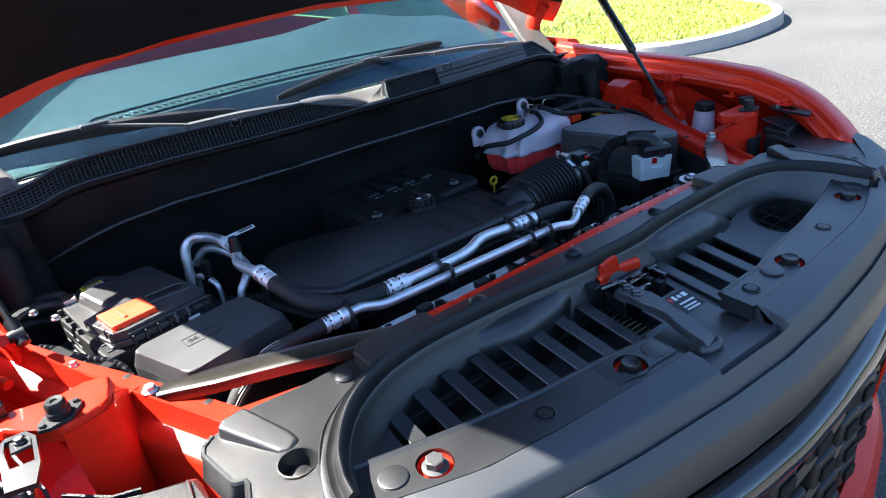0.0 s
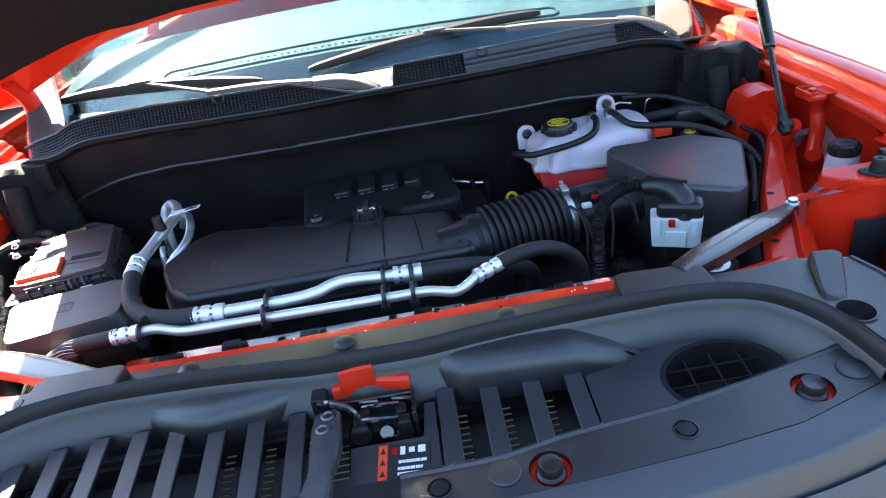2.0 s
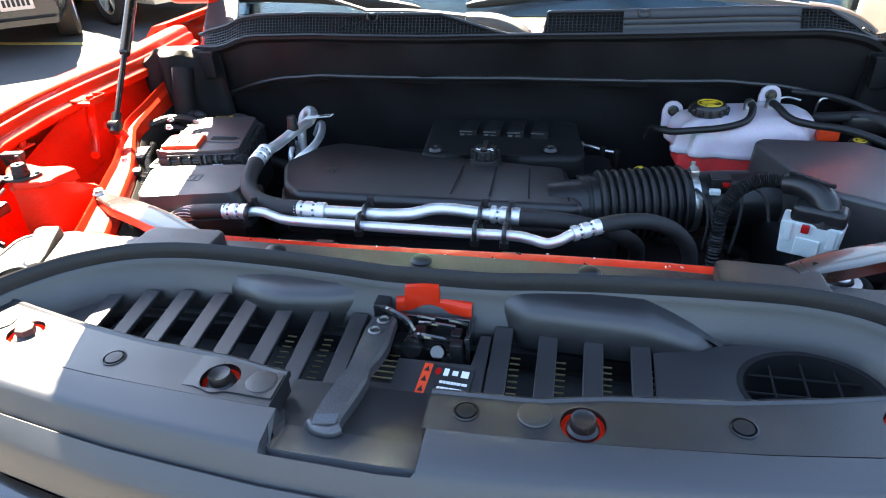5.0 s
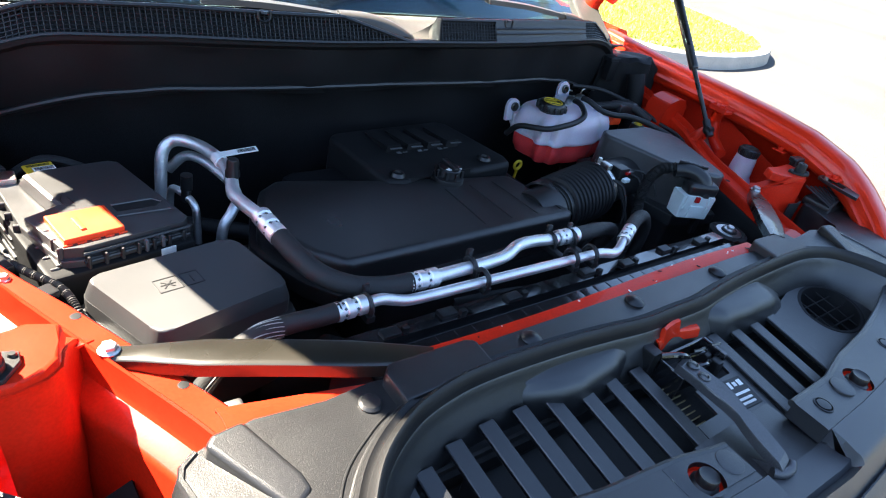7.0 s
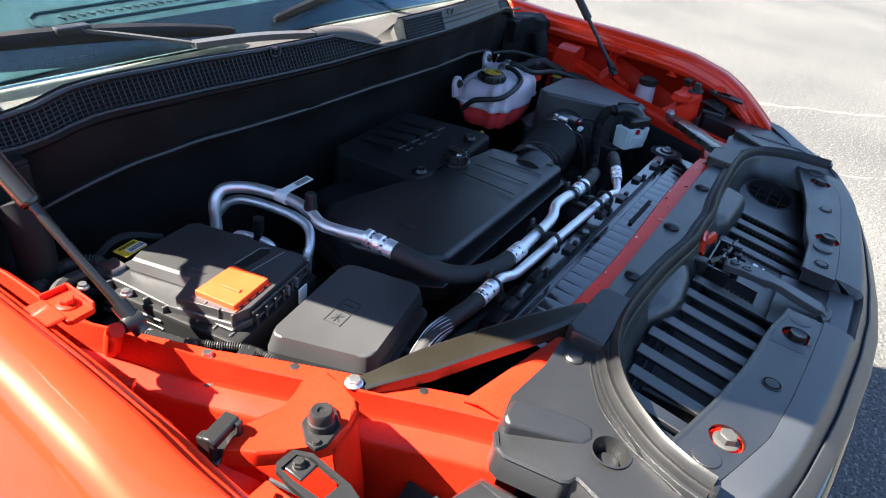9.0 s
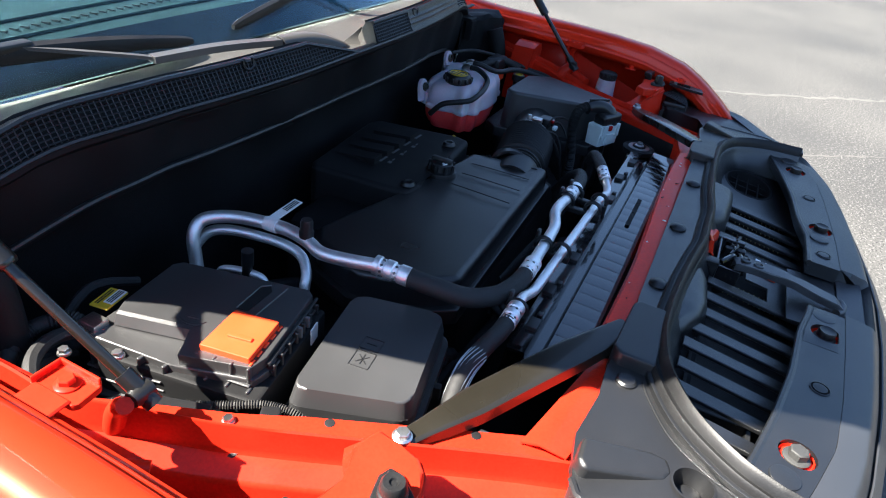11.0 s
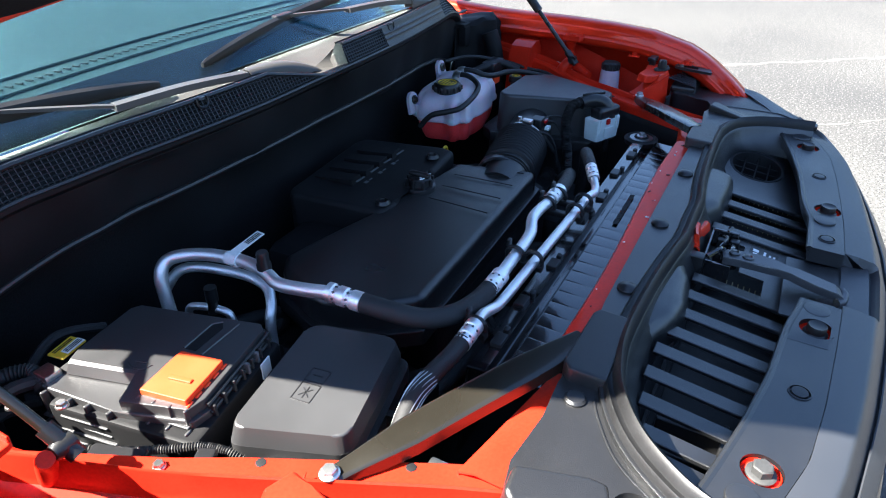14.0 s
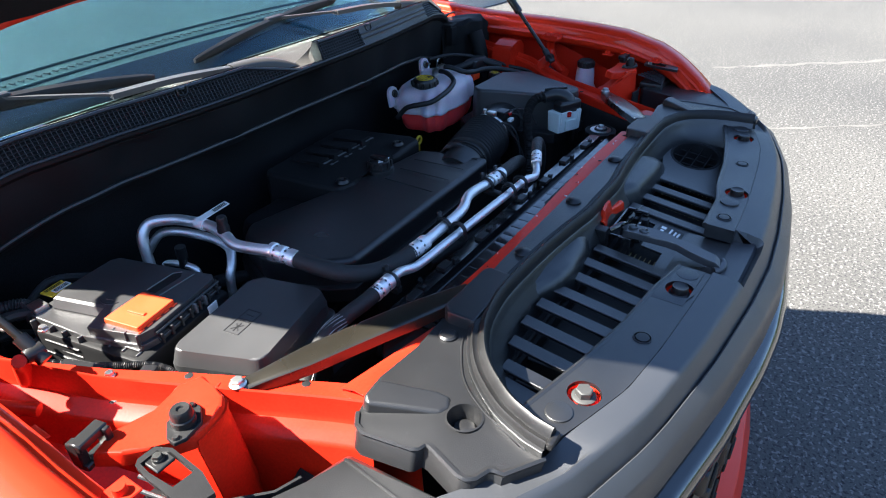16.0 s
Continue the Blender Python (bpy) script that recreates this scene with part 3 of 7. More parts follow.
    for y, d in ((.43, .0), (.30, .01)):
        bm = bmesh.new()
        box(bm, side(sgn, .782 - d, y, 1.155), (0.030, 0.028, 0.003), 0.001, 1)
        lathe(bm, [(0, .008), (.006, .008), (.007, 0)], side(sgn, .780 - d, y, 1.156), 12)
        part("wing_tab", bm, RED_DULL, car, "red wing tab")

# ---- open bonnet ----
ANGLE = radians(55)
HINGE = Vector((X0, 1.05, 1.27))


def bonnet(s, v, w=0.0):
    return HINGE + Vector((s, -math.cos(ANGLE) * v + math.sin(ANGLE) * w, math.sin(ANGLE) * v + math.cos(ANGLE) * w))


def bonnet_skin(inset, w, n=33, k=25, corner=0.0):
    rows = []
    for i in range(k):
        u = i / (k - 1)
        row = []
        for j in range(n):
            t = 2 * j / (n - 1) - 1
            e = abs(t)
            rear = straight(e, [(0, .205), (.45, .188), (.56, .175), (.65, .158), (.73, .133), (.83, .092), (.92, .064), (1, .048)]) + corner * min(1, max(0, (e - .55) / .3))
            front = straight(e, [(0, 1.16), (.5, 1.13), (.8, 1.04), (.93, .95), (1, .86)])
            v = rear + inset + (front - rear - 2 * inset) * u
            half = straight(v, [(0, .780), (.09, .790), (.15, .778), (.2, .758), (.3, .765), (.45, .785), (.75, .795), (.95, .800), (1.16, .76)]) - inset
            row.append(bonnet(t * half, v, w + 0.035 * (1 - t * t) - 0.02 * u * u * u))
        rows.append(row)
    return rows


hood = thing("bonnet", "red car bonnet propped open with a black fibre lining", "bonnet", HINGE)
bm = bmesh.new()
grid(bm, bonnet_skin(0.0, 0.0), 0.02)
part("bonnet_panel", bm, RED, hood, "glossy red bonnet panel")
bm = bmesh.new()
grid(bm, bonnet_skin(0.030, -0.030, corner=.055), 0.01)
part("lining", bm, FELT, hood, "black fibre lining")
for sgn in (-1, 1):
    bm = bmesh.new()
    tube(bm, [side(sgn, .735, .975, 1.16), side(sgn, .728, 1.0, 1.22), side(sgn, .716, 1.02, 1.27), side(sgn, .712, 1.01, 1.315), side(sgn, .715, .975, 1.36)], lambda u: .029 - .006 * u, 12, 6, squash=.6)
    part("hinge", bm, RED_DULL, hood, "red painted hinge arm")
    bm = bmesh.new()
    lathe(bm, [(0, .009), (.008, .009), (.010, .004), (.016, .003), (.016, 0)], side(sgn, .712, .985, 1.25), 14, pose(0, 0, 0, 90, 0, 0).to_3x3().to_4x4())
    part("hinge_bolt", bm, RED_DULL, hood)

# ---- body behind the bay ----
bm = bmesh.new()
rows = []
for i in range(13):
    v = i / 12
    row = []
    for j in range(25):
        t = 2 * j / 24 - 1
        half = 0.79 - 0.15 * v
        row.append((X0 + t * half, 0.955 + 0.80 * v + 0.11 * t * t * (1 - 0.5 * v), 1.262 + 0.46 * v - 0.045 * t * t + 0.03 * v * (1 - v)))
    rows.append(row)
grid(bm, rows, 0.005)
screen = part("windscreen", bm, GLASS, car, "tinted windscreen glass")
screen.visible_shadow = False
bm = bmesh.new()
rows = []
for y, z, s in ((1.77, 1.735, .66), (1.95, 1.765, .67), (2.6, 1.785, .67), (3.4, 1.775, .665), (4.2, 1.735, .65), (4.42, 1.69, .63)):
    rows.append([(X0 + t * s, y + .05 * t * t, z - .055 * abs(t) ** 3) for t in steps(-1, 1, 15)])
grid(bm, rows, 0.02)
part("roof", bm, RED, car, "red roof")
for sgn in (-1, 1):
    bm = bmesh.new()
    rows = []
    for y in steps(1.02, 4.72, 30):
        k = 1 - 0.07 * max(0, (y - 3.6) / 1.1) ** 2
        rows.append([side(sgn, s * k, y, z) for s, z in ((.86, 1.235), (.90, 1.228), (.925, 1.20), (.945, 1.12), (.952, .95), (.945, .75), (.952, .55), (.90, .34))])
    grid(bm, rows, 0.012)
    part("body_side", bm, RED, car, "red door side")
    for line in ([(.79, 1.20, 1.365), (.775, 1.30, 1.44), (.71, 1.60, 1.63), (.66, 1.80, 1.715)], [(.88, 2.3, 1.23), (.80, 2.32, 1.5), (.67, 2.36, 1.745)],
                 [(.88, 3.3, 1.23), (.80, 3.32, 1.5), (.665, 3.3, 1.74)], [(.84, 4.55, 1.2), (.77, 4.5, 1.5), (.645, 4.35, 1.69)], [(.66, 1.78, 1.71), (.675, 2.6, 1.755), (.66, 3.4, 1.75), (.64, 4.38, 1.685)]):
        bm = bmesh.new()
        tube(bm, [side(sgn, *p) for p in line], 0.036, 10, 5)
        part("pillar", bm, RED, car, "red roof pillar")
    for y0, y1 in ((1.25, 2.26), (2.36, 3.26), (3.36, 4.4)):
        bm = bmesh.new()
        f = 0.30 if y0 < 1.3 else 0.0
        q = [side(sgn, .868, y0, 1.24), side(sgn, .868, y1, 1.24), side(sgn, .69, y1 - (.12 if y1 > 4 else 0), 1.70), side(sgn, .69, y0 + (f * 1.7 if f else 0.02), 1.70)]
        bm.faces.new([bm.verts.new(p) for p in q])
        bmesh.ops.solidify(bm, geom=bm.faces[:], thickness=0.004)
        pane = part("side_window", bm, GLASS, car, "tinted side window")
        pane.visible_shadow = False
    # pale moulding at the foot of the windscreen pillar
    bm = bmesh.new()
    inner = [(.630, .905, 1.246), (.628, .925, 1.250), (.634, .960, 1.260), (.660, 1.030, 1.287), (.700, 1.130, 1.336), (.735, 1.220, 1.385)]
    outer = [(.664, .894, 1.236), (.688, .905, 1.244), (.708, .955, 1.264), (.728, 1.030, 1.304), (.752, 1.130, 1.356), (.775, 1.220, 1.405)]
    rows = []
    for p, q in zip(curve(inner, 4), curve(outer, 4)):
        rows.append([side(sgn, *(p + Vector((.006, .004, -.022)))), side(sgn, *p), side(sgn, *(p.lerp(q, .12) + Vector((0, 0, .004)))), side(sgn, *(p.lerp(q, .5) + Vector((0, 0, -.002)))), side(sgn, *(p.lerp(q, .9) + Vector((0, 0, .003)))), side(sgn, *q), side(sgn, *(q + Vector((.002, .002, -.024))))])
    grid(bm, rows, 0.003)
    part("pillar_moulding", bm, GREYTRIM, car, "weathered grey plastic pillar moulding")
    bm = bmesh.new()
    box(bm, side(sgn, 1.05, 1.52, 1.28), (0.22, 0.12, 0.16), 0.04, 4)
    box(bm, side(sgn, .93, 1.50, 1.24), (0.08, 0.05, 0.03), 0.01)
    part("door_mirror", bm, RED, car, "red door mirror")
    for y in (0.72, 3.72):
        wheel_parts(car, X0 + sgn * .83, y, sgn, 0.37, 0.25)
bm = bmesh.new()
rows = [[(X0 + t * s, y, z) for t in steps(-1, 1, 9)] for s, y, z in ((.64, 4.44, 1.69), (.78, 4.62, 1.30), (.88, 4.70, 1.18), (.88, 4.74, .9), (.88, 4.74, .55), (.84, 4.66, .34))]
grid(bm, rows, 0.012)
part("tailgate", bm, RED, car, "red tailgate")
bm = bmesh.new()
box(bm, (X0, 2.85, 0.33), (1.72, 3.7, 0.05), 0.01)
part("floor_pan", bm, DULL, car)
# dashboard
def dash_z(s, y):
    z = straight(y, [(1.00, 1.262), (1.03, 1.272), (1.08, 1.286), (1.14, 1.300), (1.30, 1.330), (1.45, 1.342), (1.55, 1.33), (1.62, 1.26)])
    return z - .035 * s * s / .5 + .030 * math.exp(-((s - .37) / .17) ** 2 - ((y - 1.45) / .14) ** 2)


bm = bmesh.new()
rows = []
for y in (1.00, 1.03, 1.08, 1.14, 1.20, 1.26, 1.32, 1.38, 1.45, 1.50, 1.55, 1.60):
    rows.append([(X0 + s, y + .09 * s * s, dash_z(s, y)) for s in steps(-.74, .74, 41)])
rows.append([(X0 + s, 1.64 + .05 * s * s, 1.20) for s in steps(-.74, .74, 41)])
rows.append([(X0 + s, 1.66 + .05 * s * s, .7) for s in steps(-.74, .74, 41)])
grid(bm, rows, 0.02)
dash = part("dashboard", bm, CABIN, car, "dark grey moulded dashboard top")
for j in range(54):
    s = -.42 + j * .84 / 53
    bm = bmesh.new()
    box(bm, (X0 + s, 1.115 + .09 * s * s, dash_z(s, 1.115) + .0015), (0.004, 0.012, 0.002), 0, 2, pose(0, 0, 0, 0, 0, 20))
    part("vent_slat", bm, DULL, dash, "slotted defroster vent" if not j else "")
bm = bmesh.new()
loop = [(s, y) for s in steps(-.45, .45, 16) for y in (1.094,)] + [(.465, 1.106), (.465, 1.126)] + [(s, 1.138) for s in steps(.45, -.45, 16)] + [(-.465, 1.126), (-.465, 1.106), (-.45, 1.094)]
tube(bm, [(X0 + s, y + .09 * s * s, dash_z(s, y) + .001) for s, y in loop], .0035, 6, 1, smooth=False)
part("vent_frame", bm, CABIN, dash)
bm = bmesh.new()
rows = []
for v in (0, .03, .06, .092):
    rows.append([(X0 + t * (.79 - .15 * v), .955 + .80 * v + .11 * t * t * (1 - .5 * v) + .004, 1.262 + .46 * v - .045 * t * t + .03 * v * (1 - v) - .012) for t in steps(-1, 1, 33)])
grid(bm, rows, .002)
part("glass_border", bm, FRIT, screen, "black ceramic border of the glass")

# ---- front end ----
NOSE = [(-.90, .24), (-.78, .07), (-.70, .012), (-.60, -.035), (-.43, -.085), (-.25, -.118), (-.1, -.135), (0, -.14), (.1, -.135), (.25, -.118), (.43, -.085), (.60, -.035), (.70, .012), (.78, .07), (.90, .24)]
LIP = [(-.60, .075), (-.52, .015), (-.45, -.010), (-.385, -.031), (-.30, -.042), (-.2, -.050), (-.12, -.055), (0, -.058), (.12, -.055), (.2, -.050), (.30, -.042), (.385, -.031), (.45, -.010), (.52, .015), (.60, .075)]
bm = bmesh.new()
rows = []
for s in sorted(steps(-.60, .60, 61) + [-.1045, -.1005, -.0975, .0245, .0275, .0315]):
    e, n = straight(s, LIP), straight(s, NOSE)
    hole = min(1, max(0, (s + .1045) / .004, 0), max(0, (.0315 - s) / .004)) if -.1045 < s < .0315 else 0
    d = n - e
    low = .013 * min(1, max(0, (abs(s) - .475) / .035))
    row = [(e + .012 - .03 * hole, 1.100), (e + .0032 - .034 * hole, 1.1268 - .0208 * hole - low), (e + .0022 - .030 * hole, 1.1281 - .0177 * hole - low), (e + d * .18, 1.1268 - .0185 * hole - low), (e + d * .34, 1.1238 - .018 * hole - low * .6),
           (e + d * .40, 1.1236 - .017 * hole), (e + d * .45, 1.1215 - .010 * hole), (e + d * .50, 1.1175), (e + d * .64, 1.101), (e + d * .67, 1.0955), (e + d * .69, 1.0945), (e + d * .70, 1.0985), (e + d * .72, 1.0992), (e + d * .93, 1.083), (e + d * .98, 1.074), (n, 1.060), (n - .002, 1.038), (n + .006, 1.018), (n + .02, 1.006), (n + .05, 1.0)]
    rows.append([(X0 + s, y, z) for y, z in row])
grid(bm, rows, 0.003)
fascia = thing("front_fascia", "dark grey plastic nose panel above the grille", "fascia", (X0, -.1, 1.0))
part("nose_panel", bm, FASCIA, fascia)
for sgn in (-1, 1):
    bm = bmesh.new()
    rows = []
    for s in steps(.602, .88, 16):
        n = straight(s, NOSE)
        zt = straight(s, [(.6, 1.095), (.7, 1.10), (.8, 1.105), (.88, 1.09)])
        rows.append([side(sgn, s, y, z) for y, z in ((n + .085, zt), (n + .05, zt + .002), (n + .02, zt - .014), (n, zt - .045), (n - .004, zt - .075), (n + .02, zt - .10))])
    grid(bm, rows, 0.003)
    part("nose_corner", bm, FASCIA, fascia)
    lamp = thing("headlamp", "slim clear headlamp under the wing tip", "headlamp", side(sgn, .75, .12, .98))
    bm = bmesh.new()
    rows = []
    for s in steps(.60, .88, 14):
        n = straight(s, NOSE)
        rows.append([side(sgn, s, n + d, z) for d, z in ((.018, .992), (-.004, .975), (-.008, .945), (.0, .915))])
    grid(bm, rows, 0.003)
    part("lens", bm, LENS, lamp, "clear lens")
    bm = bmesh.new()
    rows = []
    for s in steps(.60, .88, 14):
        n = straight(s, NOSE)
        rows.append([side(sgn, s, n + .05 + d, z) for d, z in ((.0, 1.0), (.02, .95), (.0, .91))])
    grid(bm, rows, 0.01)
    part("reflector", bm, CHROME, lamp)
grille = thing("grille", "dark block-pattern radiator grille", "grille", (X0, -.1, .62))
bm = bmesh.new()
rows = [[(X0 + s, straight(s, NOSE) + .06, z) for s in steps(-.60, .60, 25)] for z in (1.0, .8, .6)]
grid(bm, rows, 0.006)
part("grille_back", bm, DULL, grille)
for r in range(4):
    z = .950 - r * .092
    bm = bmesh.new()
    rows = [[(X0 + s, straight(s, NOSE) + d, z + h) for s in steps(-.59, .59, 40)] for d, h in ((.05, .007), (.014, .008), (.008, -.004), (.05, -.007))]
    grid(bm, rows, 0.002)
    part("grille_bar", bm, SMOOTH, grille)
    for i in range(11):
        s = -.54 + i * .108 + (.054 if r % 2 else 0)
        if s > .57:
            continue
        n = straight(s, NOSE)
        bm = bmesh.new()
        box(bm, (X0 + s, n + .018, z - .044), (0.064, 0.034, 0.052), 0.008, 2)
        block = part("grille_block", bm, PLASTIC, grille)
        bm = bmesh.new()
        box(bm, (X0 + s, n - .001, z - .044), (0.036, 0.006, 0.026), 0.002, 1)
        part("block_face", bm, DULL, block)
bm = bmesh.new()
rows = [[(X0 + s, straight(s, NOSE) + d, z) for s in steps(-.60, .60, 40)] for d, z in ((.012, 1.001), (-.004, .999), (-.013, .993), (-.018, .982), (-.016, .968), (-.008, .956), (.014, .950))]
grid(bm, rows, 0.003)
part("grille_trim", bm, GLOSSY, grille, "glossy black trim strip along the grille top")
bm = bmesh.new()
rows = []
for z, d in ((.985, .10), (.60, .0), (.585, -.03), (.55, -.045), (.48, -.05), (.40, -.03), (.33, .02), (.28, .08)):
    if z > .9:
        continue
    rows.append([(X0 + s, straight(s, NOSE) + d, z) for s in steps(-.90, .90, 45)])
grid(bm, rows, 0.006)
part("bumper", bm, RED, car, "red front bumper")
for sgn in (-1, 1):
    bm = bmesh.new()
    rows = []
    for s in steps(.60, .90, 12):
        n = straight(s, NOSE)
        rows.append([side(sgn, s, n + d, z) for d, z in ((.01, .915), (-.012, .86), (-.02, .75), (-.012, .66), (-.002, .585))])
    grid(bm, rows, 0.006)
    part("bumper_corner", bm, RED, car, "red bumper corner")

# ---- engine bay: walls and cowl ----
def plate(bm, outline, holes, z, thick):
    """A plate in plan with holes cut through; z is a height or a function of x, y."""
    f = z if callable(z) else (lambda x, y: z)
    b = bmesh.new()
    edges = []
    for loop in [outline] + list(holes):
        vs = [b.verts.new((x, y, 0)) for x, y in loop]
        edges += [b.edges.new((vs[i], vs[(i + 1) % len(vs)])) for i in range(len(vs))]
    bmesh.ops.triangle_fill(b, use_beauty=True, use_dissolve=False, edges=edges)
    for face in b.faces:
        if face.normal.z < 0:
            face.normal_flip()
    out = bmesh.ops.extrude_face_region(b, geom=b.faces[:])
    low = [v for v in out["geom"] if isinstance(v, bmesh.types.BMVert)]
    top = [v for v in b.verts if v not in set(low)]
    for v in top:
        v.co.z = f(v.co.x, v.co.y)
    for v in low:
        v.co.z = f(v.co.x, v.co.y) - thick
    return add(bm, b)


def rounded(outline, r, n=5):
    """The outline with its corners rounded off, r along each side of a corner."""
    out = []
    for i, p in enumerate(outline):
        a, p, b = Vector(outline[i - 1]), Vector(p), Vector(outline[(i + 1) % len(outline)])
        p0, p1 = p + (a - p).normalized() * r, p + (b - p).normalized() * r
        out += [tuple(p0.lerp(p, u).lerp(p.lerp(p1, u), u)) for u in steps(0, 1, n)]
    return out


def circle(x, y, r, n=20):
    return [(x + r * math.cos(2 * math.pi * i / n), y + r * math.sin(2 * math.pi * i / n)) for i in range(n)]


def arc_y(s, mid, end):
    return mid + (end - mid) * abs(s) ** 2.6 / 0.66 ** 2.6


COWL_Z = [(-.74, 1.198), (-.70, 1.212), (-.65, 1.214), (-.61, 1.224), (-.57, 1.240), (-.53, 1.246), (-.4, 1.253), (-.15, 1.254), (0, 1.257), (.4, 1.259), (.55, 1.256), (.60, 1.247), (.64, 1.236), (.68, 1.205), (.74, 1.180)]
SEAL_Z = [(-.76, 1.05), (-.63, 1.117), (-.52, 1.152), (-.4, 1.166), (0, 1.171), (.4, 1.166), (.52, 1.152), (.63, 1.117), (.76, 1.05)]


firewall = thing("firewall", "black plastic and felt firewall behind the engine", "firewall", (X0, .85, .9), kind="structure")
bm = bmesh.new()
rows = []
for s in steps(-.75, .75, 61):
    y, zc, zs = arc_y(s, .800, .872), straight(s, COWL_Z), straight(s, SEAL_Z)
    wob = 0.003 * math.sin(s * 46) + .003 * math.sin(s * 17 + 1)
    rows.append([(X0 + s, y + a + wob * (a > .01), z) for a, z in ((-.004, zc + .004), (-.004, zc - .004), (.002, zc - .010), (.008, zc - .012), (.014 + wob, zc + (zs - zc) * .4), (.026, zs + .004), (.032, zs - .012))])
grid(bm, rows, 0.003)
part("upper_panel", bm, DULL, firewall, "black plastic plenum wall")
bm = bmesh.new()
tube(bm, [(X0 + s, arc_y(s, .822, .89), straight(s, SEAL_Z)) for s in steps(-.70, .70, 29)], 0.0045, 8, 3)
part("seam_strip", bm, PLASTIC, firewall, "rubber seam strip")
bm = bmesh.new()
rows = []
for s in steps(-.765, .765, 53):
    y, zs = arc_y(s, .834, .90), straight(s, SEAL_Z)
    rows.append([(X0 + s, y + .010 * math.sin(s * 31 + z * 40) + a, z) for a, z in ((0, zs - .002), (.015, zs - .03), (.03, zs - .09), (.04, 1.0), (.05, .85), (.06, .6))])
grid(bm, rows, 0.004)
part("felt_panel", bm, FELT, firewall, "quilted black felt insulation")
for a, b in ((.50, .54), (.57, .62)):
    bm = bmesh.new()
    tube(bm, [(X0 + a, .85, 1.085), (X0 + a, .845, 1.125), (X0 + a + .012, .845, 1.136), (X0 + b, .848, 1.13)], .0022, 6, 5)
    part("wire_clip", bm, STEEL, firewall, "bent wire clip")

# dark panels added to hide red panelwork where the corners lie in shade
for sgn in (-1, 1):
    bm = bmesh.new()
    rows = [[side(sgn, s, y, z) for z in (1.08, .95, .60)] for s, y in ((.745, .78), (.765, .88), (.775, 1.0))]
    grid(bm, rows, .004)
    part("side_panel", bm, DULL, firewall, "added dark panel closing the corner of the bay")

# corner caps behind the struts
for sgn in (-1, 1):
    cap = thing("corner_cap", "moulded black plastic corner cap beside the hinge", "plastic cap", side(sgn, .72, .83, 1.1), "corner caps")
    bm = bmesh.new()
    rows = []
    for s in steps(.640, .800, 26):
        fold = .007 * math.sin((s - .64) * 120) + .004 * math.sin((s - .64) * 47 + 1)
        top = straight(s, [(.640, 1.212), (.668, 1.214), (.700, 1.216), (.730, 1.226), (.760, 1.222), (.80, 1.200)]) + fold * .5
        y = straight(s, [(.640, .862), (.668, .848), (.700, .815), (.74, .800), (.80, .806)])
        rows.append([side(sgn, s, .97, top - .03), side(sgn, s, y + .05, top - .004), side(sgn, s, y + .016, top), side(sgn, s, y + .003 + fold, top - .008), side(sgn, s, y + fold * 1.3, 1.15), side(sgn, s - .004, y + .004 + fold, 1.08), side(sgn, s - .01, y + .01, .98)])
    grid(bm, rows, 0.004)
    part("cap_shell", bm, DULL, cap)
    bm = bmesh.new()
    box(bm, side(sgn, .672, .86, 1.206), (.055, .030, .010), .003)
    box(bm, side(sgn, .66, .852, 1.18), (.03, .02, .05), .003)
    part("cap_clip", bm, DULL, cap)
    bm = bmesh.new()
    tube(bm, [side(sgn, .70, .765, 1.0), side(sgn, .695, .77, 1.08), side(sgn, .69, .78, 1.15), side(sgn, .69, .795, 1.19)], .022, 12, 5)
    part("cap_post", bm, DULL, cap)

# cowl with its honeycomb openings
cowl = thing("cowl_panel", "black plastic cowl panel with air intake grids", "cowl panel", (X0, .85, 1.26))


def cowl_face(s, v):
    """A point of the front face of the cowl, v from its lower to its upper edge."""
    y, z = arc_y(s, .792, .868), straight(s, COWL_Z) + .003
    h = straight(s, [(-.70, .020), (-.66, .034), (-.5, .037), (0, .036), (.45, .036), (.60, .030), (.66, .008)])
    return Vector((X0 + s, y + .018 * v, z + h * v))


def crown(s):
    """The share of the face's height that is open, towards the ends of a grid."""
    if s < .0:
        return min(1, max(.02, -s / .13))
    return min(1, max(.1, 1 - .9 * (s - .55) / .08))


for name, a, b in (("grid", -.690, -.004), ("grid", .072, .205), ("blank", .205, .505), ("grid", .505, .632)):
    bm = bmesh.new()
    if name == "blank":
        grid(bm, [[cowl_face(s, v) + Vector((0, .0010 * d, 0)) for v, d in ((0, 0), (.12, 0), (.16, 1), (.34, 1), (.38, 0), (.42, 1), (.58, 1), (.62, 0), (.66, 1), (.84, 1), (.88, 0), (1.0, 0))] for s in steps(a, b, 14)], .003)
        part("blank_panel", bm, PLASTIC, cowl)
        continue
    count = round((b - a) / .0072)
    for i in range(count + 1):
        s = a + (b - a) * i / count
        tube(bm, [cowl_face(s, 0), cowl_face(s, crown(s))], .0009, 4, 1, smooth=False)
    for r in range(8):
        v = r / 7
        lines = [cowl_face(s, v) for s in steps(a, b, 60) if v <= crown(s) + .02]
        if len(lines) > 2:
            tube(bm, lines, .0010, 4, 1, smooth=False)
    part("air_grid", bm, SMOOTH, cowl, "fine square air grid")
    bm = bmesh.new()
    grid(bm, [[cowl_face(s, v * crown(s)) + Vector((0, .016, 0)) for v in (-.1, 1.0)] for s in steps(a, b, 24)], .002)
    part("grid_back", bm, DULL, cowl)
bm = bmesh.new()
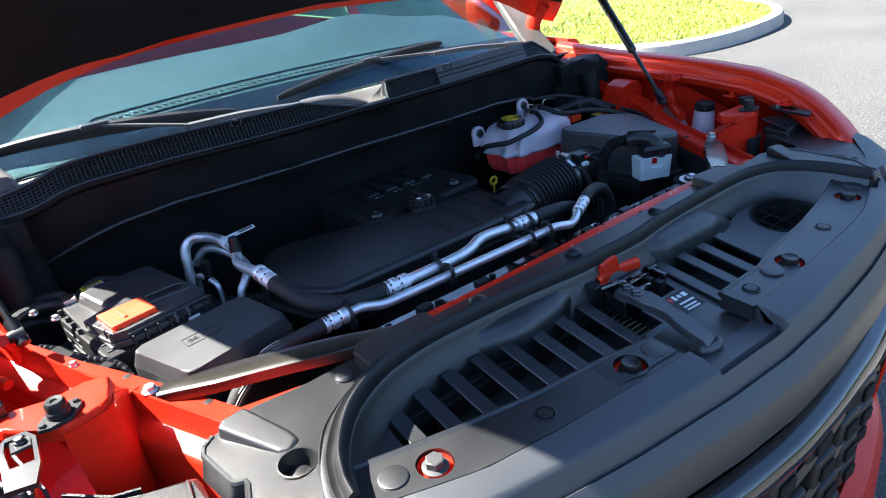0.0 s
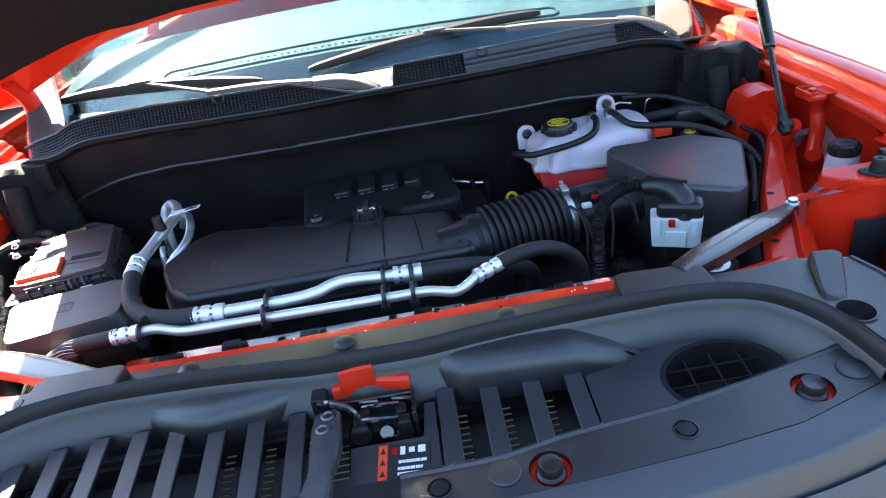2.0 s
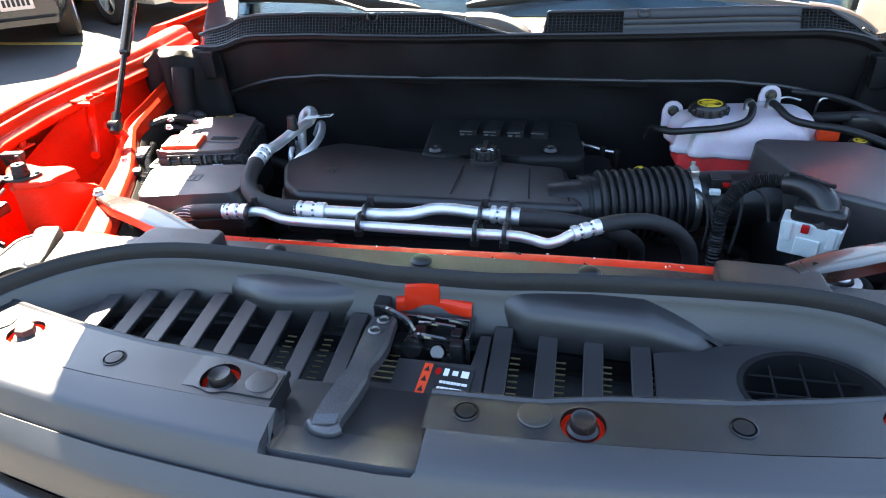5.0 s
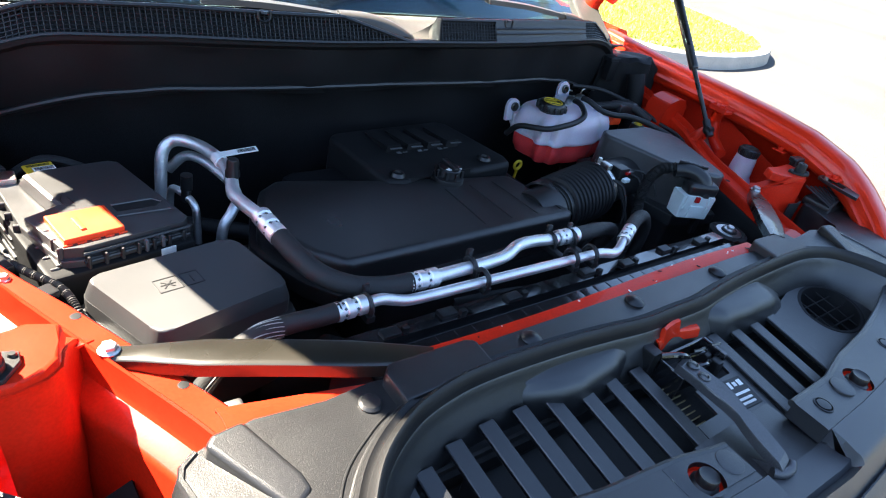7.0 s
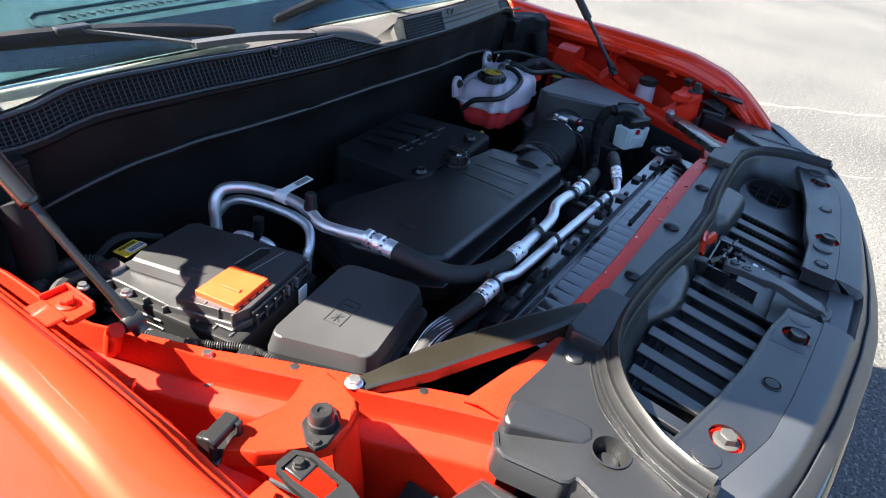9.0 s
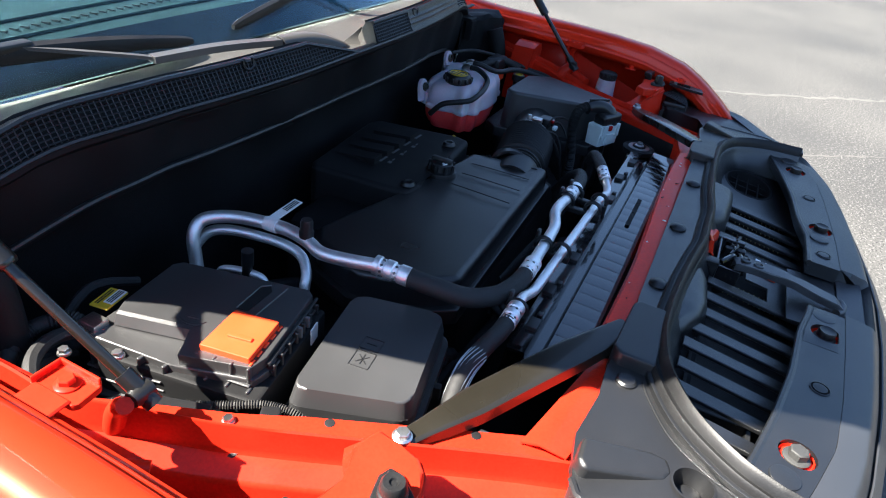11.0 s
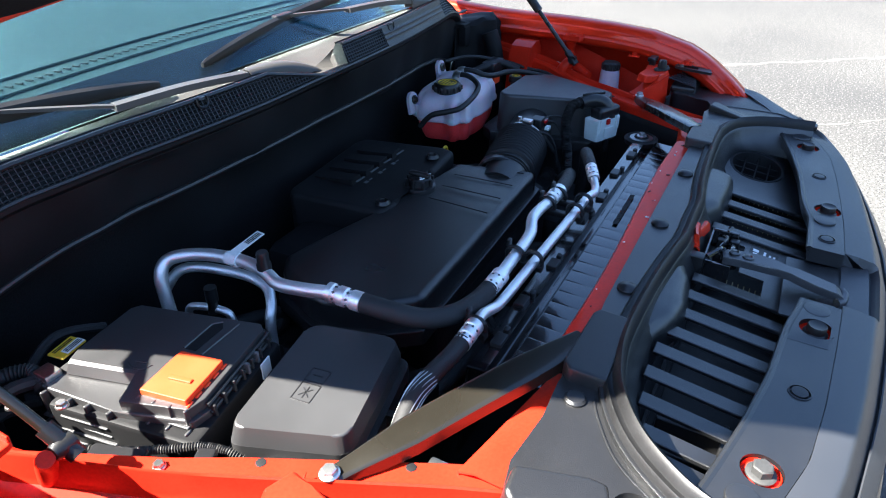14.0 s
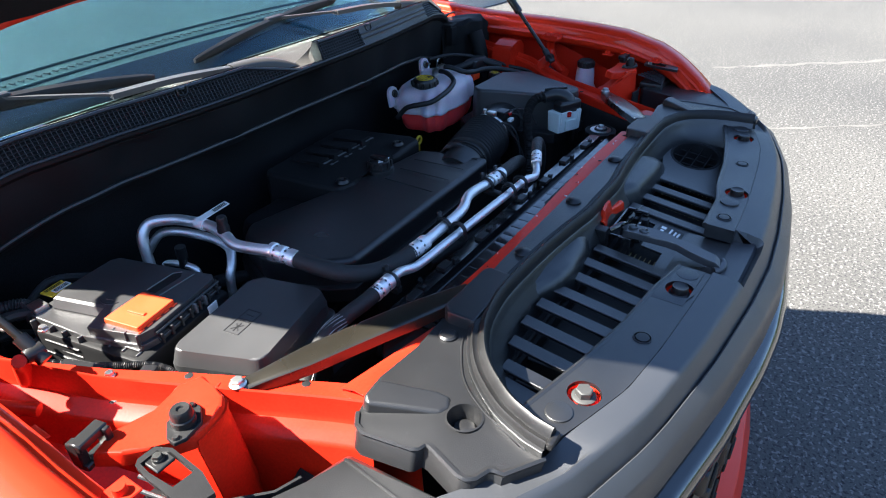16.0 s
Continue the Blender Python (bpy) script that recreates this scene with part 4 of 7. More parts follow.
for a, b, k in ((-.69, -.006, 40), (.078, .64, 30)):
    grid(bm, [[cowl_face(s, v * crown(s)) + Vector((0, .020, 0)) for v in (-.5, .97)] for s in steps(a, b, k)], .002)
part("cowl_backing", bm, DULL, cowl)
for v, r, a, b in ((0, .0032, -.695, .645), (1, .0035, -.695, -.002), (1, .0035, .072, .645)):
    bm = bmesh.new()
    tube(bm, [cowl_face(s, v * crown(s)) for s in steps(a, b, 50)], r, 6, 1, smooth=False)
    part("cowl_bead", bm, PLASTIC, cowl, "rounded edge bead")
bm = bmesh.new()
rows = []
for s in sorted(steps(-.70, .70, 57) + [.0635, .0700]):
    c = max(-.69, min(.645, s))
    f = cowl_face(c, crown(c) if not -.004 < s < .072 else .05 if s < .066 else 1)
    f.x = X0 + s
    yb = .955 + .11 * (s / .79) ** 2
    zb = 1.257 - .045 * (s / .79) ** 2
    rows.append([f, f + Vector((0, .008, .001)), Vector((X0 + s, f.y + .014, f.z - .002)), Vector((X0 + s, f.y + .034, min(f.z - .004, zb - .004))), Vector((X0 + s, yb - .02, zb - .006)), Vector((X0 + s, yb + .01, zb + .002))])
grid(bm, rows, .003)
part("cowl_top", bm, GREYTRIM, cowl, "sloping weathered plastic cowl top")
# step where the top meets the second grid
bm = bmesh.new()
foot_a, foot_b, peak = Vector((.008, .858, 1.246)), Vector((.044, .822, 1.246)), Vector((.060, .836, 1.284))
rows = [[foot_a.lerp(foot_b, u).lerp(peak, v) + Vector((.006, .005, -.004)) * math.sin(math.pi * v) for u in steps(0, 1, 5)] for v in (0, .2, .4, .6, .8, .97)]
grid(bm, rows, .002)
part("cowl_step", bm, GREYTRIM, cowl, "pale concave cowl step")
for s in (-.265, .24):
    bm = bmesh.new()
    p = cowl_face(s, 1)
    tube(bm, [p + Vector((-.010, -.004, .002)), p + Vector((-.009, -.006, -.008)), p + Vector((0, -.007, -.012)), p + Vector((.009, -.006, -.008)), p + Vector((.010, -.004, .002))], .0022, 6, 5)
    lathe(bm, [(0, .003), (.006, .003), (.007, 0)], p + Vector((0, -.002, 0)), 12)
    part("cowl_clip", bm, SMOOTH, cowl)

def wiper(pivot, head, elbow, clip, tip0, tip1):
    """pivot, end of the arm's head, elbow, clip on the blade, and the two ends of the blade."""
    w = thing("wiper", "black windscreen wiper resting on the glass", "wiper", pivot, "windscreen wipers")
    p, h, e, c = Vector(pivot), Vector(head), Vector(elbow), Vector(clip)
    bm = bmesh.new()
    rows = []
    for u in steps(0, 1, 12):
        q = p.lerp(h, u) + Vector((0, .006 * math.sin(math.pi * u), .012 * math.sin(math.pi * u ** .8)))
        k = .019 - .006 * u
        rows.append([q + Vector((0, -k, -.020)), q + Vector((0, -k, -.004)), q + Vector((0, -k * .6, .003)), q + Vector((0, k * .3, .005)), q + Vector((0, k, -.002)), q + Vector((0, k, -.020))])
    grid(bm, rows, .002)
    part("arm_head", bm, SATIN, w, "curved wiper arm head", smooth=60)
    bm = bmesh.new()
    sweep(bm, [h + Vector((0, 0, -.002)), h.lerp(e, .5) + Vector((0, 0, .003)), e], [(-.010, -.007), (.010, -.007), (.009, .003), (-.009, .003)], 5)
    part("arm", bm, SATIN, w, "flat wiper arm")
    bm = bmesh.new()
    sweep(bm, [e, e.lerp(c, .15) + Vector((0, .002, .002)), c + Vector((0, 0, .010))], [(-.0045, -.003), (.0045, -.003), (.0045, .002), (-.0045, .002)], 4)
    part("rod", bm, SATIN, w, "slim wiper rod")
    bm = bmesh.new()
    lathe(bm, [(0, .010), (.010, .010), (.014, .006), (.015, -.03), (0, -.03)], p + Vector((-.01 if head[0] < pivot[0] else .01, 0, -.004)), 18)
    part("pivot_cap", bm, SMOOTH, w)
    bm = bmesh.new()
    a, b = Vector(tip0), Vector(tip1)
    tube(bm, [a, a.lerp(c, .5) + Vector((0, 0, .003)), c, c.lerp(b, .5) + Vector((0, 0, .003)), b], lambda u: .0035 + .0065 * math.sin(math.pi * min(1, max(0, u))) ** .5, 8, 6, squash=1.4)
    part("blade", bm, RUBBER, w, "slim rubber blade")
    bm = bmesh.new()
    box(bm, c + Vector((0, 0, .009)), (.052, .018, .012), .004)
    part("blade_clip", bm, SMOOTH, w)
    return w


wiper((.018, .846, 1.252), (-.112, .892, 1.276), (-.335, .943, 1.276), (-.490, 1.012, 1.294), (-.70, 1.060, 1.284), (-.226, .972, 1.274))
wiper((.640, .915, 1.240), (.531, .955, 1.280), (.300, .975, 1.296), (.150, 1.030, 1.294), (-.127, .977, 1.279), (.39, 1.055, 1.300))

for sgn in (-1, 1):
    strut = thing("gas_strut", "black gas strut holding the bonnet", "gas strut", side(sgn, .703, .566, 1.146), "gas struts")
    a, d = side(sgn, .703, .566, 1.146), Vector((sgn * .022, .108, .103))
    bm = bmesh.new()
    tube(bm, [a, a + d * 1.05], .0052, 12, 1, smooth=False)
    part("rod", bm, BRACE, strut, "black polished rod")
    bm = bmesh.new()
    tube(bm, [a + d * 1.0, a + d * 1.02, a + d * 1.03, a + d * 3.0, a + d * 3.02], lambda u: .0105 if .02 < u < .98 else .009, 14, 1, smooth=False)
    part("cylinder", bm, BRACE, strut, "black cylinder")
    for q in (a, a + d * 3.06):
        bm = bmesh.new()
        tube(bm, [q - d * .10, q + d * .16], .0088, 10, 1, smooth=False)
        lathe(bm, [(0, .012), (.008, .012), (.010, .004), (.010, -.008), (0, -.008)], q, 12, pose(0, 0, 0, 0, 90 * sgn, 0).to_3x3().to_4x4())
        part("ball_socket", bm, SMOOTH, strut)
    bm = bmesh.new()
    tube(bm, [side(sgn, .712, .60, 1.09), side(sgn, .716, .585, 1.125), side(sgn, .722, .566, 1.146)], lambda u: (.012 - .004 * u) if sgn < 0 else (.02 - .009 * u), 10, 5)
    part("strut_bracket", bm, RED_DULL, strut, "red strut bracket")
    # rounded red gusset behind the foot of the strut
    if sgn < 0:
        continue
    bm = bmesh.new()
    o = [(.682, 1.02), (.683, 1.110), (.686, 1.146), (.695, 1.163), (.722, 1.172), (.748, 1.170), (.766, 1.152), (.775, 1.118), (.778, 1.02)]
    rows = [[side(sgn, s, .690 + d - .10 * (z - 1.02) * k, z) for s, z in o] for d, k in ((0, 1), (.012, 1), (.05, .6))]
    grid(bm, rows, .002)
    bm.faces.new([bm.verts.new(side(sgn, s, .689 - .10 * (z - 1.02), z)) for s, z in o])
    part("rail_gusset", bm, RED_DULL, car, "rounded red gusset on the rail")

# bay floor, engine mass and dark plumbing low down
floor = bmesh.new()
box(floor, (X0, .56, .70), (1.46, .70, .03), .01)
tagged(part("undertray", floor, DULL), "dark plastic tray under the engine", "undertray", kind="structure")
engine = thing("engine", "dark engine block deep in the bay", "engine", (X0, .55, .72))
for name, c, size in (("block", (X0 - .02, .60, .90), (.46, .34, .30)), ("gearbox", (X0 + .30, .55, .86), (.20, .30, .22)), ("belt_case", (X0 - .34, .56, .84), (.16, .30, .20))):
    bm = bmesh.new()
    box(bm, c, size, .03)
    part(name, bm, DULL, engine)
rnd = random.Random(21)
for i in range(16):
    x, y = rnd.uniform(-.60, .56), rnd.uniform(.33, .78)
    bm = bmesh.new()
    p = [Vector((x + rnd.uniform(-.1, .1) * j, y + rnd.uniform(-.04, .04) * j, .93 + rnd.uniform(-.04, .05))) for j in range(4)]
    tube(bm, p, rnd.uniform(.006, .016), 10, 6)
    part("hose", bm, HOSE, engine)
for i in range(8):
    x, y = (-.54 + i * .012, .26 + .02 * (i % 3)) if i < 4 else (rnd.uniform(.40, .52), rnd.uniform(.25, .34))
    bm = bmesh.new()
    box(bm, (x, y, .99 + .02 * (i % 3)), (.03, .024, .035), .004)
    part("bracket", bm, SMOOTH if i % 2 else STEEL, engine)

# ---- intake duct and engine cover ----
duct = thing("intake_duct", "wide flat black plastic air intake duct", "intake duct", (-.12, .53, 1.03))
bm = bmesh.new()
prism(bm, [(-.318, .428), (.130, .443), (.138, .452), (.104, .596), (-.160, .606), (-.245, .650), (-.318, .664), (-.352, .640), (-.385, .560), (-.380, .530), (-.350, .462)], 1.035,
      lambda x, y: 1.096 - .008 * max(0, (x + .05) / .2) - .004 * max(0, (y - .55) / .1), .012, 3)
part("duct_shell", bm, DUCT, duct)
bm = bmesh.new()
prism(bm, [(-.330, .420), (.142, .436), (.152, .450), (.112, .603), (-.163, .612), (-.25, .658), (-.322, .672), (-.36, .646), (-.394, .562), (-.389, .528), (-.358, .456)], 1.028, 1.052, .004, 2, low=True)
part("duct_base", bm, SMOOTH, duct)
# grooves as thin dark strips on the shell, their shade put into the colour
for i in range(4):
    a, b = Vector((-.066 + .060 * i, .452 + .003 * i, 0)), Vector((-.064 + .055 * i, .562 + .004 * i, 0))
    bm = bmesh.new()
    rows = []
    for u in steps(0, 1, 5):
        p = a.lerp(b, u)
        z = 1.0963 - .008 * max(0, (p.x + .05) / .2) - .004 * max(0, (p.y - .55) / .1)
        rows.append([(p.x - .0014, p.y, z), (p.x, p.y, z + .0005), (p.x + .0014, p.y, z)])
    grid(bm, rows, .0006)
    part("groove", bm, DULL, duct)
bm = bmesh.new()
tube(bm, [(.085, .500, 1.052), (.120, .504, 1.056), (.150, .510, 1.058)], .0455, 28, 3)
part("neck", bm, SMOOTH, duct, "round black neck")
bm = bmesh.new()
lathe(bm, [(.046, 0), (.050, .004), (.050, .03), (.046, .034)], (.125, .515, 1.055), 24, pose(0, 0, 0, 0, 90, 12).to_3x3().to_4x4())
part("outlet", bm, SMOOTH, duct)

cover = thing("engine_cover", "black plastic engine cover with raised marks", "engine cover", (-.02, .70, 1.02))
bm = bmesh.new()
prism(bm, [(-.150, .605), (-.110, .597), (-.075, .612), (-.005, .618), (.03, .604), (.128, .612), (.136, .640), (.118, .815), (.095, .828), (-.150, .795), (-.166, .780)], .98,
      lambda x, y: 1.098 + .010 * min(1, max(0, (y - .63) / .05)) - .02 * max(0, (y - .74) / .08), .010, 3)
part("cover_shell", bm, DULL, cover)
for i in range(4):
    x = -.095 + i * .044
    bm = bmesh.new()
    prism(bm, [(x, .70), (x + .030, .702), (x + .028, .785), (x + .002, .782)], 1.09, lambda x, y: 1.1083 - .02 * max(0, (y - .74) / .08), .0002, 1)
    part("cover_ridge", bm, DULL, cover)
    bm = bmesh.new()
    box(bm, (x + .012, .689, 1.1088), (.024, .004, .001), 0)
    part("raised_dash", bm, GREYMARK, cover)
    if i < 3:
        bm = bmesh.new()
        box(bm, (x + .008, .674, 1.1086), (.008, .006, .001), 0)
        box(bm, (x + .021, .674, 1.1086), (.009, .002, .001), 0)
        part("raised_mark", bm, GREYMARK, cover)
for x, y in ((-.125, .616), (.076, .634)):
    bm = bmesh.new()
    lathe(bm, [(0, .002), (.006, .002), (.007, .006), (.010, .006), (.013, .001), (.013, 0)], (x, y, 1.100), 18)
    part("cover_stud", bm, SMOOTH, cover)
cap = thing("oil_filler_cap", "black ribbed oil filler cap with a white oil mark", "cap", (-.033, .598, 1.095))
bm = bmesh.new()
lathe(bm, [(0, .020), (.018, .020), (.020, .018), (.021, .006), (.027, .004), (.028, 0), (.028, -.02), (0, -.02)], (-.033, .598, 1.095), 28)
for i in range(8):
    box(bm, (-.033 + .0225 * math.cos(i * .785), .598 + .0225 * math.sin(i * .785), 1.105), (.006, .006, .016), .002)
box(bm, (-.033, .598, 1.118), (.012, .040, .008), .003)
part("cap_body", bm, SMOOTH, cap)
bm = bmesh.new()
tube(bm, [(-.047, .590, 1.1155), (-.040, .586, 1.1155), (-.030, .587, 1.1155), (-.020, .592, 1.1155)], .0012, 5, 4)
box(bm, (-.035, .592, 1.1155), (.012, .004, .001), 0)
lathe(bm, [(0, .001), (.002, .001), (.002, 0)], (-.019, .586, 1.115), 8)
part("oil_mark", bm, PAPER, cap, "white oil can symbol")
link_rod = thing("steel_link", "short bare steel link behind the engine cover", "link rod", (.166, .782, 1.03))
bm = bmesh.new()
tube(bm, [(.128, .790, 1.052), (.150, .784, 1.050), (.172, .780, 1.045), (.196, .776, 1.043)], .0028, 8, 5)
part("rod", bm, STEEL, link_rod)
for p in ((.128, .790, 1.052), (.170, .781, 1.046), (.197, .776, 1.043)):
    bm = bmesh.new()
    lathe(bm, [(0, .005), (.0055, .005), (.0065, .002), (.0065, -.004), (.004, -.045), (0, -.045)], p, 12)
    part("rod_end", bm, STEEL if p[0] < .16 else DULL, link_rod)
dip = thing("dipstick", "yellow ring dipstick handle", "dipstick", (0.234, 0.691, 1.011))
bm = bmesh.new()
tube(bm, [Vector((0.234 + .009 * math.cos(a), 0.691, 1.041 + .009 * math.sin(a))) for a in steps(0, 2 * math.pi, 17)], .0032, 8, 1, smooth=False)
tube(bm, [(0.234, 0.691, 1.032), (0.237, 0.695, 0.981)], .003, 8, 1, smooth=False)
part("ring", bm, YELLOW, dip)

# ---- corrugated hose to the air box ----
bell = thing("intake_bellows", "black corrugated rubber intake bellows", "bellows", (.21, .52, 1.01))
A, B = Vector((.150, .510, 1.058)), Vector((.292, .538, 1.062))
way = (B - A).normalized()
turn = way.to_track_quat("Z", "Y").to_matrix().to_4x4()
bm = bmesh.new()
L = (B - A).length
prof = [(.044, -.012), (.047, -.012), (.047, .004)]
for i in range(11):
    z = .006 + i * (L - .010) / 11
    prof += [(.048, z), (.055, z + .002), (.057, z + .005), (.055, z + .008), (.048, z + .010)]
prof += [(.047, L + .002), (.047, L + .012), (.044, L + .012)]
lathe(bm, prof, A, 36, turn)
part("bellows_body", bm, RUBBER, bell)
for q in (0.0, L + .006):
    bm = bmesh.new()
    lathe(bm, [(.048, -.005), (.0495, -.005), (.0495, .005), (.048, .005)], A + way * q, 36, turn)
    part("clamp_band", bm, STEEL if q else SMOOTH, bell, "steel hose clamp" if q else "black hose clamp")
bm = bmesh.new()
box(bm, B + way * .006 + Vector((0, -.010, .054)), (.014, .022, .012), .003)
lathe(bm, [(0, .01), (.004, .01), (.005, 0)], B + way * .006 + Vector((0, .008, .052)), 10)
part("clamp_screw", bm, STEEL, bell)
maf = thing("air_flow_tube", "black plastic air flow tube with a sensor", "intake tube", (.35, .55, 1.01))
bm = bmesh.new()
tube(bm, [B + way * .008, B + way * .05, (.39, .56, 1.06), (.44, .565, 1.055)], .044, 28, 6)
part("tube_body", bm, SMOOTH, maf)
bm = bmesh.new()
box(bm, (.335, .520, 1.104), (.030, .024, .022), .003)
box(bm, (.352, .512, 1.102), (.022, .016, .014), .002)
sensor = part("sensor", bm, SMOOTH, maf, "black sensor plug")
bm = bmesh.new()
box(bm, (.341, .505, 1.107), (.010, .006, .006), .001)
part("plug_lock", bm, LAMPRED, sensor, "red plug lock")
bm = bmesh.new()
tube(bm, [(.318, .505, 1.088), (.330, .48, 1.05), (.335, .46, 1.0), (.33, .45, .95)], .004, 8, 5)
part("sensor_wire", bm, HOSE, maf)

for pts in ([(.352, .505, 1.104), (.362, .490, 1.098), (.360, .470, 1.07), (.352, .455, 1.02)], [(.300, .505, 1.098), (.312, .485, 1.090), (.318, .470, 1.060), (.315, .462, 1.02)], [(.352, .516, 1.106), (.372, .500, 1.110), (.392, .480, 1.100), (.398, .462, 1.07)]):
    bm = bmesh.new()
    tube(bm, pts, .0024, 6, 6)
    part("thin_wire", bm, HOSE, maf)
bm = bmesh.new()
box(bm, (.325, .494, 1.100), (.016, .010, .008), .002)
part("wire_plug", bm, WHITE, maf, "small white wire plug")

# ---- air filter box ----
airbox = thing("air_filter_box", "large black plastic air filter box", "air box", (.52, .53, .95))
bm = bmesh.new()
prism(bm, [(.452, .455), (.465, .444), (.528, .414), (.546, .416), (.556, .426), (.632, .590), (.630, .604), (.618, .618), (.560, .648), (.412, .650), (.398, .636), (.396, .622)], 1.035, lambda x, y: 1.130 - .010 * max(0, (x - .56) / .06) - .006 * max(0, (.46 - y) / .05), .007, 3, .03)
part("lid", bm, SATIN, airbox, "smooth black lid")
bm = bmesh.new()
prism(bm, [(.428, .428), (.548, .400), (.570, .408), (.652, .588), (.642, .620), (.566, .684), (.412, .684), (.386, .654)], 1.018, 1.042, .004, 2, low=True)
part("lid_rim", bm, PLASTIC, airbox)
bm = bmesh.new()
prism(bm, [(.436, .436), (.546, .410), (.562, .418), (.640, .588), (.632, .612), (.560, .672), (.420, .672), (.398, .648)], .90, 1.03, .008, 2)
part("base", bm, SMOOTH, airbox)
for x, y in ((.49, .408), (.60, .49)):
    bm = bmesh.new()
    box(bm, (x, y, 1.025), (.020, .010, .045), .003)
    part("clip", bm, SMOOTH, airbox)

# ---- white plug with conduit ----
plug = thing("wiring_plug", "white and black wiring plug with conduit", "connector", (.435, .405, 1.05))
M = pose(.436, .408, 1.080, 0, 0, -24)
bm = bmesh.new()
b = bmesh.new()
prism(b, [(-.034, -.018), (.034, -.018), (.036, .018), (-.036, .018)], -.022, .026, .004, 2, -.08, low=True)
box(b, (-.026, -.019, .012), (.010, .006, .030), .002)
box(b, (.026, -.019, .012), (.010, .006, .030), .002)
box(b, (0, -.020, -.007), (.030, .004, .026), .002)
add(bm, b, M)
part("plug_body", bm, WHITE, plug, "white plastic plug body")
bm = bmesh.new()
b = bmesh.new()
box(b, (-.006, -.021, .020), (.010, .006, .012), .002)
add(bm, b, M)
part("plug_lock", bm, LAMPRED, plug, "red lock")
bm = bmesh.new()
tube(bm, [(.446, .402, 1.100), (.447, .408, 1.124), (.437, .424, 1.136), (.420, .440, 1.140), (.404, .452, 1.137)], lambda u: .019 - .005 * u, 14, 6)
box(bm, (.440, .406, 1.116), (.066, .034, .026), .008, 3, pose(0, 0, 0, 0, 0, -24))
for i in range(5):
    box(bm, (.445 - .008 * i, .420 + .006 * i, 1.152 + .0008 * i), (.004, .020, .006), .001, 1, pose(0, 0, 0, 0, 0, 60))
part("plug_hood", bm, SMOOTH, plug, "black cable hood")
bm = bmesh.new()
tube(bm, [(.412, .450, 1.138), (.38, .462, 1.136), (.348, .462, 1.118), (.332, .455, 1.085), (.328, .445, 1.04), (.325, .44, .95)], lambda u: .0098 + .0012 * math.sin(u * 520), 12, 46)
part("conduit", bm, RUBBER, plug, "ribbed black conduit")

# ---- coolant reservoir ----
tank = thing("coolant_reservoir", "milky plastic coolant reservoir half full of red coolant", "reservoir", (.40, .76, .99))


def tank_rows(levels):
    rows = []
    for z, k, drop in levels:
        row = []
        for i in range(72):
            a = 2 * math.pi * i / 72
            groove = sum(math.exp(-((a - g) / .17) ** 2) for g in (.75, 1.55, 2.45, 3.25, 3.85, 4.45, 5.1, 5.75))
            r = 1.06 - .125 * groove * min(1, k)
            ex = abs(math.cos(a)) ** .62 * math.copysign(1, math.cos(a))
            ey = abs(math.sin(a)) ** .62 * math.copysign(1, math.sin(a))
            x, y = .118 * ex * r * k, .072 * ey * r * k
            row.append((.405 + x, .752 + y + .06 * x, z + drop * (x / .12 - .3)))
        row.append(row[0])
        rows.append(row)
    return rows


bm = bmesh.new()
rows = tank_rows([(1.074, .93, 0), (1.076, .96, 0), (1.079, 1.03, 0), (1.083, 1.04, 0), (1.087, 1.035, 0), (1.091, 1.0, 0), (1.104, .99, 0), (1.117, .96, .002), (1.129, .89, .004), (1.137, .76, .005), (1.141, .50, .005), (1.142, .02, .005)])
grid(bm, rows, 0)
bmesh.ops.remove_doubles(bm, verts=bm.verts[:], dist=.0002)
part("tank_top", bm, MILKY, tank, "milky upper shell")
bm = bmesh.new()
rows = tank_rows([(1.0745, .93, 0), (1.06, .925, 0), (1.045, .90, 0), (1.030, .82, 0), (1.022, .60, 0), (1.021, .02, 0)])
grid(bm, rows, 0)
bmesh.ops.remove_doubles(bm, verts=bm.verts[:], dist=.0002)
part("tank_bottom", bm, COOLANT, tank, "lower shell tinted by red coolant")
bm = bmesh.new()
lathe(bm, [(0, .019), (.023, .019), (.0255, .0205), (.028, .018), (.030, .014), (.031, .003), (.028, 0), (.022, -.008)], (.345, .745, 1.134), 30)
lid = part("cap", bm, SMOOTH, tank, "black screw cap with a yellow warning print")
for i in range(12):
    bm = bmesh.new()
    box(bm, (.345 + .031 * math.cos(i * .5236), .745 + .031 * math.sin(i * .5236), 1.1425), (.007, .007, .012), .002, 1)
    part("grip", bm, SMOOTH, lid)
bm = bmesh.new()
ring = [Vector((.345 + .020 * math.cos(a), .745 + .020 * math.sin(a), 1.1540)) for a in steps(0, 2 * math.pi, 25)]
tube(bm, ring, .0012, 5, 1, smooth=False)
for dx, dy, w in ((0, .010, .022), (0, .003, .028), (-.004, -.005, .020), (.002, -.012, .016)):
    box(bm, (.345 + dx, .745 + dy, 1.1540), (w, .0035, .0008), 0)
part("cap_print", bm, YELLOW, lid, "yellow print")
